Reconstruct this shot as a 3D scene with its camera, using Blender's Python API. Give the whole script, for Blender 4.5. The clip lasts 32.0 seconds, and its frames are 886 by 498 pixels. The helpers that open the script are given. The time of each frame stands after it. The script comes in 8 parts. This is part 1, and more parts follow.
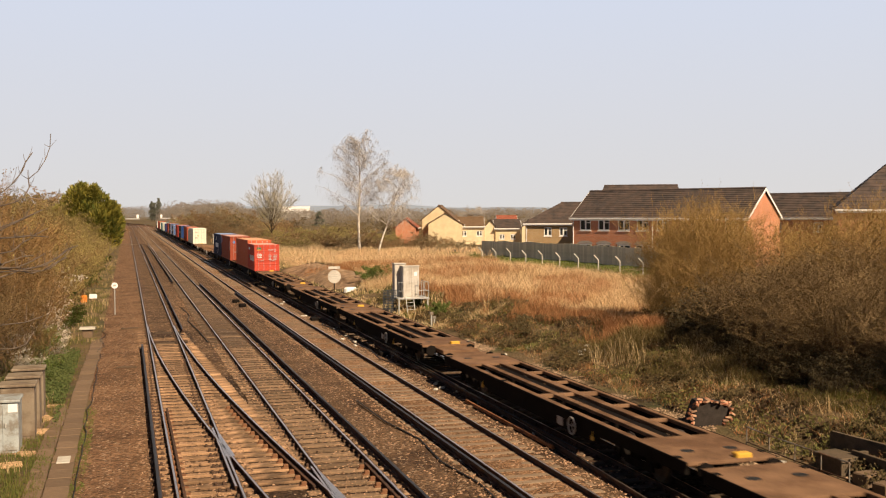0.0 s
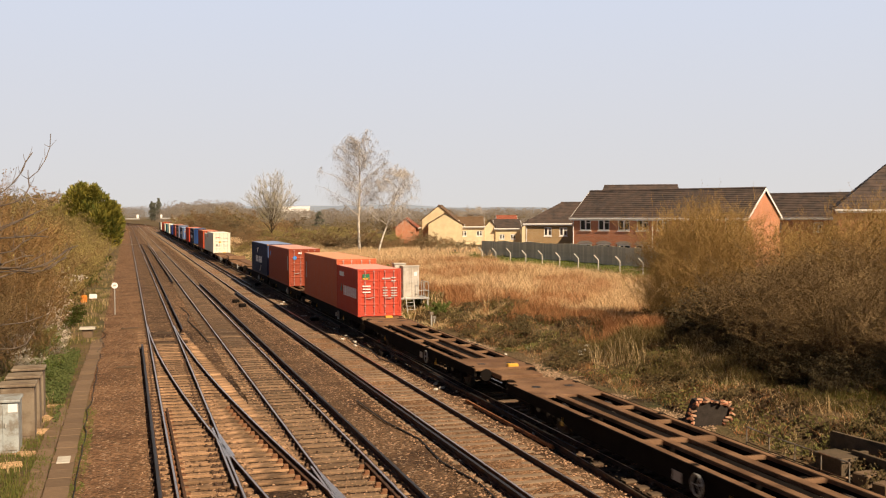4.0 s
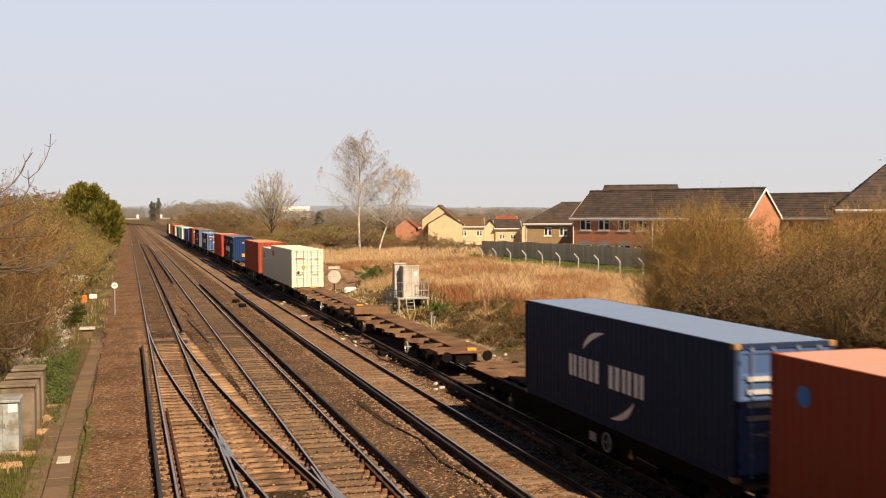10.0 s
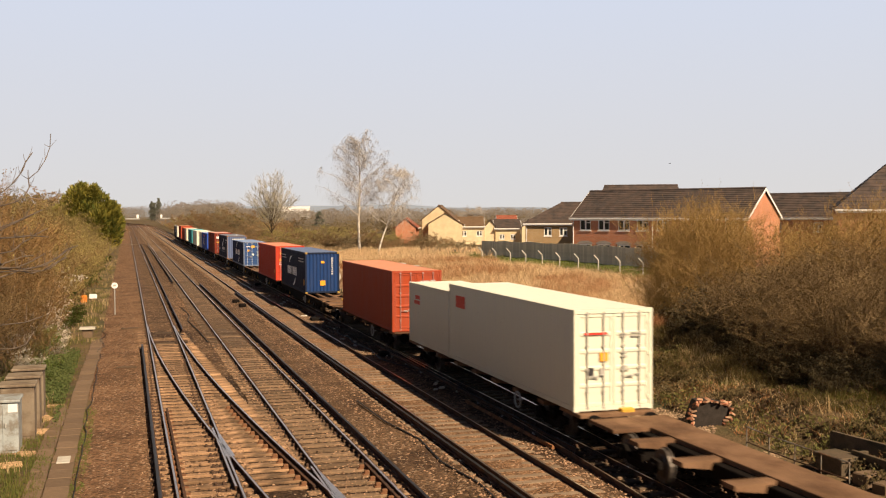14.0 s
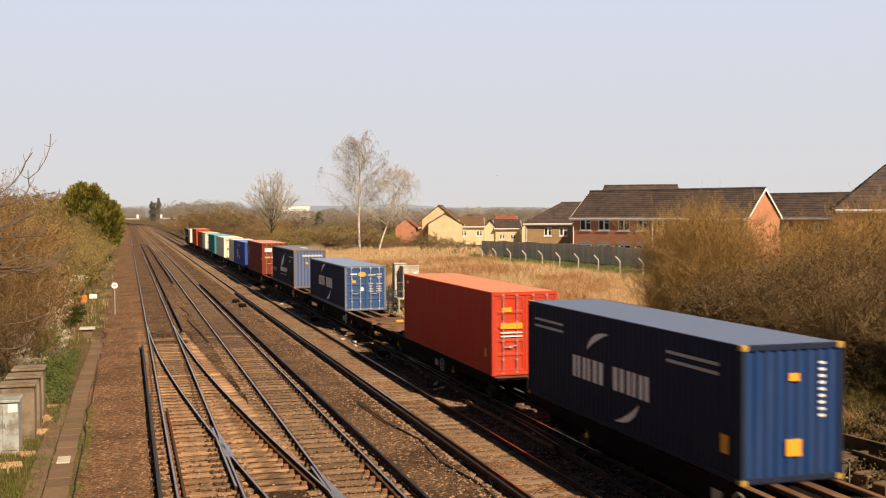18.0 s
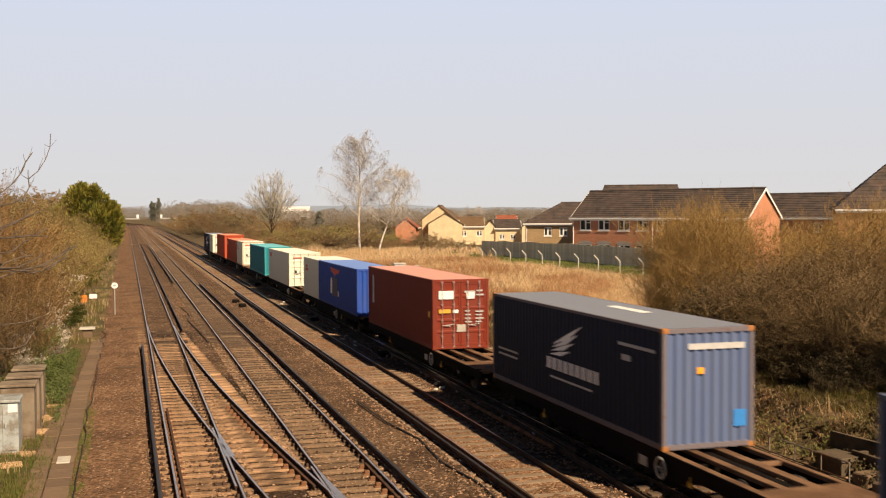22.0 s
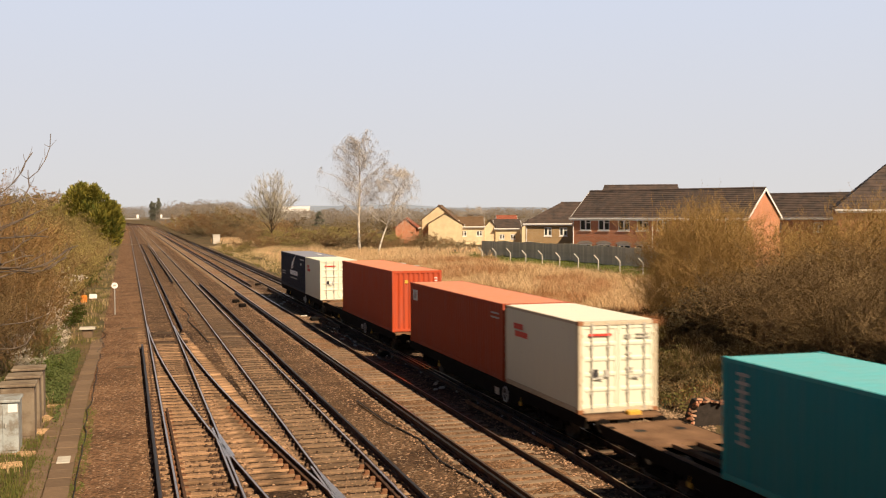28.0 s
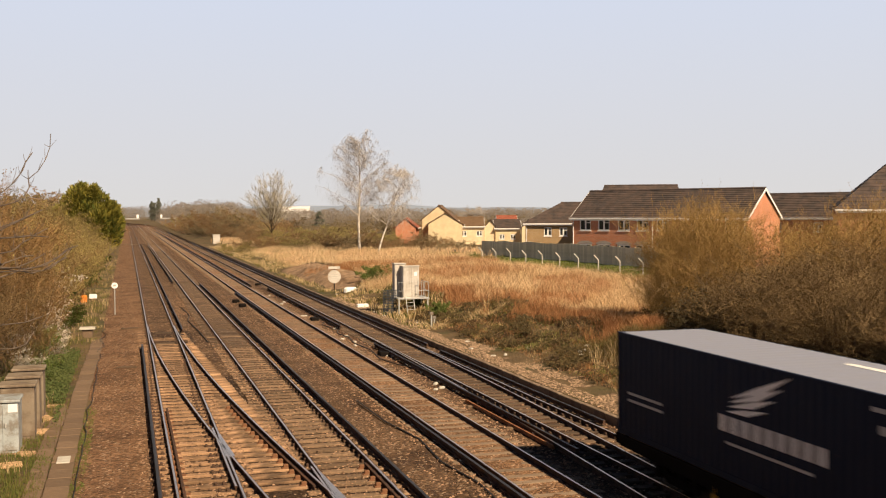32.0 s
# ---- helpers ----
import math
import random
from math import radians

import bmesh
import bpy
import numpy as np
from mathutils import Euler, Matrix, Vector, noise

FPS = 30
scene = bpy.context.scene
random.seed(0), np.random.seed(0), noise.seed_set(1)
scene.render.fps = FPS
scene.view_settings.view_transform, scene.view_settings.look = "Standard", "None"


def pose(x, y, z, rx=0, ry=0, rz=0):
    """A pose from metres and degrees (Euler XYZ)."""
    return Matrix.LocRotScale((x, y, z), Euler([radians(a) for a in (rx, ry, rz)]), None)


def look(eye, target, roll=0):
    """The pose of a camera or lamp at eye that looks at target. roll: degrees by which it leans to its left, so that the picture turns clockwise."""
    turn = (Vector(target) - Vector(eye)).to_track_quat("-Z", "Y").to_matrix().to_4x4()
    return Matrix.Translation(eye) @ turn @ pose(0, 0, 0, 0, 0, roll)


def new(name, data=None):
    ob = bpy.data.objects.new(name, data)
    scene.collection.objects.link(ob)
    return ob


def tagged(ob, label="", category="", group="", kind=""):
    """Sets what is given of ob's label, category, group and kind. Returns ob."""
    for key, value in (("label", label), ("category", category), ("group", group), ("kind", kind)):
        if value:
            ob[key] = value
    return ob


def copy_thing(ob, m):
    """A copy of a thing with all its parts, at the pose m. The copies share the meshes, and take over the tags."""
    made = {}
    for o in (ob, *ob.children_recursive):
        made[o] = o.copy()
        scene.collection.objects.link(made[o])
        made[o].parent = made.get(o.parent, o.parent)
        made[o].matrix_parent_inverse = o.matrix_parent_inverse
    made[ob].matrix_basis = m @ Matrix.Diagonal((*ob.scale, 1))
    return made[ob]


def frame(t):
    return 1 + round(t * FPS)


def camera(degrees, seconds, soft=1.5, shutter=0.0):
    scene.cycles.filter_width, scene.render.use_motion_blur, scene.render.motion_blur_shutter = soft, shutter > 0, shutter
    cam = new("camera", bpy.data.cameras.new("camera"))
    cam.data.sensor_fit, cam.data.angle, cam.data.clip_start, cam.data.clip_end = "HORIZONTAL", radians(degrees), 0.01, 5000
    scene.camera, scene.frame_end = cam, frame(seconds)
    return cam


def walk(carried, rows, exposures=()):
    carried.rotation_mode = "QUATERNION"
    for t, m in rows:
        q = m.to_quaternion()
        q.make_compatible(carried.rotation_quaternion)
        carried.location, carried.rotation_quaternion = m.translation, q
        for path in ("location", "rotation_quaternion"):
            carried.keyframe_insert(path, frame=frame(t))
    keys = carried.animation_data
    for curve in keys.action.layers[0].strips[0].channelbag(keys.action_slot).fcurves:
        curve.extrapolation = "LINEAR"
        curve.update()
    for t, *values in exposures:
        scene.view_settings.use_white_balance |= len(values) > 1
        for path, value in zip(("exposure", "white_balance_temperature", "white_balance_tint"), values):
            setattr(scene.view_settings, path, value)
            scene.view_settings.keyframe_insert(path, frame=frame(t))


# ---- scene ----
# ---------- camera ----------
LENS = 44.704
cam = camera(LENS, 32.0, soft=1.15, shutter=0.4)
EYE = (0.0, 0.0, 6.643)
_yaw, _tilt = radians(16.357), radians(-1.919)
_aim = (EYE[0] + math.sin(_yaw) * math.cos(_tilt), EYE[1] + math.cos(_yaw) * math.cos(_tilt), EYE[2] + math.sin(_tilt))
VIEW = look(EYE, _aim, -0.259)
walk(cam, [(0.0, VIEW), (32.0, VIEW)], exposures=[(0.0, 0.67), (32.0, 0.67)])

# ---------- world and sun ----------
SUN = Vector((1.7, -4.2, 3.8)).normalized()
world = bpy.data.worlds.new("hazy_sky")
scene.world = world
world.use_nodes = True
_wn, _wl = world.node_tree.nodes, world.node_tree.links
_wn.clear()
_sky = _wn.new("ShaderNodeTexSky")
_sky.sky_type = "NISHITA"
_sky.sun_disc = False
_sky.sun_elevation = math.asin(SUN.z)
_sky.sun_rotation = math.atan2(SUN.x, SUN.y)
_sky.air_density, _sky.dust_density, _sky.ozone_density = 0.5, 0.6, 1.0
_tc = _wn.new("ShaderNodeTexCoord")
_sep = _wn.new("ShaderNodeSeparateXYZ")
_wl.new(_tc.outputs["Generated"], _sep.inputs[0])
_ramp = _wn.new("ShaderNodeValToRGB")
_ramp.color_ramp.elements[0].position = 0.0
_ramp.color_ramp.elements[0].color = (9.9, 9.55, 9.3, 1)
_ramp.color_ramp.elements[1].position = 0.22
_ramp.color_ramp.elements[1].color = (9.1, 9.9, 11.8, 1)
_wl.new(_sep.outputs["Z"], _ramp.inputs[0])
_thin = _wn.new("ShaderNodeMapRange")
_thin.interpolation_type = "SMOOTHSTEP"
_thin.inputs["From Min"].default_value, _thin.inputs["From Max"].default_value = 0.19, 0.42
_thin.inputs["To Min"].default_value, _thin.inputs["To Max"].default_value = 0.9, 0.0
_wl.new(_sep.outputs["Z"], _thin.inputs["Value"])
_wmix = _wn.new("ShaderNodeMix")
_wmix.data_type = "RGBA"
_wl.new(_thin.outputs["Result"], _wmix.inputs[0])
_high = _wn.new("ShaderNodeVectorMath")
_high.operation = "MULTIPLY"
_high.inputs[1].default_value = (0.15, 0.185, 0.25)
_wl.new(_sky.outputs[0], _high.inputs[0])
_wl.new(_high.outputs[0], _wmix.inputs[6])
_wl.new(_ramp.outputs[0], _wmix.inputs[7])
_bg = _wn.new("ShaderNodeBackground")
_bg.inputs["Strength"].default_value = 0.05
_wl.new(_wmix.outputs[2], _bg.inputs[0])
_wo = _wn.new("ShaderNodeOutputWorld")
_wl.new(_bg.outputs[0], _wo.inputs[0])

sun = new("sun", bpy.data.lights.new("sun", "SUN"))
sun.data.energy = 5.0
sun.data.angle = radians(0.6)
sun.data.color = (1.0, 0.775, 0.53)
sun.matrix_world = look((0, 0, 60), tuple(Vector((0, 0, 60)) - SUN))


# ---------- materials ----------
def mat(name, base, rough=0.8, metal=0.0, vary=0.25, scale=6.0, fine=60.0, bump=0.3, bump_size=0.01, tint=None, tint_amount=0.5,
        tint_scale=1.2, random_amount=0.0, island=False, spec=0.3, emit=0.0):
    """A surface with grain at two scales: value noise, patches of a second colour, relief."""
    m = bpy.data.materials.new(name)
    m.use_nodes = True
    n, l = m.node_tree.nodes, m.node_tree.links
    b = n["Principled BSDF"]
    b.inputs["Roughness"].default_value = rough
    b.inputs["Metallic"].default_value = metal
    b.inputs["Specular IOR Level"].default_value = spec
    tc = n.new("ShaderNodeTexCoord")
    big = n.new("ShaderNodeTexNoise")
    big.inputs["Scale"].default_value = scale
    big.inputs["Detail"].default_value = 5
    l.new(tc.outputs["Object"], big.inputs["Vector"])
    small = n.new("ShaderNodeTexNoise")
    small.inputs["Scale"].default_value = fine
    small.inputs["Detail"].default_value = 3
    l.new(tc.outputs["Object"], small.inputs["Vector"])
    add = n.new("ShaderNodeMath")
    add.operation = "MULTIPLY_ADD"
    l.new(small.outputs["Fac"], add.inputs[0])
    add.inputs[1].default_value = 0.6
    l.new(big.outputs["Fac"], add.inputs[2])
    rng = n.new("ShaderNodeMapRange")
    rng.inputs["From Min"].default_value, rng.inputs["From Max"].default_value = 0.5, 1.1
    rng.inputs["To Min"].default_value, rng.inputs["To Max"].default_value = 1 - vary, 1 + vary
    l.new(add.outputs[0], rng.inputs["Value"])
    value = rng.outputs["Result"]
    if random_amount:
        if island:
            src = n.new("ShaderNodeNewGeometry").outputs["Random Per Island"]
        else:
            src = n.new("ShaderNodeObjectInfo").outputs["Random"]
        r2 = n.new("ShaderNodeMapRange")
        r2.inputs["To Min"].default_value, r2.inputs["To Max"].default_value = 1 - random_amount, 1 + random_amount
        l.new(src, r2.inputs["Value"])
        mul = n.new("ShaderNodeMath")
        mul.operation = "MULTIPLY"
        l.new(value, mul.inputs[0])
        l.new(r2.outputs["Result"], mul.inputs[1])
        value = mul.outputs[0]
    colour = n.new("ShaderNodeMix")
    colour.data_type = "RGBA"
    colour.inputs[6].default_value = (*base, 1)
    colour.inputs[7].default_value = (*(tint or base), 1)
    if tint:
        patch = n.new("ShaderNodeTexNoise")
        patch.inputs["Scale"].default_value = tint_scale
        patch.inputs["Detail"].default_value = 6
        patch.inputs["Roughness"].default_value = 0.65
        l.new(tc.outputs["Object"], patch.inputs["Vector"])
        pr = n.new("ShaderNodeMapRange")
        pr.inputs["From Min"].default_value, pr.inputs["From Max"].default_value = 0.62 - 0.35 * tint_amount, 0.78 - 0.35 * tint_amount
        l.new(patch.outputs["Fac"], pr.inputs["Value"])
        l.new(pr.outputs["Result"], colour.inputs[0])
    else:
        colour.inputs[0].default_value = 0
    hsv = n.new("ShaderNodeHueSaturation")
    l.new(colour.outputs[2], hsv.inputs["Color"])
    l.new(value, hsv.inputs["Value"])
    l.new(hsv.outputs["Color"], b.inputs["Base Color"])
    if bump:
        bp = n.new("ShaderNodeBump")
        bp.inputs["Strength"].default_value = bump
        bp.inputs["Distance"].default_value = bump_size
        l.new(small.outputs["Fac"], bp.inputs["Height"])
        l.new(bp.outputs["Normal"], b.inputs["Normal"])
    if emit:
        b.inputs["Emission Color"].default_value = (*base, 1)
        b.inputs["Emission Strength"].default_value = emit
    return m


def leafy(name, base, tint, amount=0.5, sheer=0.3):
    """Thin stems, blades and leaves: colour differs from piece to piece, some light passes through."""
    m = bpy.data.materials.new(name)
    m.use_nodes = True
    n, l = m.node_tree.nodes, m.node_tree.links
    b = n["Principled BSDF"]
    b.inputs["Roughness"].default_value = 0.75
    b.inputs["Specular IOR Level"].default_value = 0.15
    geo = n.new("ShaderNodeNewGeometry")
    info = n.new("ShaderNodeObjectInfo")
    tc = n.new("ShaderNodeTexCoord")
    patch = n.new("ShaderNodeTexNoise")
    patch.inputs["Scale"].default_value = 0.35
    patch.inputs["Detail"].default_value = 4
    l.new(tc.outputs["Object"], patch.inputs["Vector"])
    a1 = n.new("ShaderNodeMath")
    a1.operation = "MULTIPLY_ADD"
    l.new(patch.outputs["Fac"], a1.inputs[0])
    a1.inputs[1].default_value = 1.6
    a1.inputs[2].default_value = -0.8 + amount
    a2 = n.new("ShaderNodeMath")
    a2.operation = "MULTIPLY_ADD"
    a2.use_clamp = True
    l.new(geo.outputs["Random Per Island"], a2.inputs[0])
    a2.inputs[1].default_value = 0.7
    l.new(a1.outputs[0], a2.inputs[2])
    mix = n.new("ShaderNodeMix")
    mix.data_type = "RGBA"
    l.new(a2.outputs[0], mix.inputs[0])
    mix.inputs[6].default_value = (*base, 1)
    mix.inputs[7].default_value = (*tint, 1)
    r = n.new("ShaderNodeMapRange")
    r.inputs["To Min"].default_value, r.inputs["To Max"].default_value = 0.8, 1.2
    l.new(info.outputs["Random"], r.inputs["Value"])
    hsv = n.new("ShaderNodeHueSaturation")
    l.new(mix.outputs[2], hsv.inputs["Color"])
    l.new(r.outputs["Result"], hsv.inputs["Value"])
    l.new(hsv.outputs["Color"], b.inputs["Base Color"])
    if sheer:
        tr = n.new("ShaderNodeBsdfTranslucent")
        l.new(hsv.outputs["Color"], tr.inputs["Color"])
        ms = n.new("ShaderNodeMixShader")
        ms.inputs[0].default_value = sheer
        out = n["Material Output"]
        l.new(b.outputs[0], ms.inputs[1])
        l.new(tr.outputs[0], ms.inputs[2])
        l.new(ms.outputs[0], out.inputs["Surface"])
    return m


def paint(name, base, rough=0.6, fade=0.12, rust=0.18, streak=True):
    """Weathered container paint: vertical streaks, rust flecks, chalky patches."""
    m = bpy.data.materials.new(name)
    m.use_nodes = True
    n, l = m.node_tree.nodes, m.node_tree.links
    b = n["Principled BSDF"]
    b.inputs["Roughness"].default_value = rough
    b.inputs["Specular IOR Level"].default_value = 0.08
    tc = n.new("ShaderNodeTexCoord")
    mp = n.new("ShaderNodeMapping")
    mp.inputs["Scale"].default_value = (7, 7, 0.7) if streak else (2.5, 2.5, 2.5)
    l.new(tc.outputs["Object"], mp.inputs["Vector"])
    st = n.new("ShaderNodeTexNoise")
    st.inputs["Scale"].default_value = 1.0
    st.inputs["Detail"].default_value = 6
    l.new(mp.outputs["Vector"], st.inputs["Vector"])
    ch = n.new("ShaderNodeMapRange")
    ch.inputs["From Min"].default_value, ch.inputs["From Max"].default_value = 0.35, 0.75
    ch.inputs["To Max"].default_value = fade * 3
    l.new(st.outputs["Fac"], ch.inputs["Value"])
    grey = sum(base) / 3
    m1 = n.new("ShaderNodeMix")
    m1.data_type = "RGBA"
    l.new(ch.outputs["Result"], m1.inputs[0])
    m1.inputs[6].default_value = (*base, 1)
    m1.inputs[7].default_value = (*[c * 0.45 + grey * 0.45 + 0.02 for c in base], 1)
    fl = n.new("ShaderNodeTexNoise")
    fl.inputs["Scale"].default_value = 9.0
    fl.inputs["Detail"].default_value = 8
    fl.inputs["Roughness"].default_value = 0.7
    l.new(tc.outputs["Object"], fl.inputs["Vector"])
    fr = n.new("ShaderNodeMapRange")
    fr.inputs["From Min"].default_value, fr.inputs["From Max"].default_value = 0.74 - rust * 0.6, 0.80 - rust * 0.6
    fr.inputs["To Max"].default_value = 0.55
    l.new(fl.outputs["Fac"], fr.inputs["Value"])
    m2 = n.new("ShaderNodeMix")
    m2.data_type = "RGBA"
    l.new(fr.outputs["Result"], m2.inputs[0])
    l.new(m1.outputs[2], m2.inputs[6])
    m2.inputs[7].default_value = (0.13, 0.055, 0.025, 1)
    l.new(m2.outputs[2], b.inputs["Base Color"])
    bp = n.new("ShaderNodeBump")
    bp.inputs["Strength"].default_value = 0.15
    bp.inputs["Distance"].default_value = 0.004
    l.new(fl.outputs["Fac"], bp.inputs["Height"])
    l.new(bp.outputs["Normal"], b.inputs["Normal"])
    return m


def brickwork(name, c1, c2, mortar, scale=1.0):
    m = bpy.data.materials.new(name)
    m.use_nodes = True
    n, l = m.node_tree.nodes, m.node_tree.links
    b = n["Principled BSDF"]
    b.inputs["Roughness"].default_value = 0.9
    b.inputs["Specular IOR Level"].default_value = 0.15
    tc = n.new("ShaderNodeTexCoord")
    sp = n.new("ShaderNodeSeparateXYZ")
    l.new(tc.outputs["Object"], sp.inputs[0])
    ad = n.new("ShaderNodeMath")
    l.new(sp.outputs["X"], ad.inputs[0])
    l.new(sp.outputs["Y"], ad.inputs[1])
    cb = n.new("ShaderNodeCombineXYZ")
    l.new(ad.outputs[0], cb.inputs["X"])
    l.new(sp.outputs["Z"], cb.inputs["Y"])
    br = n.new("ShaderNodeTexBrick")
    br.inputs["Color1"].default_value = (*c1, 1)
    br.inputs["Color2"].default_value = (*c2, 1)
    br.inputs["Mortar"].default_value = (*mortar, 1)
    br.inputs["Scale"].default_value = scale
    br.inputs["Brick Width"].default_value = 0.225
    br.inputs["Row Height"].default_value = 0.075
    br.inputs["Mortar Size"].default_value = 0.006
    l.new(cb.outputs[0], br.inputs["Vector"])
    ns = n.new("ShaderNodeTexNoise")
    ns.inputs["Scale"].default_value = 0.8
    ns.inputs["Detail"].default_value = 6
    l.new(tc.outputs["Object"], ns.inputs["Vector"])
    r = n.new("ShaderNodeMapRange")
    r.inputs["To Min"].default_value, r.inputs["To Max"].default_value = 0.7, 1.3
    l.new(ns.outputs["Fac"], r.inputs["Value"])
    hsv = n.new("ShaderNodeHueSaturation")
    l.new(br.outputs["Color"], hsv.inputs["Color"])
    l.new(r.outputs["Result"], hsv.inputs["Value"])
    l.new(hsv.outputs["Color"], b.inputs["Base Color"])
    return m


def glassy(name):
    m = bpy.data.materials.new(name)
    m.use_nodes = True
    b = m.node_tree.nodes["Principled BSDF"]
    b.inputs["Base Color"].default_value = (0.03, 0.035, 0.04, 1)
    b.inputs["Roughness"].default_value = 0.05
    b.inputs["Specular IOR Level"].default_value = 0.6
    return m


def gravel(name, base, dark):
    """Broken stone: every cell a stone of its own tone, with dark joints and stained patches."""
    m = bpy.data.materials.new(name)
    m.use_nodes = True
    n, l = m.node_tree.nodes, m.node_tree.links
    b = n["Principled BSDF"]
    b.inputs["Roughness"].default_value = 0.95
    b.inputs["Specular IOR Level"].default_value = 0.15
    tc = n.new("ShaderNodeTexCoord")
    vo = n.new("ShaderNodeTexVoronoi")
    vo.inputs["Scale"].default_value = 15.0
    l.new(tc.outputs["Object"], vo.inputs["Vector"])
    sp = n.new("ShaderNodeSeparateColor")
    l.new(vo.outputs["Color"], sp.inputs[0])
    tone = n.new("ShaderNodeMapRange")
    tone.inputs["To Min"].default_value, tone.inputs["To Max"].default_value = 0.45, 1.6
    l.new(sp.outputs[0], tone.inputs["Value"])
    pale = n.new("ShaderNodeMapRange")
    pale.inputs["From Min"].default_value, pale.inputs["From Max"].default_value = 0.90, 0.93
    pale.inputs["To Max"].default_value = 0.6
    l.new(sp.outputs[1], pale.inputs["Value"])
    stain = n.new("ShaderNodeTexNoise")
    stain.inputs["Scale"].default_value = 0.45
    stain.inputs["Detail"].default_value = 7
    l.new(tc.outputs["Object"], stain.inputs["Vector"])
    sr = n.new("ShaderNodeMapRange")
    sr.inputs["From Min"].default_value, sr.inputs["From Max"].default_value = 0.40, 0.66
    l.new(stain.outputs["Fac"], sr.inputs["Value"])
    m1 = n.new("ShaderNodeMix")
    m1.data_type = "RGBA"
    m1.inputs[6].default_value, m1.inputs[7].default_value = (*base, 1), (*dark, 1)
    l.new(sr.outputs["Result"], m1.inputs[0])
    m2 = n.new("ShaderNodeMix")
    m2.data_type = "RGBA"
    m2.inputs[7].default_value = (0.40, 0.29, 0.20, 1)
    l.new(pale.outputs["Result"], m2.inputs[0])
    l.new(m1.outputs[2], m2.inputs[6])
    hsv = n.new("ShaderNodeHueSaturation")
    l.new(m2.outputs[2], hsv.inputs["Color"])
    l.new(tone.outputs["Result"], hsv.inputs["Value"])
    l.new(hsv.outputs["Color"], b.inputs["Base Color"])
    bp = n.new("ShaderNodeBump")
    bp.inputs["Strength"].default_value = 0.9
    bp.inputs["Distance"].default_value = 0.05
    bp.invert = True
    l.new(vo.outputs["Distance"], bp.inputs["Height"])
    l.new(bp.outputs["Normal"], b.inputs["Normal"])
    return m


M_BALLAST = gravel("ballast", (0.19, 0.108, 0.06), (0.115, 0.064, 0.036))
M_BALLAST_OLD = gravel("oil_stained_ballast", (0.132, 0.080, 0.046), (0.068, 0.040, 0.024))
M_BALLAST_OIL = gravel("oily_ballast", (0.062, 0.037, 0.023), (0.036, 0.022, 0.014))
M_BALLAST_SOOT = gravel("sooty_goods_line_ballast", (0.09, 0.05, 0.03), (0.045, 0.026, 0.016))
M_BALLAST_NEW = gravel("fresh_rusty_ballast", (0.235, 0.133, 0.072), (0.11, 0.06, 0.032))
M_STONE = mat("ballast_stone", (0.25, 0.152, 0.094), 0.95, vary=0.3, scale=9, random_amount=0.7, island=True, bump=0.4)
M_GROUND = mat("rough_grass_ground", (0.125, 0.085, 0.042), 1.0, vary=0.5, scale=0.5, fine=9, bump=0.9, bump_size=0.12, tint=(0.06, 0.06, 0.022), tint_scale=0.3, tint_amount=0.4)
M_RAIL = mat("worn_rail_steel", (0.70, 0.58, 0.46), 0.3, metal=0.95, vary=0.12, scale=2, fine=40, bump=0.03)
M_THIRD = mat("dull_conductor_steel", (0.055, 0.052, 0.05), 0.5, metal=0.6, vary=0.2, scale=2, fine=40, bump=0.05)
M_RUST = mat("rusty_rail_side", (0.058, 0.033, 0.022), 0.9, vary=0.35, scale=3, fine=50, bump=0.3, tint=(0.10, 0.048, 0.026), tint_scale=2)
M_SLEEPER = mat("weathered_timber_sleeper", (0.30, 0.182, 0.102), 0.9, vary=0.45, scale=3, fine=30, bump=0.5, tint=(0.165, 0.105, 0.062), tint_scale=2.2, tint_amount=0.4, random_amount=0.4)
M_SLEEPER_DULL = mat("dull_timber_sleeper", (0.20, 0.130, 0.078), 0.9, vary=0.45, scale=3, fine=30, bump=0.5, tint=(0.13, 0.088, 0.054), tint_scale=2.2, tint_amount=0.45, random_amount=0.35)
M_SLEEPER_OLD = mat("dark_timber_sleeper", (0.12, 0.082, 0.052), 0.9, vary=0.4, scale=3, fine=30, bump=0.5, tint=(0.09, 0.06, 0.04), tint_scale=2.2, random_amount=0.3)
M_SLEEPER_C = mat("buried_concrete_sleeper", (0.21, 0.15, 0.10), 0.95, vary=0.3, scale=3, fine=30, bump=0.4, random_amount=0.2)
M_FRESH_RUST = mat("orange_rust", (0.30, 0.135, 0.055), 0.9, vary=0.4, scale=3, fine=30, bump=0.3, tint=(0.16, 0.07, 0.035), tint_scale=2)
M_CHAIR = mat("cast_iron_chair", (0.075, 0.043, 0.027), 0.85, vary=0.3)
M_CHAIR_RUSTY = mat("rusty_iron_chair", (0.17, 0.08, 0.04), 0.9, vary=0.35)
M_POT = mat("third_rail_insulator", (0.42, 0.40, 0.36), 0.5, vary=0.2)
M_CONCRETE = mat("old_concrete", (0.178, 0.12, 0.076), 0.9, vary=0.3, scale=2, fine=40, bump=0.4, tint=(0.13, 0.09, 0.06), tint_scale=1.5, random_amount=0.15)
M_SLAB = mat("tan_broken_slab", (0.42, 0.27, 0.15), 0.9, vary=0.35, scale=4, fine=40, bump=0.5, random_amount=0.25)
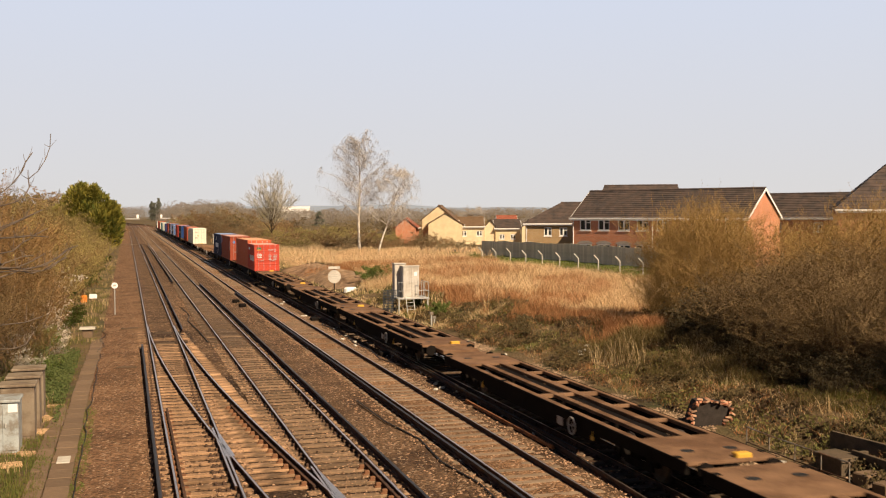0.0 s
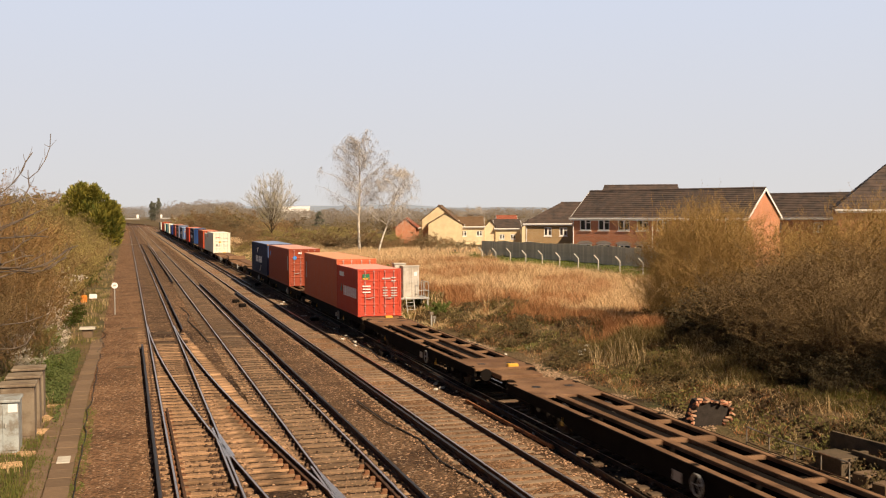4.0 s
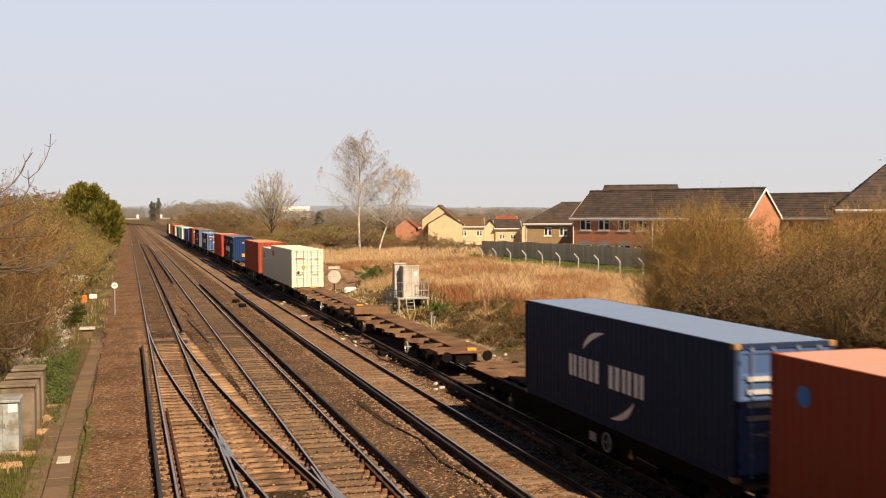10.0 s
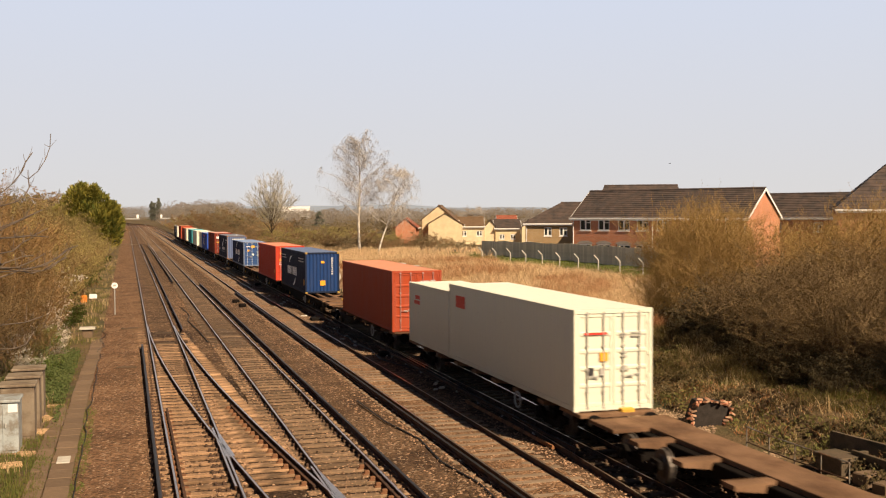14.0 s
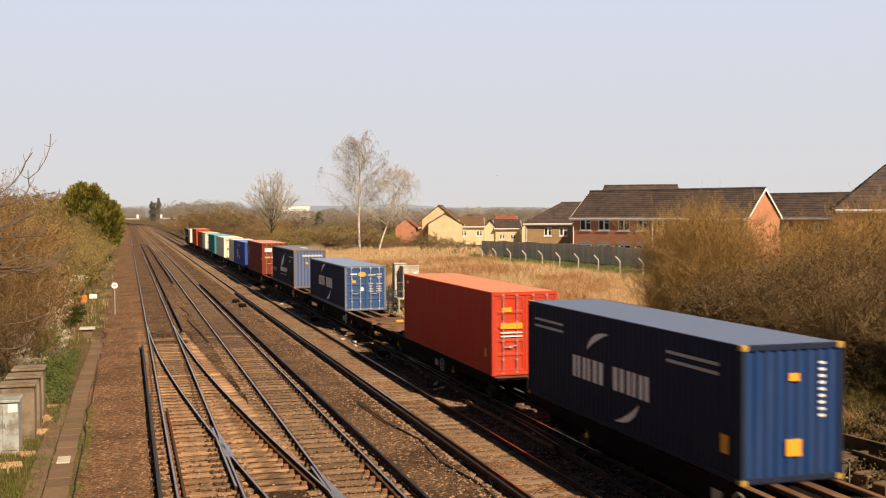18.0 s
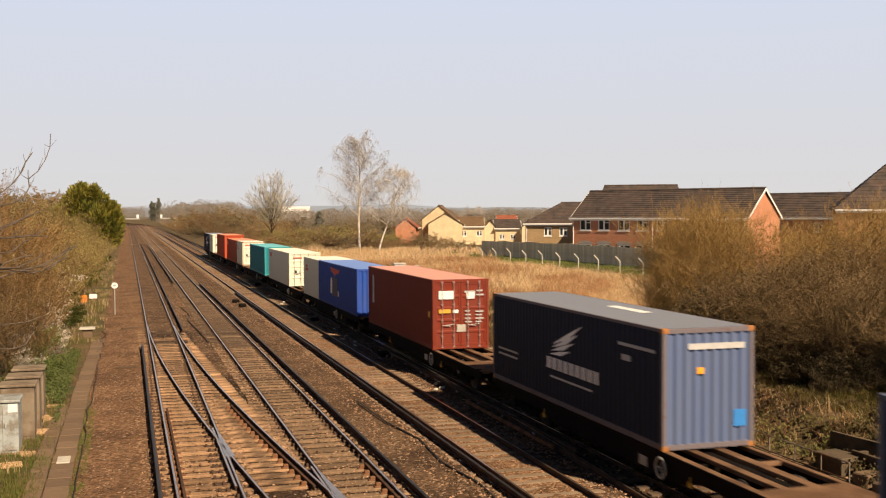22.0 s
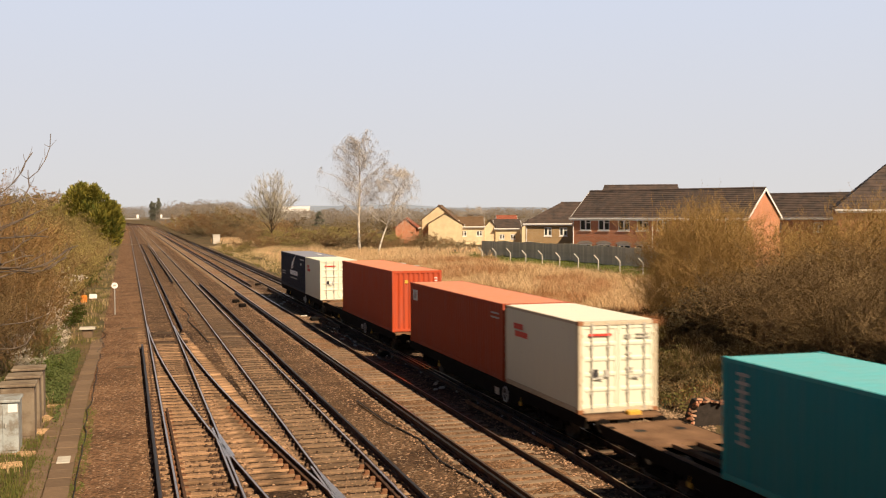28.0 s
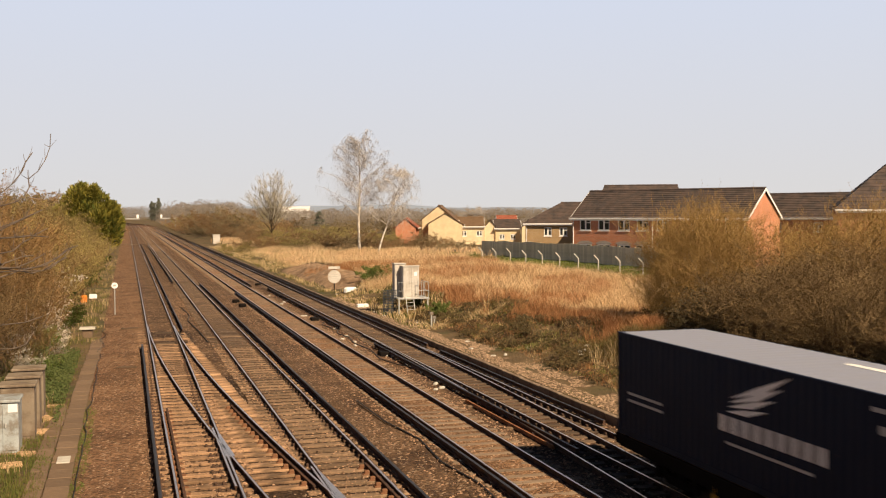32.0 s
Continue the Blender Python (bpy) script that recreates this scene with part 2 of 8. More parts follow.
M_BLOCK = mat("mossy_dark_concrete", (0.12, 0.088, 0.058), 0.9, vary=0.4, scale=2, fine=40, bump=0.4, tint=(0.07, 0.055, 0.035), tint_scale=1.5, random_amount=0.2)
M_DARK_EDGE = mat("sooty_concrete", (0.23, 0.175, 0.125), 0.9, vary=0.3, scale=1.5, fine=40, bump=0.4, tint=(0.14, 0.10, 0.07), tint_scale=1.0, random_amount=0.12, spec=0.1)
M_DECK = mat("rusted_wagon_deck", (0.20, 0.118, 0.07), 0.85, vary=0.35, scale=1.2, fine=30, bump=0.2, tint=(0.13, 0.073, 0.043), tint_scale=0.8, spec=0.1)
M_UNDER = mat("grimy_underframe", (0.011, 0.009, 0.008), 0.9, vary=0.35, scale=2, fine=30, bump=0.2, spec=0.05)
M_WHEEL = mat("wheel_steel", (0.10, 0.085, 0.075), 0.5, metal=0.6, vary=0.3)
M_YELLOW = mat("yellow_paint", (0.62, 0.36, 0.05), 0.6, vary=0.2)
M_WHITE = mat("white_paint", (0.80, 0.79, 0.77), 0.6, vary=0.15)
M_LETTER = mat("white_lettering", (0.92, 0.92, 0.92), 0.55, vary=0.08, scale=3)
M_GREYWHITE = mat("grey_white_marking", (0.48, 0.48, 0.48), 0.6, vary=0.15)
M_LOGO_PALE = mat("faded_label", (0.42, 0.40, 0.36), 0.6, vary=0.2)
M_BLACK = mat("hole_black", (0.02, 0.02, 0.02), 0.7, vary=0.2)
M_CABLE = mat("black_cable", (0.025, 0.022, 0.02), 0.6, vary=0.2)
M_GALV = mat("galvanised_steel", (0.46, 0.46, 0.44), 0.5, metal=0.3, vary=0.2, scale=2, bump=0.1)
M_CASE = mat("cabinet_grey_paint", (0.52, 0.49, 0.44), 0.6, vary=0.15, scale=1.5, bump=0.05, tint=(0.36, 0.32, 0.27), tint_scale=1.4, tint_amount=0.45)
M_CASE_BROWN = mat("weathered_cabinet", (0.23, 0.185, 0.135), 0.7, vary=0.2, scale=2, bump=0.1, tint=(0.15, 0.11, 0.075), tint_scale=1.6)
M_CASE_SILVER = mat("silver_cabinet", (0.35, 0.38, 0.385), 0.55, vary=0.2, scale=2, bump=0.1, tint=(0.22, 0.20, 0.17), tint_scale=3)
M_BRICK = brickwork("red_brick", (0.52, 0.215, 0.11), (0.41, 0.16, 0.085), (0.44, 0.32, 0.24))
M_BRICK_BUFF = brickwork("buff_brick", (0.36, 0.24, 0.12), (0.30, 0.20, 0.10), (0.36, 0.29, 0.2))
M_BRICK_GREY = brickwork("grey_arch_brick", (0.34, 0.30, 0.26), (0.28, 0.25, 0.22), (0.4, 0.37, 0.33))
M_BRICK_YELLOW = brickwork("yellow_brick", (0.67, 0.53, 0.325), (0.61, 0.48, 0.29), (0.58, 0.48, 0.32))
M_BRICK_CREAM = brickwork("cream_render", (0.68, 0.55, 0.36), (0.66, 0.53, 0.34), (0.64, 0.52, 0.36))
M_TILE = mat("concrete_roof_tile", (0.085, 0.062, 0.052), 0.9, vary=0.3, scale=1.5, fine=14, bump=0.4, tint=(0.055, 0.045, 0.042), tint_scale=0.9, random_amount=0.15, island=True)
M_TILE_BROWN = mat("brown_roof_tile", (0.15, 0.095, 0.055), 0.9, vary=0.3, scale=1.5, fine=14, bump=0.4, random_amount=0.15, island=True)
M_TILE_RED = mat("red_roof_tile", (0.26, 0.085, 0.05), 0.9, vary=0.3, scale=1.5, fine=14, bump=0.4, random_amount=0.15, island=True)
M_UPVC = mat("white_upvc", (0.78, 0.77, 0.74), 0.45, vary=0.06)
M_GLASS = glassy("window_glass")
M_FENCE = mat("weathered_green_timber", (0.60, 0.55, 0.40), 0.9, vary=0.3, scale=1.5, fine=20, bump=0.3, tint=(0.46, 0.43, 0.31), tint_scale=0.7, random_amount=0.15)
M_POST = mat("pale_concrete_post", (0.50, 0.47, 0.41), 0.85, vary=0.2, scale=4)
M_BARK = mat("grey_brown_bark", (0.095, 0.068, 0.04), 0.95, vary=0.4, scale=3, fine=30, bump=0.5)
M_BIRCH = mat("silver_birch_bark", (0.62, 0.56, 0.48), 0.8, vary=0.2, scale=2, fine=14, bump=0.3, tint=(0.16, 0.12, 0.10), tint_scale=1.8, tint_amount=0.35)
M_TWIG = leafy("brown_twig", (0.12, 0.078, 0.04), (0.19, 0.13, 0.064), 0.4, 0.0)
M_TWIG_GOLD = leafy("golden_twig", (0.25, 0.15, 0.055), (0.34, 0.215, 0.08), 0.4, 0.0)
M_TWIG_RUST = leafy("rusty_twig", (0.19, 0.11, 0.05), (0.25, 0.15, 0.065), 0.4, 0.0)
M_TWIG_BIRCH = leafy("birch_twig", (0.33, 0.30, 0.265), (0.44, 0.405, 0.37), 0.4, 0.0)
M_TWIG_GREY = leafy("pale_grey_twig", (0.29, 0.265, 0.20), (0.37, 0.33, 0.25), 0.4, 0.0)
M_BUD = leafy("spring_bud_leaf", (0.37, 0.235, 0.075), (0.27, 0.185, 0.06), 0.4, 0.3)
M_BUD_OLIVE = leafy("olive_spring_leaf", (0.27, 0.23, 0.08), (0.38, 0.295, 0.105), 0.4, 0.3)
M_BUD_RUST = leafy("dead_brown_leaf", (0.36, 0.225, 0.09), (0.27, 0.165, 0.068), 0.4, 0.3)
M_BUD_BROWN = leafy("dull_brown_bud", (0.22, 0.145, 0.066), (0.15, 0.10, 0.046), 0.4, 0.25)
# far scrub: twig and leaf colours lightened to stand for distance haze
M_FAR_TWIG = leafy("hazed_scrub_twig", (0.30, 0.23, 0.14), (0.34, 0.26, 0.16), 0.4, 0.0)
M_FAR_LEAF = leafy("hazed_scrub_leaf", (0.33, 0.26, 0.14), (0.27, 0.21, 0.115), 0.4, 0.45)
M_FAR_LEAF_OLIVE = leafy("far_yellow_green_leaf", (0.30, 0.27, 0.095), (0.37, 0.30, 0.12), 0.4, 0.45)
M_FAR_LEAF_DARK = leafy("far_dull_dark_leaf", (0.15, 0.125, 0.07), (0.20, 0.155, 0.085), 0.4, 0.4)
M_FAR_LEAF_RED = leafy("hazed_red_brown_leaf", (0.38, 0.245, 0.12), (0.30, 0.195, 0.10), 0.4, 0.45)
M_DARK_BARK = mat("branch_bark", (0.11, 0.083, 0.062), 0.9, vary=0.5, scale=3, fine=30, bump=0.4)
M_CONIFER = leafy("yellow_green_foliage", (0.085, 0.105, 0.022), (0.34, 0.28, 0.05), 0.08, 0.3)
M_IVY = leafy("ivy_leaf", (0.055, 0.085, 0.026), (0.115, 0.135, 0.045), 0.4, 0.25)
M_BLOSSOM = leafy("white_blossom", (0.72, 0.66, 0.58), (0.62, 0.56, 0.46), 0.4, 0.2)
M_DRY = leafy("dry_grass", (0.74, 0.57, 0.36), (0.58, 0.375, 0.20), 0.2, 0.35)
M_DRY_PALE = leafy("pale_dry_grass", (0.70, 0.54, 0.32), (0.48, 0.35, 0.18), 0.3, 0.35)
M_GRASS = leafy("green_grass", (0.085, 0.105, 0.024), (0.16, 0.135, 0.045), 0.3, 0.25)
M_BANK_GRASS = leafy("olive_bank_grass", (0.20, 0.135, 0.055), (0.12, 0.095, 0.034), 0.35, 0.25)
M_GRASS_YELLOW = leafy("yellow_green_grass", (0.24, 0.20, 0.06), (0.15, 0.14, 0.035), 0.3, 0.25)
M_DRY_RED = leafy("russet_dead_stalks", (0.46, 0.235, 0.105), (0.33, 0.165, 0.075), 0.35, 0.3)
M_LEAF_GREEN = leafy("fresh_green_leaf", (0.09, 0.13, 0.03), (0.15, 0.18, 0.05), 0.3, 0.3)
M_LAWN = leafy("lawn_blade", (0.11, 0.15, 0.03), (0.17, 0.19, 0.05), 0.3, 0.3)
# evergreen colour lightened to carry distance haze
M_FAR_EVERGREEN = leafy("hazed_far_evergreen", (0.13, 0.14, 0.105), (0.17, 0.17, 0.13), 0.4, 0.3)
# leaf colour that carries the shade of the hollows under the scrub
M_HOLLOW_LEAF = leafy("hollow_shade_leaf", (0.055, 0.045, 0.024), (0.085, 0.065, 0.034), 0.4, 0.1)
M_BRAMBLE = leafy("bramble_stem", (0.11, 0.07, 0.035), (0.16, 0.115, 0.05), 0.4, 0.1)
# wood colour paled and greyed, the haze put into it
M_FAR_WOOD = leafy("hazed_bare_wood", (0.34, 0.295, 0.245), (0.27, 0.235, 0.195), 0.4, 0.5)
M_LITTER = leafy("fallen_leaf_litter", (0.125, 0.077, 0.036), (0.066, 0.043, 0.023), 0.35, 0.1)
M_WEED = leafy("low_weed_leaf", (0.095, 0.105, 0.028), (0.17, 0.145, 0.05), 0.35, 0.2)
M_BRAMBLE_LEAF = leafy("dull_bramble_leaf", (0.056, 0.046, 0.022), (0.105, 0.076, 0.034), 0.35, 0.1)
M_ORANGE = mat("orange_plastic", (0.75, 0.23, 0.03), 0.6, vary=0.15)
M_RUIN = mat("broken_red_brick", (0.34, 0.135, 0.075), 0.95, vary=0.35, scale=6, fine=40, bump=0.4, tint=(0.36, 0.24, 0.16), tint_scale=4, random_amount=0.4)


# ---------- mesh helpers ----------
class Shape:
    """Collects vertices and faces for one mesh."""

    def __init__(self):
        self.v, self.f = [], []

    def add(self, verts, faces):
        k = len(self.v)
        self.v.extend(verts)
        self.f.extend([tuple(i + k for i in q) for q in faces])
        return self

    def box(self, x0, x1, y0, y1, z0, z1):
        return self.add([(x0, y0, z0), (x1, y0, z0), (x1, y1, z0), (x0, y1, z0), (x0, y0, z1), (x1, y0, z1), (x1, y1, z1), (x0, y1, z1)],
                        [(0, 3, 2, 1), (4, 5, 6, 7), (0, 1, 5, 4), (1, 2, 6, 5), (2, 3, 7, 6), (3, 0, 4, 7)])

    def bevel_box(self, x0, x1, y0, y1, z0, z1, c=0.02):
        """A box whose upright and top edges are chamfered."""
        def ring(i, z):
            a, b_, d, e = x0 + i, x1 - i, y0 + i, y1 - i
            return [(a + c, d, z), (b_ - c, d, z), (b_, d + c, z), (b_, e - c, z), (b_ - c, e, z), (a + c, e, z), (a, e - c, z), (a, d + c, z)]
        v = ring(0, z0) + ring(0, z1 - c) + ring(c, z1)
        f = [tuple(reversed(range(8))), tuple(range(16, 24))]
        for k in (0, 8):
            f += [(k + i, k + (i + 1) % 8, k + 8 + (i + 1) % 8, k + 8 + i) for i in range(8)]
        return self.add(v, f)

    def rod(self, p, q, r, r2=None, n=8, cap=True):
        p, q = Vector(p), Vector(q)
        r2 = r if r2 is None else r2
        d = (q - p).normalized()
        a = d.orthogonal().normalized()
        b_ = d.cross(a)
        v = []
        for c, rr in ((p, r), (q, r2)):
            for i in range(n):
                t = 2 * math.pi * i / n
                v.append(tuple(c + a * (rr * math.cos(t)) + b_ * (rr * math.sin(t))))
        f = [(i, (i + 1) % n, n + (i + 1) % n, n + i) for i in range(n)]
        if cap:
            f += [tuple(reversed(range(n))), tuple(range(n, 2 * n))]
        return self.add(v, f)

    def tube(self, pts, r, n=6):
        for p, q in zip(pts[:-1], pts[1:]):
            self.rod(p, q, r, n=n)
        return self

    def ring(self, c, axis, radius, r, n=14, m=5):
        c, axis = Vector(c), Vector(axis).normalized()
        a = axis.orthogonal().normalized()
        b_ = axis.cross(a)
        v, f = [], []
        for i in range(n):
            t = 2 * math.pi * i / n
            out = a * math.cos(t) + b_ * math.sin(t)
            for j in range(m):
                s = 2 * math.pi * j / m
                v.append(tuple(c + out * (radius + r * math.cos(s)) + axis * (r * math.sin(s))))
        for i in range(n):
            for j in range(m):
                f.append((i * m + j, ((i + 1) % n) * m + j, ((i + 1) % n) * m + (j + 1) % m, i * m + (j + 1) % m))
        return self.add(v, f)

    def sweep(self, profile, pts, close=True):
        """profile: (across, up) pairs; pts: (x, y, z) points along +y, across measured in x."""
        k, n = len(profile), len(pts)
        v = [(x + a, y, z + u) for x, y, z in pts for a, u in profile]
        f = []
        for i in range(n - 1):
            for j in range(k if close else k - 1):
                j2 = (j + 1) % k
                f.append((i * k + j, i * k + j2, (i + 1) * k + j2, (i + 1) * k + j))
        if close:
            f += [tuple(range(k)), tuple(reversed(range((n - 1) * k, n * k)))]
        return self.add(v, f)

    def mesh(self, name, *materials, pick=None):
        me = bpy.data.meshes.new(name)
        me.from_pydata(self.v, [], self.f)
        for m in materials:
            me.materials.append(m)
        if pick:
            for p in me.polygons:
                p.material_index = pick(p)
        me.update()
        return me


def thing(name, label, category, m=None, group="", kind=""):
    ob = new(name)
    ob.empty_display_size = 0.2
    if m is not None:
        ob.matrix_basis = m
    return tagged(ob, label, category, group, kind)


def solid(name, shape, material, label, category, m=None, group="", kind=""):
    """A thing of one mesh."""
    ob = new(name, shape.mesh(name, material))
    if m is not None:
        ob.matrix_basis = m
    return tagged(ob, label, category, group, kind)


def part(name, shape, material, parent, label="", m=None):
    """One mesh object under a thing or a part."""
    data = shape if isinstance(shape, bpy.types.Mesh) else shape.mesh(name, material)
    ob = new(name, data)
    ob.parent = parent
    if m is not None:
        ob.matrix_basis = m
    if label:
        tagged(ob, label)
    return ob


def smoothstep(a, b, x):
    t = min(1.0, max(0.0, (x - a) / (b - a)))
    return t * t * (3 - 2 * t)


def curve_x(y):
    """How far the line has bent away at y metres down the track: straight to 600 m, then a bend towards -x."""
    return 0.0 if y < 600 else -((y - 600) ** 2) / 4200.0


def terrain(x, y):
    """Height of the ground; rail tops are at 0."""
    x = x - curve_x(y)
    far = smoothstep(110, 220, y)
    right = 0.10 + 0.95 * smoothstep(16.0, 22.5, x) + 0.3 * smoothstep(21, 34, x)
    right = right * (1 - 0.45 * far)
    left = -0.28 + 1.1 * smoothstep(-3.6, -6.5, x) + 2.2 * smoothstep(-6, -13, x)
    left = left if x < -2.8 else -0.28
    mid = -0.24
    z = right if x > 15.08 else (left if x < -1.2 else mid)
    bank = 1 + 2.8 * smoothstep(16.5, 18.5, x) * (1 - smoothstep(21.5, 24, x)) * (1 - smoothstep(70, 100, y))
    rough = bank * noise.noise((x * 0.45, y * 0.3, 0)) * 0.16 + bank * noise.noise((x * 1.1, y * 1.1, 3)) * 0.06
    edge = smoothstep(15.4, 17.5, x) if x > 7 else smoothstep(-2.9, -4.5, x)
    return z + rough * edge
# ---------- ground ----------
def grid_axis(stops):
    """Coordinates that go from stop to stop in even steps: (from, step), ..., last."""
    out = []
    for (a, step), (b, _) in zip(stops[:-1], stops[1:]):
        k = max(1, round((b - a) / step))
        out += [a + (b - a) * i / k for i in range(k)]
    return out + [stops[-1][0]]


def build_ground():
    xs = grid_axis([(-3000, 600), (-600, 80), (-120, 12), (-40, 3), (-16, 0.9), (-1.2, 1.2), (0, 15.0), (15.0, 0.1), (15.4, 0.5), (30, 2), (60, 6), (120, 20), (300, 90), (900, 400), (3000, 0)])
    ys = grid_axis([(-300, 40), (-40, 6), (8, 1.2), (60, 2.0), (130, 5), (300, 15), (620, 60), (1400, 300), (3500, 0)])
    sh = Shape()
    nx = len(xs)
    for y in ys:
        for x in xs:
            px = x + curve_x(min(y, 960))
            sh.v.append((px, y, terrain(px, min(y, 960))))
    for j in range(len(ys) - 1):
        for i in range(nx - 1):
            sh.f.append((j * nx + i, j * nx + i + 1, (j + 1) * nx + i + 1, (j + 1) * nx + i))
    me = sh.mesh("ground", M_GROUND)
    for p in me.polygons:
        p.use_smooth = True
    tagged(new("ground", me), "rough dry grass and scrub ground of the railway bank", "ground", kind="structure")


build_ground()

TRACK_X = {"a": 1.827, "b": 5.425, "c": 9.763, "d": 13.22}
HALF = 0.7525


def build_ballast():
    """Stone bed with low shoulders, crowned a little between the rails."""
    sh = Shape()
    xs = [-1.46, -0.9, -0.2, 0.2, 0.9, 1.8, 2.8, 3.4, 3.75, 4.2, 5.4, 6.6, 7.1, 7.6, 8.2, 8.7, 9.8, 10.9, 11.4, 11.6, 12.1, 13.2, 14.3, 14.6, 14.84]
    lift = [-.262, -.212, -.19, -.17, -.155, -.15, -.155, -.19, -.20, -.155, -.15, -.155, -.19, -.23, -.19, -.155, -.15, -.155, -.18, -.18, -.155, -.15, -.155, -.17, -.2]
    ys = grid_axis([(-60, 6), (12, 0.8), (70, 2), (160, 8), (520, 12), (960, 0)])
    for y in ys:
        for x, z in zip(xs, lift):
            sunk = -.052 + .042 * smoothstep(26, 44, y) + .03 * smoothstep(52, 66, y) if .6 < x < 3.1 else (-.052 + .042 * smoothstep(26, 50, y) + .01 * smoothstep(50, 150, y) if 4.1 < x < 6.7 else (-.02 if 12.0 < x < 14.4 and y < 90 else 0))
            wob = noise.noise((x * 0.9, y * 0.45, 7)) * 0.02
            sh.v.append((x + curve_x(y), y, z + wob + 0.012 + sunk))
    n = len(xs)
    for j in range(len(ys) - 1):
        for i in range(n - 1):
            sh.f.append((j * n + i, j * n + i + 1, (j + 1) * n + i + 1, (j + 1) * n + i))
    tagged(new("track_bed", sh.mesh("track_bed", M_BALLAST, M_BALLAST_OLD, M_BALLAST_NEW, M_BALLAST_OIL, M_BALLAST_SOOT, pick=lambda p: 0 if p.vertices[0] % n < 4 else (4 if p.vertices[0] % n >= 19 and p.center.y < 110 else 1 if p.vertices[0] % n in (14, 17, 18) and p.center.y < 110 else 2 if p.vertices[0] % n >= 14 else (3 if p.center.y < 64 and (4 <= p.vertices[0] % n < 7 or 9 <= p.vertices[0] % n < 11 or p.center.y < 46 and p.vertices[0] % n in (7, 8)) else 1)))), "rust-brown stone ballast bed under the four tracks", "track bed", kind="structure")
    # loose stones, nearest stretch
    rnd = random.Random(11)
    st = Shape()
    for _ in range(26000):
        y = 17 + 75 * rnd.random() ** 1.6
        x = rnd.uniform(-1.2, 14.8)
        if .7 < x < 6.7 and y < 70 and rnd.random() < .88:
            continue
        r = rnd.uniform(0.022, 0.055)
        z = -0.165 + noise.noise((x * 0.9, y * 0.45, 7)) * 0.02 + 0.004 - (0.05 if 6.9 < x < 8.2 else 0) - (0.08 if x < 0.2 else 0)
        a = rnd.uniform(0, 6.28)
        v = []
        for k in range(4):
            t = a + k * 1.571
            v.append((x + r * math.cos(t) * rnd.uniform(.7, 1.3), y + r * math.sin(t) * rnd.uniform(.7, 1.3), z + r * rnd.uniform(-.1, .25)))
        v.append((x + r * rnd.uniform(-.3, .3), y + r * rnd.uniform(-.3, .3), z + r * rnd.uniform(.5, .9)))
        st.add(v, [(0, 1, 4), (1, 2, 4), (2, 3, 4), (3, 0, 4)])
    # paler stones heaped between the sleepers of the third track
    for _ in range(5000):
        y = 17 + 55 * rnd.random() ** 1.5
        y += .2 * math.sin(y * 6.283 / .65)
        x = 9.763 + rnd.choice((rnd.uniform(-.66, .66), rnd.uniform(.82, 1.7), rnd.uniform(-1.7, -.82)))
        r, a = rnd.uniform(.022, .05), rnd.uniform(0, 6.28)
        ring = [(x + r * math.cos(a + k * 1.571) * rnd.uniform(.7, 1.3), y + r * math.sin(a + k * 1.571) * rnd.uniform(.7, 1.3), -.15) for k in range(4)]
        st.add(ring + [(x, y, -.15 + r * rnd.uniform(.6, 1.1))], [(0, 1, 4), (1, 2, 4), (2, 3, 4), (3, 0, 4)])
    # stones strewn over the sleepers of the two near tracks
    for _ in range(9000):
        y = 17 + 40 * rnd.random() ** 1.4
        x = rnd.choice((1.827, 5.425)) + rnd.choice((rnd.uniform(-.6, .6), rnd.uniform(.8, 1.3), rnd.uniform(-1.3, -.8)))
        r, a = rnd.uniform(.018, .042), rnd.uniform(0, 6.28)
        ring = [(x + r * math.cos(a + k * 1.571) * rnd.uniform(.7, 1.3), y + r * math.sin(a + k * 1.571) * rnd.uniform(.7, 1.3), -.127) for k in range(4)]
        st.add(ring + [(x, y, -.127 + r * rnd.uniform(.5, .9))], [(0, 1, 4), (1, 2, 4), (2, 3, 4), (3, 0, 4)])
    tagged(new("ballast_stones", st.mesh("ballast_stones", M_STONE)), "loose rust-brown ballast stones between the rails", "stones", kind="stuff")


build_ballast()

# ---------- tracks ----------
RAIL_PROFILE = [(-.07, -.159), (.07, -.159), (.07, -.145), (.012, -.12), (.012, -.045), (.036, -.035), (.036, -.006), (.026, 0), (-.026, 0), (-.036, -.006), (-.036, -.035), (-.012, -.045), (-.012, -.12), (-.07, -.145)]
THIRD_PROFILE = [(-.075, -.14), (.075, -.14), (.075, -.12), (.03, -.10), (.04, -.02), (.04, 0), (-.04, 0), (-.04, -.02), (-.03, -.10), (-.075, -.12)]


def rail(name, xf, y0, y1, parent, profile=RAIL_PROFILE, lift=0.0, label="", steel=M_RAIL, step=2.0):
    ys = [y0]
    while ys[-1] < y1 - 0.01:
        ys.append(min(y1, ys[-1] + (step if ys[-1] < 500 else 10)))
    pts = [(xf(y) + curve_x(y), y, lift) for y in ys]
    sh = Shape().sweep(profile, pts)
    k = len(profile)
    top = {i for i, (a, u) in enumerate(profile) if u > -0.003}
    me = sh.mesh(name, M_RUST, steel, pick=lambda p: 1 if len(p.vertices) == 4 and all((v % k) in top for v in p.vertices) else 0)
    return part(name, me, None, parent, label)


def sleeper_mesh(width, across, height, name, material):
    sh = Shape()
    sh.bevel_box(-across / 2, across / 2, -width / 2, width / 2, -height, 0, 0.015)
    return sh.mesh(name, material)


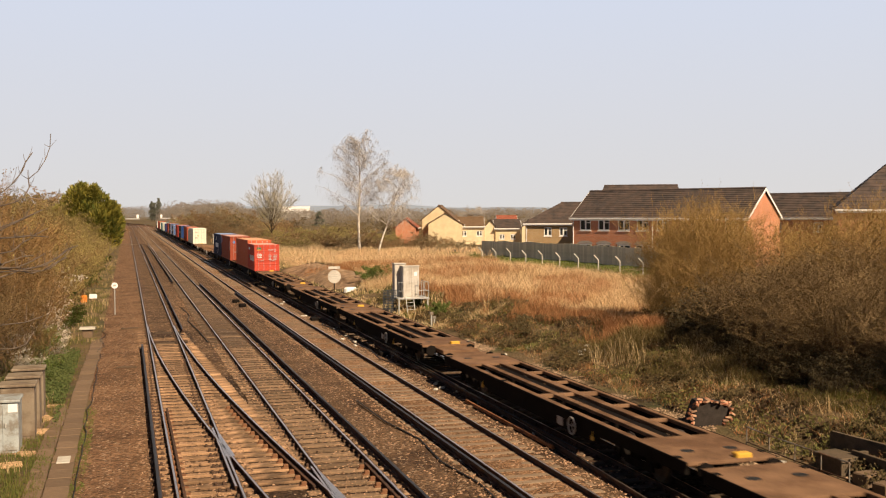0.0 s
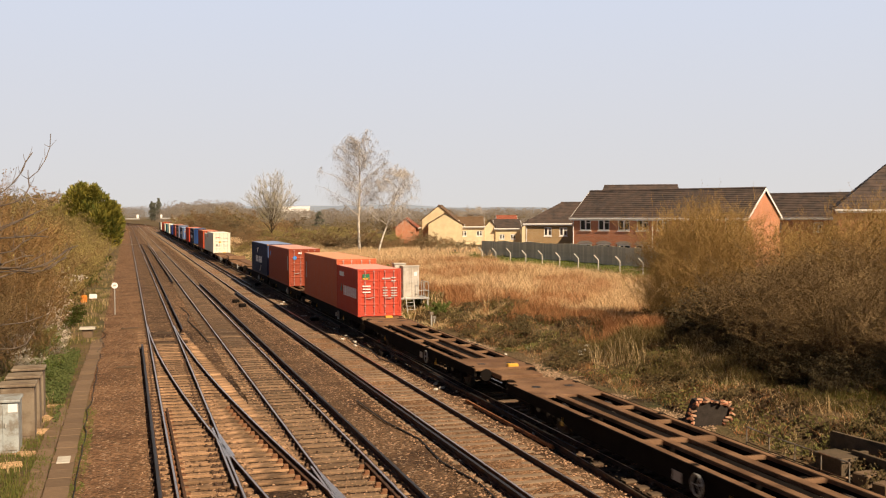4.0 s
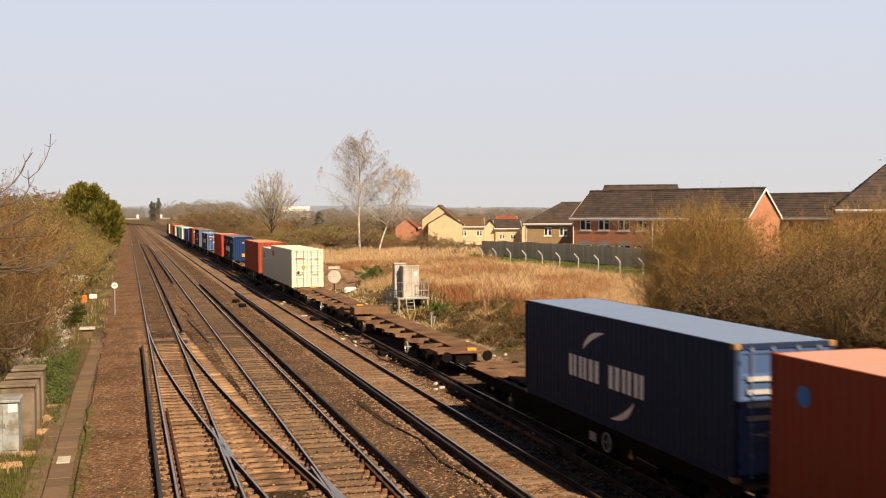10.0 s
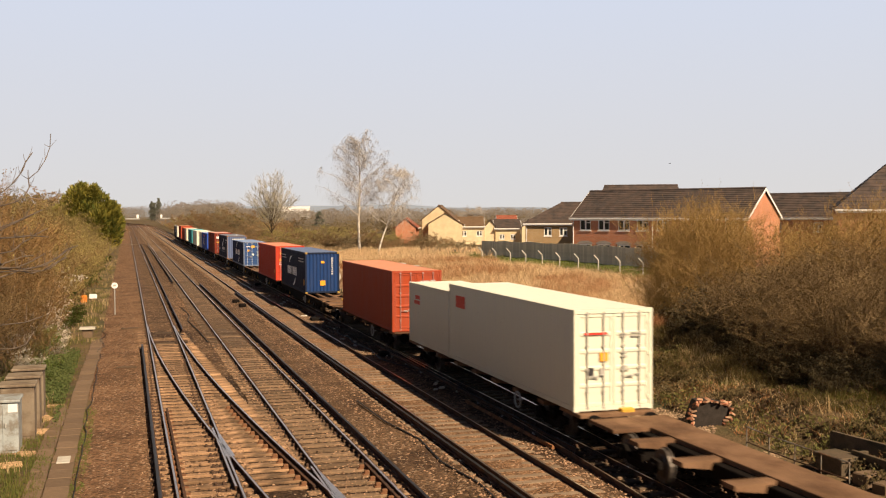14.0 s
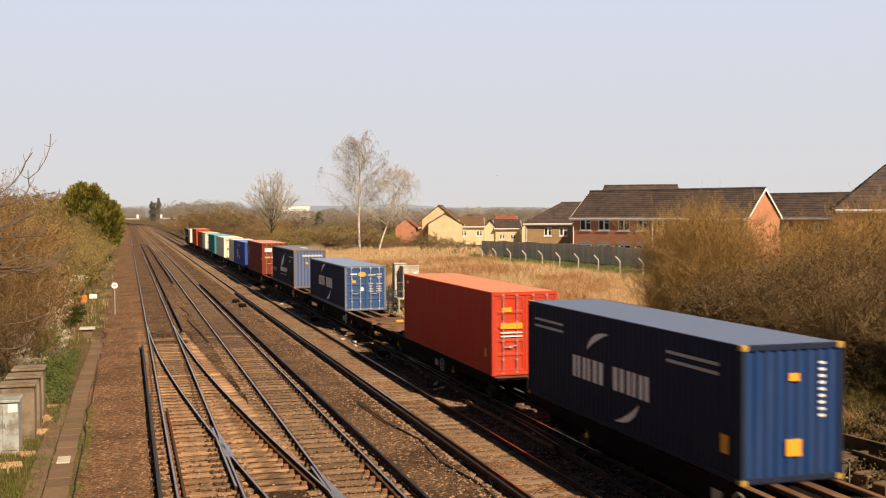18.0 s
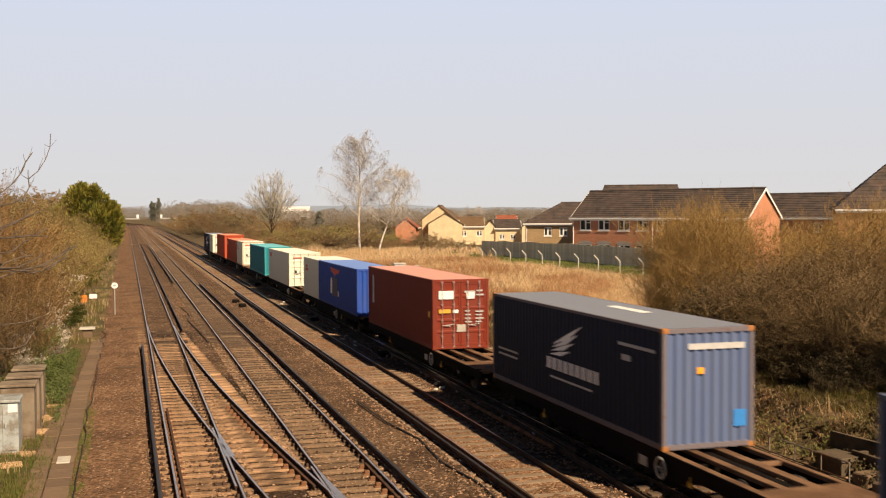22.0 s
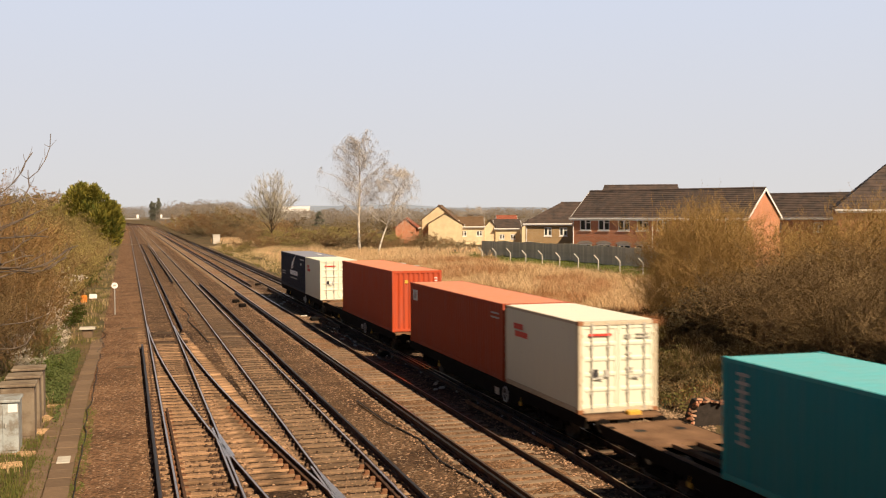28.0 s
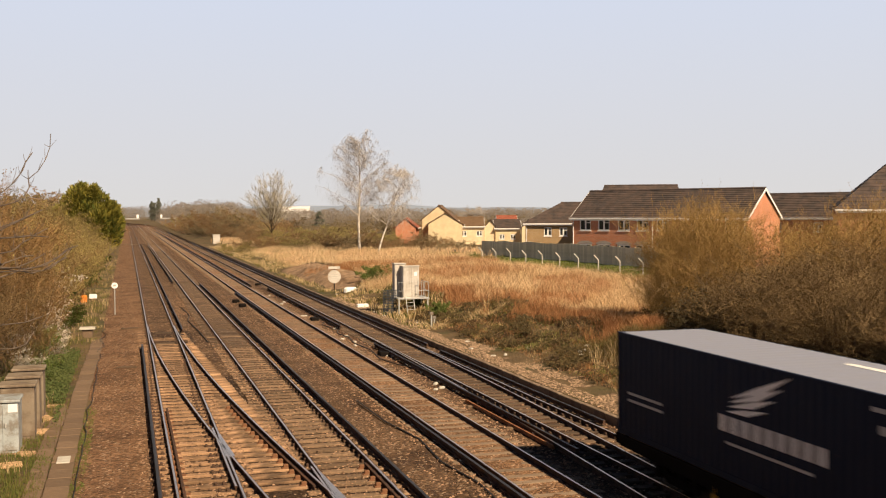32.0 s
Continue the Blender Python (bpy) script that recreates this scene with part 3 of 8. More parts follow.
def chair_shape():
    sh = Shape()
    for s in (-1, 1):
        sh.bevel_box(s * HALF - .19, s * HALF + .19, -.09, .09, -.16, -.125, .01)
        for o in (-1, 1):
            sh.bevel_box(s * HALF + o * .10 - .035, s * HALF + o * .10 + .035, -.06, .06, -.13, -.055, .01)
    return sh


CHAIR = chair_shape().mesh("chair_pair", M_CHAIR)


def build_track(key, material, top, label, chairs_to, spread=None):
    cx = TRACK_X[key]
    tr = thing("railway_track", label, "railway track", group="railway tracks", kind="structure")
    rail("running_rail", lambda y: cx - HALF, -60, 960, tr)
    rail("running_rail", lambda y: cx + HALF, -60, 960, tr)
    base = sleeper_mesh(0.30, 2.6, 0.13, "sleeper", material)
    worn = sleeper_mesh(0.28, 2.6, 0.13, "sleeper", M_SLEEPER_OLD) if key == "b" else base
    rnd = random.Random(ord(key))
    start, y, count, rest = top, 14.0, 0, Shape()
    while y < 560:
        wide, shift = (spread(y) if spread else (2.6, 0))
        if key == "a" and y > 52 + 16 * rnd.random():
            top = -0.150
        if count < 290:
            o = part("sleeper", worn if y > 46 + 16 * rnd.random() else base, None, tr, m=Matrix.Translation((cx + shift + rnd.uniform(-.04, .04), y, top + rnd.uniform(-.008, .008))) @ Matrix.Rotation(rnd.uniform(-.012, .012), 4, "Z") @ Matrix.Diagonal((wide / 2.6, 1, 1, 1)))
            count += 1
            if y < chairs_to:
                part("rail_chair", CHAIR, None, o, m=Matrix.Translation((-shift, 0, .004 - top)) @ Matrix.Diagonal((2.6 / wide, 1, 1, 1)))
        else:
            rest.box(cx - 1.3 + curve_x(y), cx + 1.3 + curve_x(y), y - .13, y + .13, top - .13, top)
        y += 0.66
        top = start
    for i in range(50):
        rest.box(cx - 1.3, cx + 1.3, 13.21 - i * .66, 13.47 - i * .66, top - .13, top)
    far = part("far_sleepers", rest, material, tr)
    tagged(far, kind="stuff")
    return tr


def spread_a(y):
    # long bearers under the turnout and crossing
    return (2.6 + (62 - y) / 36 * 1.5, (62 - y) / 36 * 0.75) if 26 < y < 62 else (2.6, 0)


TRACK_A = build_track("a", M_SLEEPER, -0.125, "straight track with weathered pale timber sleepers and a turnout", 75, spread_a)
TRACK_B = build_track("b", M_SLEEPER_DULL, -0.127, "straight track with weathered timber sleepers beside a turnout", 75)
TRACK_C = build_track("c", M_SLEEPER_C, -0.134, "track with sleepers half buried in rusty ballast", 0)
TRACK_D = build_track("d", M_SLEEPER_OLD, -0.12, "track with worn timber sleepers that the goods train runs on", 90)

# crossover from track a to track b
def swing(y):
    return 0.00107 * (68 - y) ** 2 if y < 68 else 0.0


rail("switch_rail", lambda y: TRACK_X["a"] - HALF + swing(y) + 0.05, 14, 66, TRACK_A, label="curved switch rail of the crossover", step=1.0)
rail("switch_rail", lambda y: TRACK_X["a"] + HALF + swing(y) + 0.05, 14, 66, TRACK_A, label="curved switch rail of the crossover", step=1.0)
rail("check_rail", lambda y: TRACK_X["a"] - HALF + 0.16, 20, 38, TRACK_A, lift=-0.01, steel=M_RUST, label="rusty check rail")
rail("check_rail", lambda y: TRACK_X["a"] + HALF + swing(y) - 0.14, 26, 38, TRACK_A, lift=-0.01, steel=M_RUST, label="rusty check rail")
rail("check_rail", lambda y: TRACK_X["b"] + HALF - 0.15, 16, 28, TRACK_B, lift=-0.01, steel=M_RUST, label="rusty check rail")
rail("wing_rail", lambda y: TRACK_X["a"] + HALF - 0.10, 26.5, 34, TRACK_A, lift=-0.004)
rail("wing_rail", lambda y: TRACK_X["b"] - HALF - 0.10, 20.5, 28, TRACK_B, lift=-0.004)


def build_crossing(cx, y, parent):
    """Cast nose of a crossing between two rails."""
    sh = Shape()
    sh.add([(cx - .03, y + 2.2, -.002), (cx + .03, y + 2.2, -.002), (cx + .20, y - 1.2, -.002), (cx - .07, y - 1.2, -.002),
            (cx - .03, y + 2.2, -.12), (cx + .03, y + 2.2, -.12), (cx + .20, y - 1.2, -.12), (cx - .07, y - 1.2, -.12)],
           [(3, 2, 1, 0), (4, 5, 6, 7), (0, 1, 5, 4), (1, 2, 6, 5), (2, 3, 7, 6), (3, 0, 4, 7)])
    part("crossing_nose", sh, M_RAIL, parent, "worn steel crossing nose")


def slide_chairs(xf, y0, y1, parent):
    """Wide rusty chairs that clasp the check rail beside a running rail."""
    sh = Shape().bevel_box(-.24, .16, -.085, .085, -.15, -.10, .012).bevel_box(-.20, -.06, -.05, .05, -.10, -.02, .02)
    me = sh.mesh("slide_chair", M_CHAIR_RUSTY)
    y = y0
    while y < y1:
        part("slide_chair", me, None, parent, m=Matrix.Translation((xf(y), y, 0)))
        y += .66


slide_chairs(lambda y: TRACK_X["a"] + HALF + swing(y) - 0.14, 26.54, 38, TRACK_A)
slide_chairs(lambda y: TRACK_X["b"] + HALF - 0.15, 16.64, 28, TRACK_B)
slide_chairs(lambda y: TRACK_X["a"] - HALF + 0.16, 20.6, 38, TRACK_A)
build_crossing(TRACK_X["a"] + HALF, 31.0, TRACK_A)
build_crossing(TRACK_X["b"] - HALF, 25.2, TRACK_B)

# turnout on the goods track
def swing_d(y):
    return -0.00065 * (60 - y) ** 2 if y < 60 else 0.0


rail("switch_rail", lambda y: TRACK_X["d"] + HALF + swing_d(y) - 0.05, 14, 58, TRACK_D, step=1.0, label="curved switch rail")
rail("switch_rail", lambda y: TRACK_X["d"] - HALF + swing_d(y) - 0.05, 14, 58, TRACK_D, step=1.0, label="curved switch rail")


def conductor(x, y0, y1, parent):
    """A third rail on insulators, with ramped ends."""
    third = rail("conductor_rail", lambda y: x, y0, y1, parent, profile=THIRD_PROFILE, lift=0.075, steel=M_THIRD, label="dark third rail on white insulators", step=3.0)
    pot = Shape().rod((0, 0, -.17), (0, 0, -.06), .06, .04, n=8).mesh("insulator", M_POT)
    y = y0 + 1.0
    while y < min(y1, 90):
        part("insulator", pot, None, third, m=Matrix.Translation((x, y, 0)))
        y += 2.6


conductor(TRACK_X["a"] - HALF - 0.41, 16, 56.5, TRACK_A)
conductor(TRACK_X["a"] + HALF + 0.41, 63, 250, TRACK_A)
conductor(TRACK_X["b"] + HALF + 0.42, 14, 105, TRACK_B)
conductor(TRACK_X["b"] - HALF - 0.42, 108, 240, TRACK_B)
conductor(TRACK_X["c"] - HALF - 0.30, 14, 92, TRACK_C)
conductor(TRACK_X["c"] + HALF + 0.42, 100, 420, TRACK_C)
conductor(TRACK_X["d"] - HALF - 0.52, 27.5, 53, TRACK_D)
conductor(TRACK_X["d"] - HALF - 0.52, 62, 96, TRACK_D)
conductor(TRACK_X["d"] + HALF + 0.40, 31, 49.5, TRACK_D)
conductor(TRACK_X["d"] + HALF + 0.45, 52, 420, TRACK_D)
# ---------- goods train ----------
TRAIN = []                                  # (thing, distance of its front down the line at 0 s)


def ran(t):
    """Metres the train has run towards the bridge after t seconds."""
    u = t / 32.0
    return 388.313 * u + 43.004 * u ** 2 + 34.108 * u ** 3 - 17.910 * u ** 4


def bogie_shapes():
    side = Shape()
    for s in (-1,):
        side.add([(s * 1.02, -1.15, .62), (s * 1.02, -.75, .66), (s * 1.02, -.45, .42), (s * 1.02, .45, .42), (s * 1.02, .75, .66), (s * 1.02, 1.15, .62),
                  (s * 1.02, 1.15, .44), (s * 1.02, .75, .36), (s * 1.02, .5, .24), (s * 1.02, -.5, .24), (s * 1.02, -.75, .36), (s * 1.02, -1.15, .44),
                  (s * .90, -1.15, .62), (s * .90, -.75, .66), (s * .90, -.45, .42), (s * .90, .45, .42), (s * .90, .75, .66), (s * .90, 1.15, .62),
                  (s * .90, 1.15, .44), (s * .90, .75, .36), (s * .90, .5, .24), (s * .90, -.5, .24), (s * .90, -.75, .36), (s * .90, -1.15, .44)],
                 [tuple(range(12)), tuple(reversed(range(12, 24)))] + [(i, 12 + i, 12 + (i + 1) % 12, (i + 1) % 12) for i in range(12)])
        side.bevel_box(-1.08, -.98, -1.02, -.78, .30, .56, .02)
        side.bevel_box(-1.08, -.98, .78, 1.02, .30, .56, .02)
        for k in (-.22, 0, .22):
            side.rod((-.97, k, .26), (-.97, k, .60), .07, n=8)
    axle = Shape().rod((-.9, 0, .46), (.9, 0, .46), .07, n=8)
    for s in (-1, 1):
        axle.rod((s * .68, 0, .46), (s * .81, 0, .46), .43, .42, n=20)
        axle.rod((s * .66, 0, .46), (s * .69, 0, .46), .46, n=20)
        axle.rod((s * .81, 0, .46), (s * .84, 0, .46), .30, .26, n=14)
    bolster = Shape().bevel_box(-.95, .95, -.22, .22, .42, .70, .03)
    return side.mesh("side_frame", M_UNDER), axle.mesh("wheelset", M_WHEEL), bolster.mesh("bogie", M_UNDER)


SIDE, AXLE, BOLSTER = bogie_shapes()


def add_bogie(w, y):
    b = part("bogie", BOLSTER, None, w, m=Matrix.Translation((0, y, 0)))
    part("side_frame", SIDE, None, b)
    part("side_frame", SIDE, None, b, m=Matrix.Rotation(math.pi, 4, "Z"))
    for dy in (-.9, .9):
        part("wheelset", AXLE, None, b, m=Matrix.Translation((0, dy, 0)))


def flat_wagon(length, label, noses=(False, False)):
    """Container flat with slotted deck. Origin at the front end of the deck, on the rail level."""
    L = length
    w = thing("container_flat_wagon", label, "freight wagon", group="wagons of the goods train")
    end = 2.7
    # near-black strips cover the deck's side faces, darkening them as shade does
    for s in (-1, 1):
        x0, x1 = sorted((s * 1.152, s * 1.186))
        part("edge_shade_strip", Shape().bevel_box(x0, x1, 0, L, .84, .984, .006), M_UNDER, w)
    for y0, y1 in ((0, end), (L - end, L)):
        part("deck_plate", Shape().bevel_box(-1.15, 1.15, y0, y1, .90, .985, .012), M_DECK, w, "rust-brown steel deck plate")
    for x0, x1 in ((-1.15, -.95), (-.50, -.28), (.20, .46), (1.0, 1.15)):
        part("deck_beam", Shape().bevel_box(x0, x1, end, L - end, .88, .982, .012), M_DECK, w)
    for k in (1,):
        y = end + (L - 2 * end) * k / 2
        part("cross_member", Shape().bevel_box(-.95, 1.0, y - .11, y + .11, .86, .968, .01), M_DECK, w)
    for k in (1, 2, 4, 5):
        y = end + (L - 2 * end) * k / 6
        part("cross_member", Shape().bevel_box(.46, 1.0, y - .05, y + .05, .87, .966, .01), M_DECK, w)
    for wide, y, d in ((noses[0], 0, -1), (noses[1], L, 1)):
        if wide:
            y0, y1 = sorted((y, y + d * 1.35))
            part("end_platform", Shape().bevel_box(-.62, .95, y0, y1, .74, .90, .02), M_DECK, w, "rusty end platform over the coupling")
    sill = Shape()
    for s in (-1, 1):
        x0, x1 = sorted((s * 1.06, s * 1.16))
        sill.add([(x0, .1, .9), (x1, .1, .9), (x1, L - .1, .9), (x0, L - .1, .9), (x0, .1, .68), (x1, .1, .68), (x1, 4.6, .62), (x0, 4.6, .62), (x1, 5.6, .40), (x0, 5.6, .40),
                  (x1, L - 5.6, .40), (x0, L - 5.6, .40), (x1, L - 4.6, .62), (x0, L - 4.6, .62), (x1, L - .1, .68), (x0, L - .1, .68)],
                 [(0, 1, 2, 3), (0, 4, 5, 1), (2, 14, 15, 3), (4, 7, 6, 5), (7, 9, 8, 6), (9, 11, 10, 8), (11, 13, 12, 10), (13, 15, 14, 12),
                  (1, 5, 6, 8, 10, 12, 14, 2), (0, 3, 15, 13, 11, 9, 7, 4)])
    part("side_sill", sill, M_UNDER, w, "grimy black fish-bellied side sills")
    centre = Shape().bevel_box(-.2, .2, .05, L - .05, .5, .88, .02)
    for y in (1.0, 5.5, 9.3, L - 5.5, L - 1.0):
        centre.box(-1.06, 1.06, y - .06, y + .06, .62, .86)
    part("centre_sill", centre, M_UNDER, w)
    part("air_tank", Shape().rod((-.45, 7.6, .5), (-.45, 8.7, .5), .18, n=12), M_UNDER, w)
    part("brake_box", Shape().bevel_box(-.95, -.45, 9.8, 10.7, .36, .70, .03), M_UNDER, w)
    part("air_tank", Shape().rod((.5, 7.9, .5), (.5, 8.9, .5), .15, n=10), M_UNDER, w)
    part("valve_box", Shape().bevel_box(-1.04, -.8, 11.4, 11.9, .4, .66, .02), M_UNDER, w)
    for y in (2.9, L - 2.9):
        add_bogie(w, y)
    hb = Shape().ring((-1.24, 6.4, .62), (1, 0, 0), .24, .028).rod((-1.24, 6.4, .62), (-1.1, 6.4, .62), .03, n=6)
    for k in range(3):
        t = k * 2.094
        hb.rod((-1.24, 6.4, .62), (-1.24, 6.4 + .24 * math.cos(t), .62 + .24 * math.sin(t)), .014, n=5)
    part("brake_wheel", hb, M_GALV, w, "pale steel brake wheel")
    for y in (5.0, L - 4.9):
        part("release_handle", Shape().bevel_box(-1.21, -1.165, y, y + .2, .46, .58, .015).rod((-1.19, y + .13, .56), (-1.14, y + .13, .72), .018, n=5), M_YELLOW, w, "yellow release handle")
    part("load_plate", Shape().bevel_box(-1.185, -1.168, 7.2, 7.62, .46, .70, .005), M_LOGO_PALE, w, "pale lettered plate")
    for s in (-.86, .86):
        for y, d in ((0, -1), (L, 1)):
            bf = Shape().rod((s, y, .80), (s, y + d * .32, .80), .07, n=10).rod((s, y + d * .32, .80), (s, y + d * .37, .80), .2, .22, n=14)
            part("buffer", bf, M_UNDER, w)
    for y in (.55, 6.75, 12.5 if L > 18 else 10.5, L - .55):
        for s in (-1.1, 1.1):
            part("spigot", Shape().bevel_box(s - .08, s + .08, y - .1, y + .1, .98, 1.005, .006), M_UNDER, w)
    part("marker_pad", Shape().bevel_box(.15, .55, .06, .30, .985, 1.09, .02), M_YELLOW, w, "yellow painted coupling pad")
    # flat black discs on the plate, their colour standing for dark holes
    for x, y in ((-.55, 1.1), (.6, 1.1), (-.55, L - 1.1), (.6, L - 1.1)):
        part("drain_hole_disc", Shape().rod((x, y, .986), (x, y, .990), .17, n=14), M_BLACK, w)
    return w


def spine_wagon(length, label, raised=False):
    """Skeletal wagon: one broad spine with outriggers."""
    L = length
    w = thing("skeletal_container_wagon", label, "freight wagon", group="wagons of the goods train")
    sp = Shape().bevel_box(-.08, 1.06, .1, L - .1, .86, .985, .015)
    for y0, y1 in ((0, 1.5), (L - 1.5, L)):
        sp.bevel_box(-1.15, 1.15, y0, y1, .88, .98, .015)
    part("spine_deck", sp, M_DECK, w, "flat rust-brown spine deck")
    part("spine_girder", Shape().bevel_box(-.34, .34, .1, L - .1, .45, .86, .02), M_UNDER, w)
    y = 3.0
    while y < L - 2.5:
        ar = Shape()
        ar.add([(-1.16, y - .27, .93), (-.06, y - .16, .95), (-.06, y + .16, .95), (-1.16, y + .27, .93), (-1.16, y - .27, .82), (-.06, y - .16, .66), (-.06, y + .16, .66), (-1.16, y + .27, .82)],
               [(0, 1, 2, 3), (7, 6, 5, 4), (0, 4, 5, 1), (1, 5, 6, 2), (2, 6, 7, 3), (3, 7, 4, 0)])
        part("outrigger", ar, M_DECK, w)
        y += 2.2
    for y in (2.6, L - 2.6):
        add_bogie(w, y)
    if raised:
        part("raised_end_box", Shape().bevel_box(-1.05, 1.0, L - 2.7, L - 1.5, .98, 1.36, .03), M_DECK, w, "raised rust-brown box across the deck")
    hb = Shape().ring((-1.2, 4.9, .62), (1, 0, 0), .25, .035).rod((-1.2, 4.9, .62), (-1.0, 4.9, .62), .03, n=6)
    part("brake_wheel", hb, M_GALV, w, "pale steel brake wheel")
    for s in (-.86, .86):
        for y, d in ((0, -1), (L, 1)):
            part("buffer", Shape().rod((s, y, .80), (s, y + d * .32, .80), .07, n=10).rod((s, y + d * .32, .80), (s, y + d * .37, .80), .2, .22, n=14), M_UNDER, w)
    part("marker_pad", Shape().bevel_box(.15, .55, .06, .30, .98, 1.08, .02), M_YELLOW, w, "yellow painted coupling pad")
    return w


E_LABEL = "empty rust-brown container flat wagon with slotted deck"
L_LABEL = "rust-brown container flat wagon carrying boxes"
S_LABEL = "skeletal rust-brown spine wagon with outriggers"
for y0, y1, kind in ((-20.8, -1.7, "e"), (1.8, 21.0, "e"), (21.6, 40.9, "e"), (44.3, 63.3, "e"), (63.9, 82.9, "e"), (86.3, 105.2, "e"), (105.8, 124.9, "l"), (126.8, 145.1, "l"), (145.7, 164.4, "l"),
                     (168.4, 188.3, "s"), (190.6, 207.3, "s"), (207.9, 226.9, "s"), (229.3, 248.2, "s"), (249.2, 268.2, "l"), (270.9, 289.6, "l"), (290.5, 309.5, "l"), (310.7, 329.4, "l"),
                     (330.6, 349.3, "l"), (351.5, 370.8, "l"), (371.4, 390.0, "l"), (392.5, 411.3, "l"), (412.2, 431.5, "l"), (434.1, 452.9, "l"), (453.8, 472.7, "l")):
    wagon = spine_wagon(y1 - y0, S_LABEL, y0 == 168.4) if kind == "s" else flat_wagon(y1 - y0, E_LABEL if kind == "e" else L_LABEL, (y0 in (44.3, 86.3), y1 in (40.9, 82.9, 164.4)))
    TRAIN.append((wagon, y0))

C_W = 2.438
DECK_TOP = 1.008


def corrugated(run, z0, z1, depth=0.036, pitch=0.28):
    """A trapezoid-ribbed sheet in the local x = 0 plane, running along y; ribs go towards -x."""
    sh = Shape()
    n = max(4, round(run / pitch))
    pitch = run / n
    ys = []
    for i in range(n):
        b = i * pitch
        ys += [(b, 0), (b + .26 * pitch, 0), (b + .5 * pitch, depth), (b + .76 * pitch, depth)]
    ys.append((run, 0))
    for y, d in ys:
        sh.v += [(d, y, z0), (d, y, z1)]
    sh.f = [(2 * i, 2 * i + 2, 2 * i + 3, 2 * i + 1) for i in range(len(ys) - 1)]
    return sh


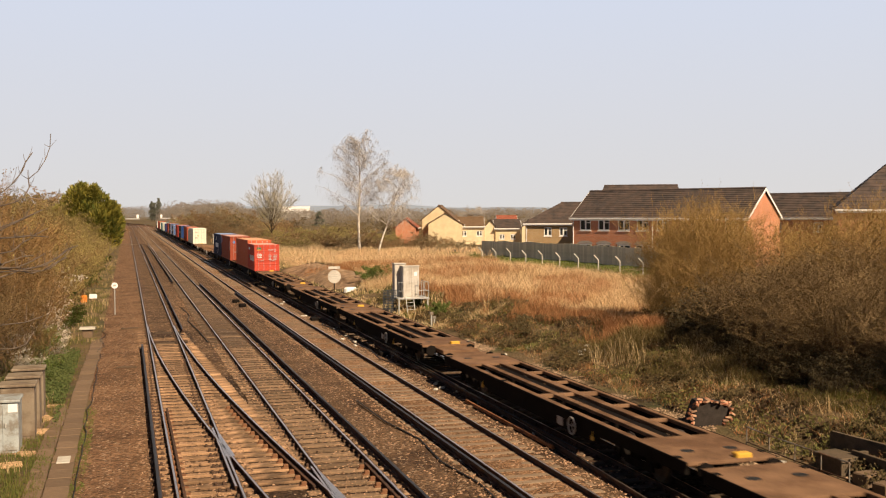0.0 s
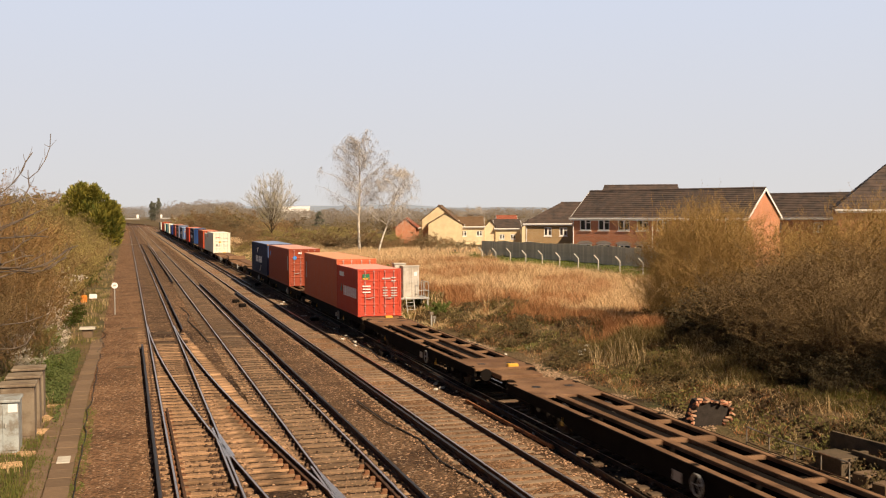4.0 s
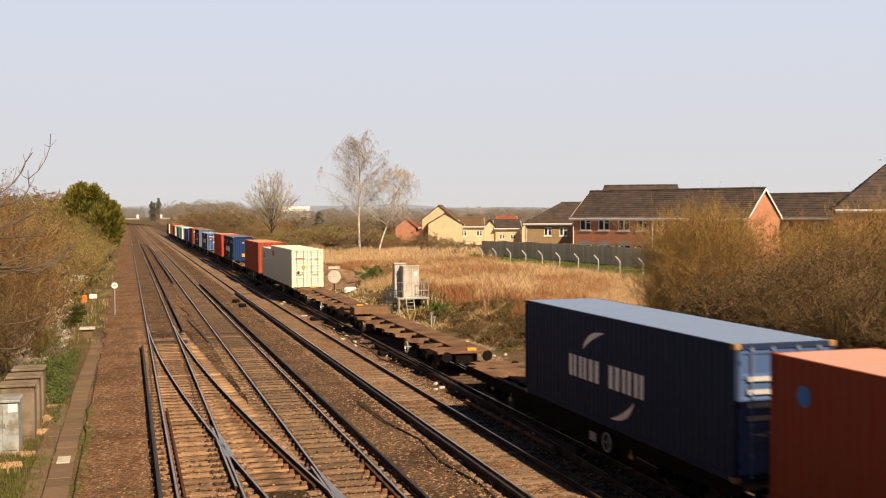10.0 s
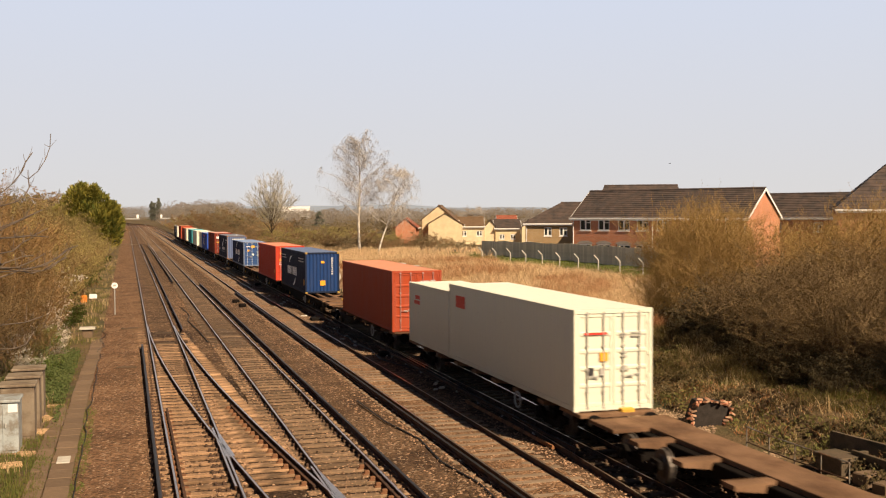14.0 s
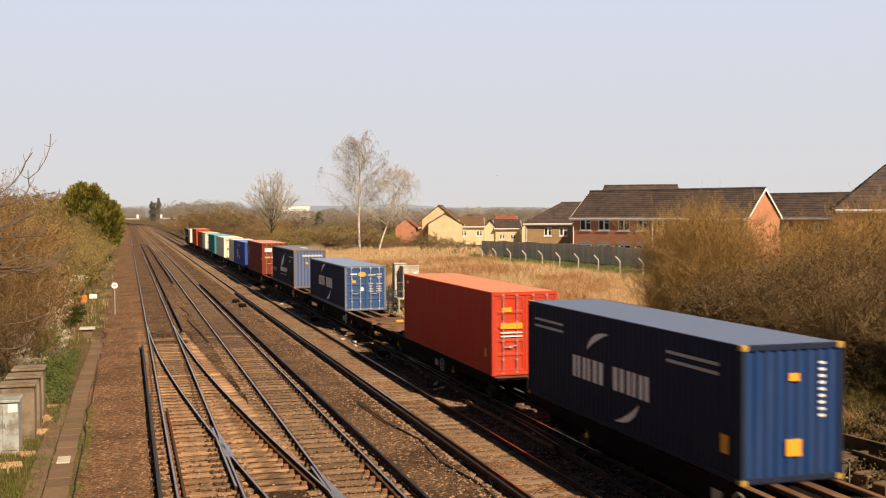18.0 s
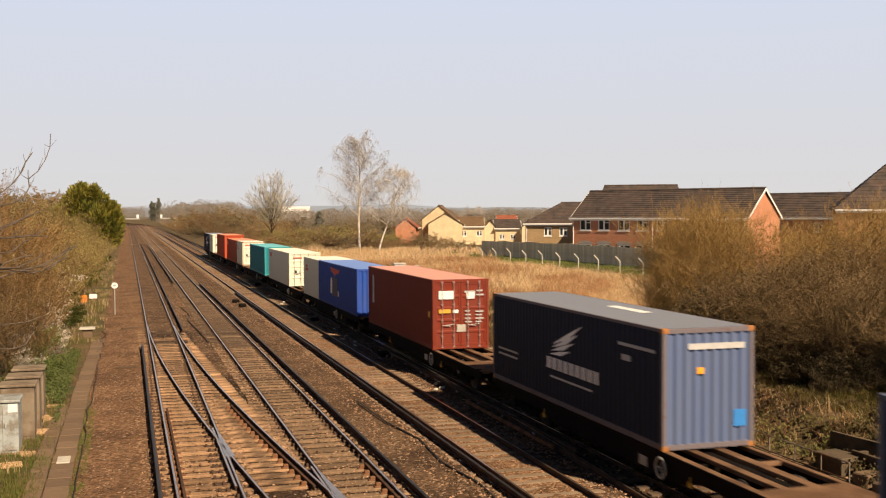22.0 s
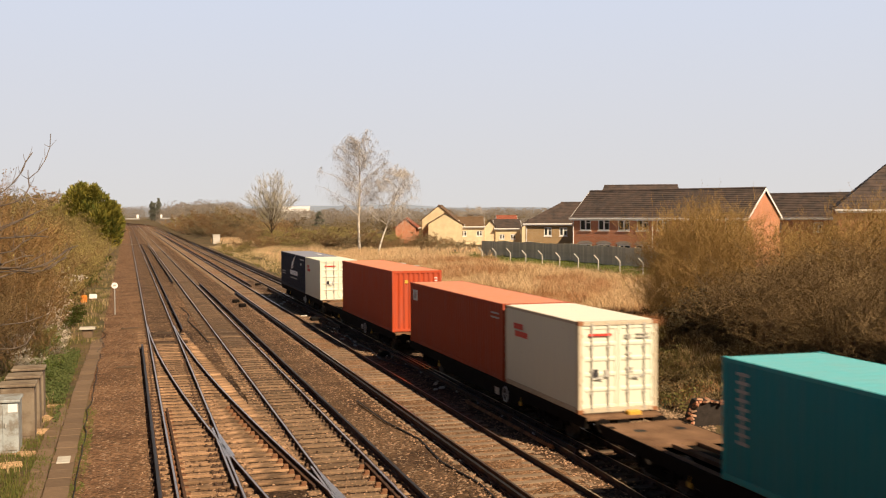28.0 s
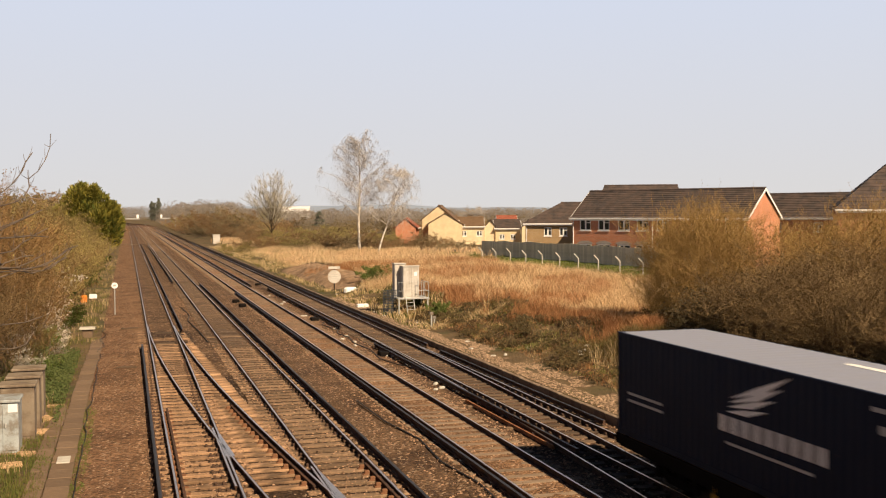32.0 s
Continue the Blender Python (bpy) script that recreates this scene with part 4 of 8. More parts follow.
def container(y0, feet, high, base, label, roof=None, ends="doors", marks=(), bars=None, name="shipping_container", trim=None, lit_end_paint=None, castings=None):
    """A steel box. Origin at the middle of its front bottom edge; the front looks down the line (-y)."""
    L = 12.192 if feet == 40 else 6.058
    H = 2.896 if high else 2.591
    c = thing(name, label, "shipping container", group="containers on the goods train")
    body = paint("container_paint", base)
    # roof colour: real fade, plus sun and sky brightness put into the paint
    top = paint("faded_sheen_roof_paint", roof or [min(1, v * 1.12 + 0.035) for v in base], rough=0.6, streak=False, fade=0.15)
    trim_m = paint("frame_paint", trim, rust=0.3) if trim else body
    cast_m = paint("casting_paint", castings, rust=0.35) if castings else trim_m
    bars = bars or paint("bar_paint", [v * .55 + .2 for v in base], rust=0.3)
    # front coloured brighter than the shaded body, sunlight put into its paint
    end_m = paint("lit_end_paint", lit_end_paint) if lit_end_paint else body
    hw = C_W / 2
    fr = Shape()
    for s in (-1, 1):
        x0, x1 = sorted((s * hw, s * (hw - .11)))
        fr.bevel_box(x0, x1, 0, .13, .1, H - .1, .01)
        fr.bevel_box(x0, x1, L - .13, L, .1, H - .1, .01)
        x0, x1 = sorted((s * hw, s * (hw - .07)))
        fr.bevel_box(x0, x1, .13, L - .13, .02, .16, .01)
        fr.bevel_box(x0, x1, .13, L - .13, H - .09, H - .01, .01)
    for y0_, y1_ in ((0, .11), (L - .11, L)):
        fr.bevel_box(-hw + .11, hw - .11, y0_, y1_, .02, .14, .01)
        fr.bevel_box(-hw + .11, hw - .11, y0_, y1_, H - .12, H - .01, .01)
    part("frame", fr, trim_m, c)
    for s in (-1, 1):
        for y in (-.006, L - .172):
            for z in (0, H - .118):
                x0, x1 = sorted((s * (hw + .004), s * (hw - .162)))
                part("corner_casting", Shape().bevel_box(x0, x1, y, y + .178, z, z + .118, .012), cast_m, c)
    for s in (-1, 1):
        sh = corrugated(L - .26, .16, H - .09, depth=.015)
        if s > 0:
            m = Matrix.Translation((hw - .012, .13, 0)) @ Matrix.Diagonal((-1, 1, 1, 1))
            sh.v = [(-x, y, z) for x, y, z in sh.v]
            sh.f = [tuple(reversed(q)) for q in sh.f]
            part("side_wall", sh, body, c, m=Matrix.Translation((hw - .012, .13, 0)))
        else:
            part("side_wall", sh, body, c, m=Matrix.Translation((-hw + .012, .13, 0)))
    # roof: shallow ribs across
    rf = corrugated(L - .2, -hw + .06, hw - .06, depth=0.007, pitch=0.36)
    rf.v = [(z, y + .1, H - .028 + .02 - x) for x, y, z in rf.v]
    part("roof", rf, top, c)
    part("floor", Shape().bevel_box(-hw + .07, hw - .07, .1, L - .1, .05, .13, .01), M_UNDER, c)
    # far end
    we = corrugated(C_W - .22, .14, H - .12, pitch=.26)
    we.v = [(y, -x, z) for x, y, z in we.v]
    part("end_wall", we, body, c, m=Matrix.Translation((-hw + .11, L - .012, 0)))
    # front end
    if ends == "ribs":
        we = corrugated(C_W - .22, .14, H - .12, depth=0.045, pitch=.24)
        we.v = [(y, x, z) for x, y, z in we.v]
        we.f = [tuple(reversed(q)) for q in we.f]
        part("end_wall", we, end_m, c, m=Matrix.Translation((-hw + .11, .012, 0)))
    else:
        for s in (-1, 1):
            x0, x1 = (-hw + .115, -.006) if s < 0 else (.006, hw - .115)
            dr = Shape().box(x0, x1, .05, .085, .15, H - .13)
            door = part("door", dr, end_m, c)
            for a, b, lo, hi in ((x0, x1, .15, .24), (x0, x1, H - .22, H - .13), (x0, x0 + .09, .24, H - .22), (x1 - .09, x1, .24, H - .22)):
                part("door_rail", Shape().bevel_box(a, b, .025, .05, lo, hi, .008), end_m, door)
            for i in range(1, 5):
                z = .24 + (H - .46) * i / 5
                part("door_rib", Shape().add([(x0 + .09, .05, z - .075), (x1 - .09, .05, z - .075), (x1 - .09, .026, z - .03), (x0 + .09, .026, z - .03), (x1 - .09, .026, z + .03), (x0 + .09, .026, z + .03), (x1 - .09, .05, z + .075), (x0 + .09, .05, z + .075)],
                                             [(0, 1, 2, 3), (3, 2, 4, 5), (5, 4, 6, 7)]), end_m, door)
            for fx in (.27, .73):
                bx = x0 + (x1 - x0) * fx
                lb = Shape().rod((bx, .0, .08), (bx, .0, H - .06), .019, n=8)
                for z in (.10, .55, 1.2, 1.85, H - .12):
                    lb.bevel_box(bx - .045, bx + .045, -.012, .03, z - .03, z + .03, .006)
                part("locking_bar", lb, bars, door, "vertical door locking bar")
                hd = Shape().rod((bx, -.025, .98 + .08 * fx), (bx + .36 * (1 if fx < .5 else -1), -.03, .94 + .08 * fx), .014, n=6)
                part("bar_handle", hd, M_GALV, door)
            for z in (.35, .95, 1.6, H - .4):
                hx = x0 - .02 if s < 0 else x1 + .02
                part("hinge", Shape().bevel_box(hx - .05, hx + .05, -.004, .03, z - .05, z + .05, .006), trim_m, door)
    # plain painted patches: on the near side (u from front, height), on the front (across, height), on the roof
    for mark in marks:
        sh = Shape()
        if mark[0] == "sidepoly":
            k = len(mark[1])
            sh.add([(x, u, z) for x in (-hw - .003, -hw + .01) for u, z in mark[1]], [(tuple(range(k)))] + [(i, i + k, (i + 1) % k + k, (i + 1) % k) for i in range(k)])
            part("marking", sh, mark[2], c)
            continue
        if mark[0] in ("sidedisc", "frontdisc"):
            _f, u, v, ru, rv, m = mark
            ring = [(u + ru * math.cos(i * math.pi / 8), v + rv * math.sin(i * math.pi / 8)) for i in range(16)]
            d0, d1 = (-hw - .003, -hw + .01) if mark[0] == "sidedisc" else (-.012, .02)
            sh.add([(d, a, b) if mark[0] == "sidedisc" else (a, d, b) for d in (d0, d1) for a, b in ring], [tuple(range(16))] + [(i, i + 16, (i + 1) % 16 + 16, (i + 1) % 16) for i in range(16)])
            part("marking", sh, m, c)
            continue
        face, u0, u1, v0, v1, m = mark
        if face == "side":
            sh.box(-hw - .002, -hw + .010, u0, u1, v0, v1)
        elif face == "front":
            sh.box(u0, u1, -.008, .02, v0, v1)
        else:
            sh.box(u0, u1, v0, v1, H - .012, H - .002)
        part("marking", sh, m, c)
    TRAIN.append((c, y0))
    return c


def bars_block(x0, x1, z0, z1, rows, m, face="front", ragged=0.0, seed=1):
    """Rows of plain bars standing for unreadable lettering."""
    rnd = random.Random(seed)
    h = (z1 - z0) / rows
    return [(face, x0, x1 - (x1 - x0) * rnd.uniform(0, ragged), z0 + h * (i + .30), z0 + h * (i + .66), m) for i in range(rows)]


M_LOGO_RED = mat("logo_red", (0.62, 0.05, 0.03), 0.5, vary=0.1)
M_LOGO_BLUE = mat("logo_blue", (0.04, 0.22, 0.60), 0.5, vary=0.1)
M_LOGO_DEEP = mat("deep_blue_panel", (0.012, 0.018, 0.075), 0.5, vary=0.1)
M_LOGO_GREEN = mat("logo_green", (0.03, 0.16, 0.08), 0.5, vary=0.1)
M_LOGO_ORANGE = mat("warning_orange", (0.80, 0.36, 0.03), 0.5, vary=0.1)
M_LOGO_DARK = mat("dark_label", (0.04, 0.04, 0.045), 0.5, vary=0.1)



def door_text(H, m=M_GREYWHITE, seed=1):
    return (bars_block(.16, .62, H - .62, H - .42, 1, m, seed=seed) + bars_block(.68, 1.04, H - .74, H - .40, 2, m, seed=seed + 1, ragged=.4)
            + bars_block(.18, .48, 1.05, 1.65, 4, m, seed=seed + 2, ragged=.3) + bars_block(.64, 1.0, 1.05, 1.62, 4, m, seed=seed + 3, ragged=.3))


def white_door(seed):
    return (bars_block(-.9, -.2, 2.12, 2.30, 1, M_LOGO_RED) + [("front", -.82, -.62, 1.02, 1.24, M_LOGO_DARK), ("front", -.42, -.28, 1.02, 1.22, M_LOGO_PALE)]
            + bars_block(.2, .42, 2.08, 2.22, 2, M_LOGO_PALE, seed=seed, ragged=.2) + bars_block(.55, .98, 2.06, 2.26, 2, M_LOGO_PALE, seed=seed + 1, ragged=.3)
            + bars_block(.24, .44, 1.48, 1.72, 2, M_LOGO_PALE, seed=seed + 2, ragged=.3) + bars_block(.24, .5, 1.1, 1.3, 2, M_LOGO_PALE, seed=seed + 3, ragged=.3))


def side_name(u0, widths, z0, z1, m, gap=.22):
    """A brand name on the near side as plain upright strokes, two per letter; u runs back from the front."""
    out, u = [], u0
    for k in widths:
        if k > 0:
            out.append(("side", u, u + k * .38, z0, z1, m))
            out.append(("side", u + k * .60, u + k, z0, z1, m))
        u += abs(k) + gap
    return out


RED, RUSTY, ORANGE_RED, BRICKY = (0.50, 0.065, 0.036), (0.30, 0.06, 0.028), (0.37, 0.062, 0.023), (0.54, 0.13, 0.055)
NAVY, MIDBLUE, BRIGHT, STEELBLUE, BLACKISH = (0.018, 0.032, 0.076), (0.014, 0.044, 0.15), (0.026, 0.078, 0.37), (0.105, 0.145, 0.27), (0.012, 0.019, 0.042)
CREAM, TEAL = (0.70, 0.70, 0.57), (0.020, 0.225, 0.27)


def arc_mark(cu, cz, r, a0, a1, wide, m, flat=.62):
    """A curved stroke on the near side, tapering to its ends."""
    pts, n = [], 12
    for k, sg in ((range(n + 1), 1), (range(n, -1, -1), -1)):
        for i in k:
            a = radians(a0 + (a1 - a0) * i / n)
            w = r + sg * wide * math.sin(math.pi * i / n) / 2
            pts.append((cu + w * math.cos(a), cz + w * flat * math.sin(a)))
    return ("sidepoly", pts, m)


ARC = [arc_mark(6.2, 1.35, 1.75, 30, 85, .24, M_LETTER), arc_mark(6.2, 1.35, 1.75, 205, 262, .24, M_LETTER)]

container(106.65, 20, False, RED, "bright red twenty-foot container with white side lettering and ribbed doors", roof=(0.72, 0.35, 0.28),
          marks=[("front", -.95, -.55, 2.02, 2.32, M_LOGO_GREEN), ("front", -.95, -.62, 2.02, 2.12, M_LOGO_ORANGE)] + door_text(2.591) + bars_block(-.95, -.5, 1.25, 1.75, 3, M_WHITE)
          + side_name(.45, (.42, .42, .42, .42, .42, .42, .2), .95, 1.5, M_LETTER, gap=.14) + [("sidepoly", [(4.4, 1.12), (4.95, 1.12), (4.68, 1.56)], M_LOGO_GREEN), ("side", 3.9, 5.2, 2.0, 2.25, M_WHITE)])
container(112.76, 40, True, BRICKY, "faded orange-brown forty-foot high container", roof=(0.62, 0.33, 0.18), marks=door_text(2.896) + [("side", 11.2, 11.4, 1.2, 2.3, M_GREYWHITE)], bars=M_GALV)
container(132.5, 40, True, RUSTY, "rust-red forty-foot high container with a round blue sticker on its door", roof=(0.62, 0.34, 0.27),
          marks=[("frontdisc", -.75, 2.2, .15, .15, M_LOGO_BLUE), ("front", -.5, -.22, 2.5, 2.62, M_WHITE), ("front", .62, .92, .92, 1.10, M_LOGO_ORANGE), ("sidedisc", 11.1, 2.2, .2, .2, M_LOGO_BLUE), ("side", .5, .9, 1.2, 2.3, M_LOGO_PALE)] + door_text(2.896))
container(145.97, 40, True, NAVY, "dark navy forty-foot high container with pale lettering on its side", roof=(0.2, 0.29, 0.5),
          marks=side_name(4.1, (.5, .5, .62, -.3, .62, .5, .5), 1.05, 1.65, M_LETTER, gap=.17) + ARC + door_text(2.896) + bars_block(-.9, -.2, 1.2, 2.3, 4, M_GREYWHITE), bars=paint("steel_blue_bars", (0.14, 0.2, 0.34)), lit_end_paint=(0.06, 0.11, 0.25), castings=(0.36, 0.2, 0.08))
container(208.2, 40, True, CREAM, "cream forty-foot high container with red logo and grey door labels", roof=(0.78, 0.77, 0.66), ends="doors",
          marks=white_door(5) + [("front", -.42, -.18, 1.42, 1.66, M_LOGO_ORANGE), ("side", 10.2, 11.3, 2.05, 2.5, M_LOGO_RED)], bars=M_LOGO_PALE)
container(220.5, 20, False, CREAM, "cream twenty-foot container with a small red logo", roof=(0.78, 0.77, 0.66), marks=[("side", 4.3, 5.2, 1.7, 1.86, M_LOGO_RED), ("side", 4.3, 5.0, 1.92, 2.08, M_LOGO_RED)], bars=M_LOGO_PALE)
container(229.78, 40, True, ORANGE_RED, "orange-red forty-foot high container with grey locking bars", roof=(0.66, 0.28, 0.16), marks=door_text(2.896))
# one navy in two colours: shade put into the sides, sun into the end
container(255.6, 40, True, (0.013, 0.021, 0.048), "navy forty-foot high container with orange stickers, coloured blue-black on shaded sides, blue on its sunlit ribbed end", roof=(0.13, 0.18, 0.32), ends="ribs", lit_end_paint=MIDBLUE, castings=(0.42, 0.27, 0.06),
          marks=side_name(4.1, (.5, .5, .62, -.3, .62, .5, .5), 1.05, 1.65, M_LETTER, gap=.17) + ARC + bars_block(.9, 3.2, 2.1, 2.5, 2, M_GREYWHITE, face="side") + bars_block(9.4, 11.6, 2.1, 2.5, 2, M_GREYWHITE, face="side")
          + [("front", -.1, .14, 2.12, 2.28, M_LOGO_ORANGE), ("front", -.16, .2, .55, .9, M_LOGO_ORANGE), ("side", .5, .8, .55, .95, M_LOGO_ORANGE)] + bars_block(.62, .76, 1.3, 2.55, 9, M_WHITE))
container(271.28, 40, True, (0.50, 0.045, 0.018), "vivid orange-red forty-foot high container with white door lettering", roof=(0.70, 0.26, 0.15),
          marks=[("front", -.86, -.5, 2.2, 2.36, M_LOGO_ORANGE), ("front", -.9, -.1, 1.62, 1.82, M_LOGO_ORANGE), ("side", 11.4, 11.7, 2.5, 2.62, M_WHITE), ("side", .6, .8, .6, .9, M_LOGO_ORANGE)] + door_text(2.896, seed=7) + bars_block(-.9, -.1, 1.3, 1.55, 2, M_WHITE))
container(297.3, 40, False, (0.014, 0.026, 0.072), "dark navy forty-foot container with pale lettering, doors coloured steel-blue for sun", roof=(0.22, 0.31, 0.52),
          marks=side_name(4.1, (.5, .5, .62, -.3, .62, .5, .5), 1.05, 1.65, M_LETTER, gap=.17) + ARC + door_text(2.591, seed=9) + [("frontdisc", -.2, 2.1, .24, .15, M_YELLOW), ("front", -.8, -.58, 1.6, 1.76, M_LOGO_ORANGE), ("front", -.9, -.5, 2.08, 2.16, M_WHITE), ("frontdisc", -.2, 1.25, .1, .12, M_WHITE)],
          trim=(0.16, 0.20, 0.29), lit_end_paint=(0.036, 0.085, 0.23), castings=(0.10, 0.13, 0.20), bars=paint("pale_locking_bars", (0.42, 0.46, 0.52)))
WING = [("sidepoly", [(7.0 - .05 * k, 1.45 + .10 * k), (6.2 - .2 * k, 1.47 + .19 * k), (5.5 - .28 * k, 1.68 + .27 * k), (6.35 - .2 * k, 1.58 + .19 * k)], M_LETTER) for k in range(4)]
WORDS = side_name(3.6, (.3, .3, .3, .3, .3, .3, .3, .3, .3), 1.02, 1.36, M_LETTER, gap=.12) + bars_block(4.0, 7.0, .72, .88, 1, M_GREYWHITE, face="side") + bars_block(.4, 2.4, 2.2, 2.42, 1, M_GREYWHITE, face="side") + bars_block(9.8, 11.6, .85, 1.2, 2, M_GREYWHITE, face="side") + [("side", 1.7, 2.2, 1.9, 2.05, M_GREYWHITE)]
container(317.03, 40, True, BLACKISH, "near-black forty-foot container with pale wing emblem, blue ribbed end coloured brighter for sun", roof=(0.20, 0.22, 0.27), ends="ribs", lit_end_paint=STEELBLUE,
          marks=WING + WORDS + [("front", -.55, .95, 2.38, 2.52, M_GREYWHITE), ("front", -.32, -.14, 1.8, 1.95, M_LOGO_ORANGE), ("front", .66, 1.0, .5, .9, M_LOGO_BLUE), ("roof", .2, .55, 4.0, 6.2, M_WHITE)], trim=(0.16, 0.14, 0.16), castings=(0.40, 0.17, 0.05))
container(336.82, 40, True, (0.20, 0.034, 0.018), "brownish-red forty-foot high container with white lettering on its doors", roof=(0.66, 0.32, 0.25),
          marks=door_text(2.896, seed=12) + [("front", -.95, -.3, 2.08, 2.42, M_WHITE), ("front", -.95, -.45, 1.5, 1.66, M_YELLOW), ("front", -.35, -.12, 1.5, 1.64, M_WHITE), ("front", .25, .6, 2.08, 2.34, M_WHITE), ("front", -.18, .2, .72, 1.02, M_LOGO_PALE), ("side", 10.9, 11.2, 1.1, 2.5, M_GREYWHITE), ("side", .4, .7, 1.3, 1.55, M_LOGO_ORANGE)])
container(351.95, 40, False, BRIGHT, "bright blue forty-foot container with ribbed end and red side emblem", roof=(0.16, 0.28, 0.66), ends="ribs",
          marks=[("sidepoly", [(8.0, 2.34), (5.0, 2.24), (5.4, 2.04), (6.2, 2.0), (6.6, 1.84), (7.0, 2.02), (7.6, 2.08)], M_LOGO_RED), ("sidepoly", [(8.0, .78), (7.5, .74), (7.42, 1.5), (7.62, 1.76), (7.9, 1.6)], M_WHITE), ("side", 5.3, 5.6, .7, 1.0, M_WHITE), ("side", 5.75, 7.3, .62, 1.78, M_LOGO_DEEP), ("front", -.1, .12, 1.66, 1.84, M_LOGO_ORANGE)] + bars_block(.74, .9, .9, 2.2, 10, M_WHITE))
container(364.24, 20, False, CREAM, "cream twenty-foot container with a small red logo", roof=(0.78, 0.77, 0.66), marks=[("side", 4.2, 5.2, 1.7, 1.86, M_LOGO_RED), ("side", 4.4, 5.2, 1.92, 2.08, M_LOGO_RED)], bars=M_LOGO_PALE)
container(377.5, 40, False, CREAM, "cream forty-foot container with red logo and grey door labels", roof=(0.78, 0.77, 0.66), marks=white_door(21) + [("side", 10.4, 11.5, 1.95, 2.3, M_LOGO_RED)], bars=M_LOGO_PALE)
container(392.9, 40, False, TEAL, "teal forty-foot container with ribbed end", roof=(0.14, 0.50, 0.56), ends="ribs", marks=bars_block(11.2, 11.62, .8, 2.4, 9, M_GREYWHITE, face="side") + [("side", 11.38, 11.46, .85, 2.35, M_GREYWHITE)] + [("front", -.4, .25, 1.4, 1.6, M_LOGO_GREEN)], trim=(0.04, 0.31, 0.35))
container(412.62, 20, False, CREAM, "cream twenty-foot container with red logo and rusty corner posts", roof=(0.78, 0.77, 0.66), marks=white_door(31) + [("side", 4.0, 5.1, 1.66, 1.84, M_LOGO_RED), ("side", 4.4, 5.2, 1.9, 2.08, M_LOGO_RED)], bars=M_LOGO_PALE, trim=(0.52, 0.45, 0.33), castings=(0.30, 0.13, 0.06))
container(418.9, 40, False, ORANGE_RED, "orange-red forty-foot container with a square white logo", roof=(0.68, 0.27, 0.15), marks=[("side", 11.0, 11.7, 1.85, 2.3, M_WHITE), ("side", 11.2, 11.5, 1.95, 2.2, M_LOGO_RED)] + bars_block(.4, 1.2, 2.0, 2.3, 2, M_LOGO_PALE, face="side"))
container(434.5, 40, True, (0.45, 0.07, 0.024), "orange-red forty-foot high container with ribbed end", roof=(0.68, 0.27, 0.15), ends="ribs", marks=[("front", -.6, -.45, 2.3, 2.45, M_YELLOW), ("front", .35, .55, .2, .4, M_YELLOW)] + bars_block(.86, 1.0, 2.1, 2.6, 4, M_WHITE))
container(454.28, 20, False, CREAM, "cream twenty-foot container with red logo and yellowed door edges", roof=(0.78, 0.77, 0.66), marks=white_door(41) + [("side", 4.0, 5.1, 1.66, 1.84, M_LOGO_RED), ("side", 4.4, 5.2, 1.9, 2.08, M_LOGO_RED)], bars=M_LOGO_PALE)
container(460.4, 40, False, BLACKISH, "near-black forty-foot container with a pale wing emblem", roof=(0.25, 0.268, 0.34), marks=WING + WORDS + [("roof", .45, .65, 3.6, 5.4, M_WHITE)])

# ---------- buildings ----------
def wall_panel(sh, length, height, thick, openings):
    """A wall along +x in local space from x = 0, outer face at y = 0; openings: (x0, x1, z0, z1)."""
    xs = sorted({0, length, *[o[0] for o in openings], *[o[1] for o in openings]})
    for a, b in zip(xs[:-1], xs[1:]):
        mid = (a + b) / 2
        zs = sorted([(o[2], o[3]) for o in openings if o[0] < mid < o[1]])
        z = 0
        for lo, hi in zs:
            if lo > z:
                sh.box(a, b, 0, thick, z, lo)
            z = hi
        if z < height:
            sh.box(a, b, 0, thick, z, height)


def window_part(parent, m, x0, x1, z0, z1, lights=2):
    wn = part("window", Shape().box(x0 + .02, x1 - .02, .10, .115, z0 + .02, z1 - .02), M_GLASS, parent, "dark glazed window with white frame", m)
    fr = Shape()
    fr.bevel_box(x0, x1, .05, .13, z0, z0 + .12, .01).bevel_box(x0, x1, .05, .13, z1 - .12, z1, .01)
    for i in range(lights + 1):
        c = x0 + (x1 - x0) * i / lights
        fr.bevel_box(max(x0, c - .09), min(x1, c + .09), .05, .13, z0 + .12, z1 - .12, .01)
    zt = z0 + (z1 - z0) * .68
    fr.bevel_box(x0 + (x1 - x0) / lights, x1, .055, .128, zt - .03, zt + .03, .01)
    part("frame", fr, M_UPVC, wn, "white plastic window frame")
    part("sill", Shape().bevel_box(x0 - .06, x1 + .06, -.07, .1, z0 - .08, z0, .01), M_UPVC, wn)


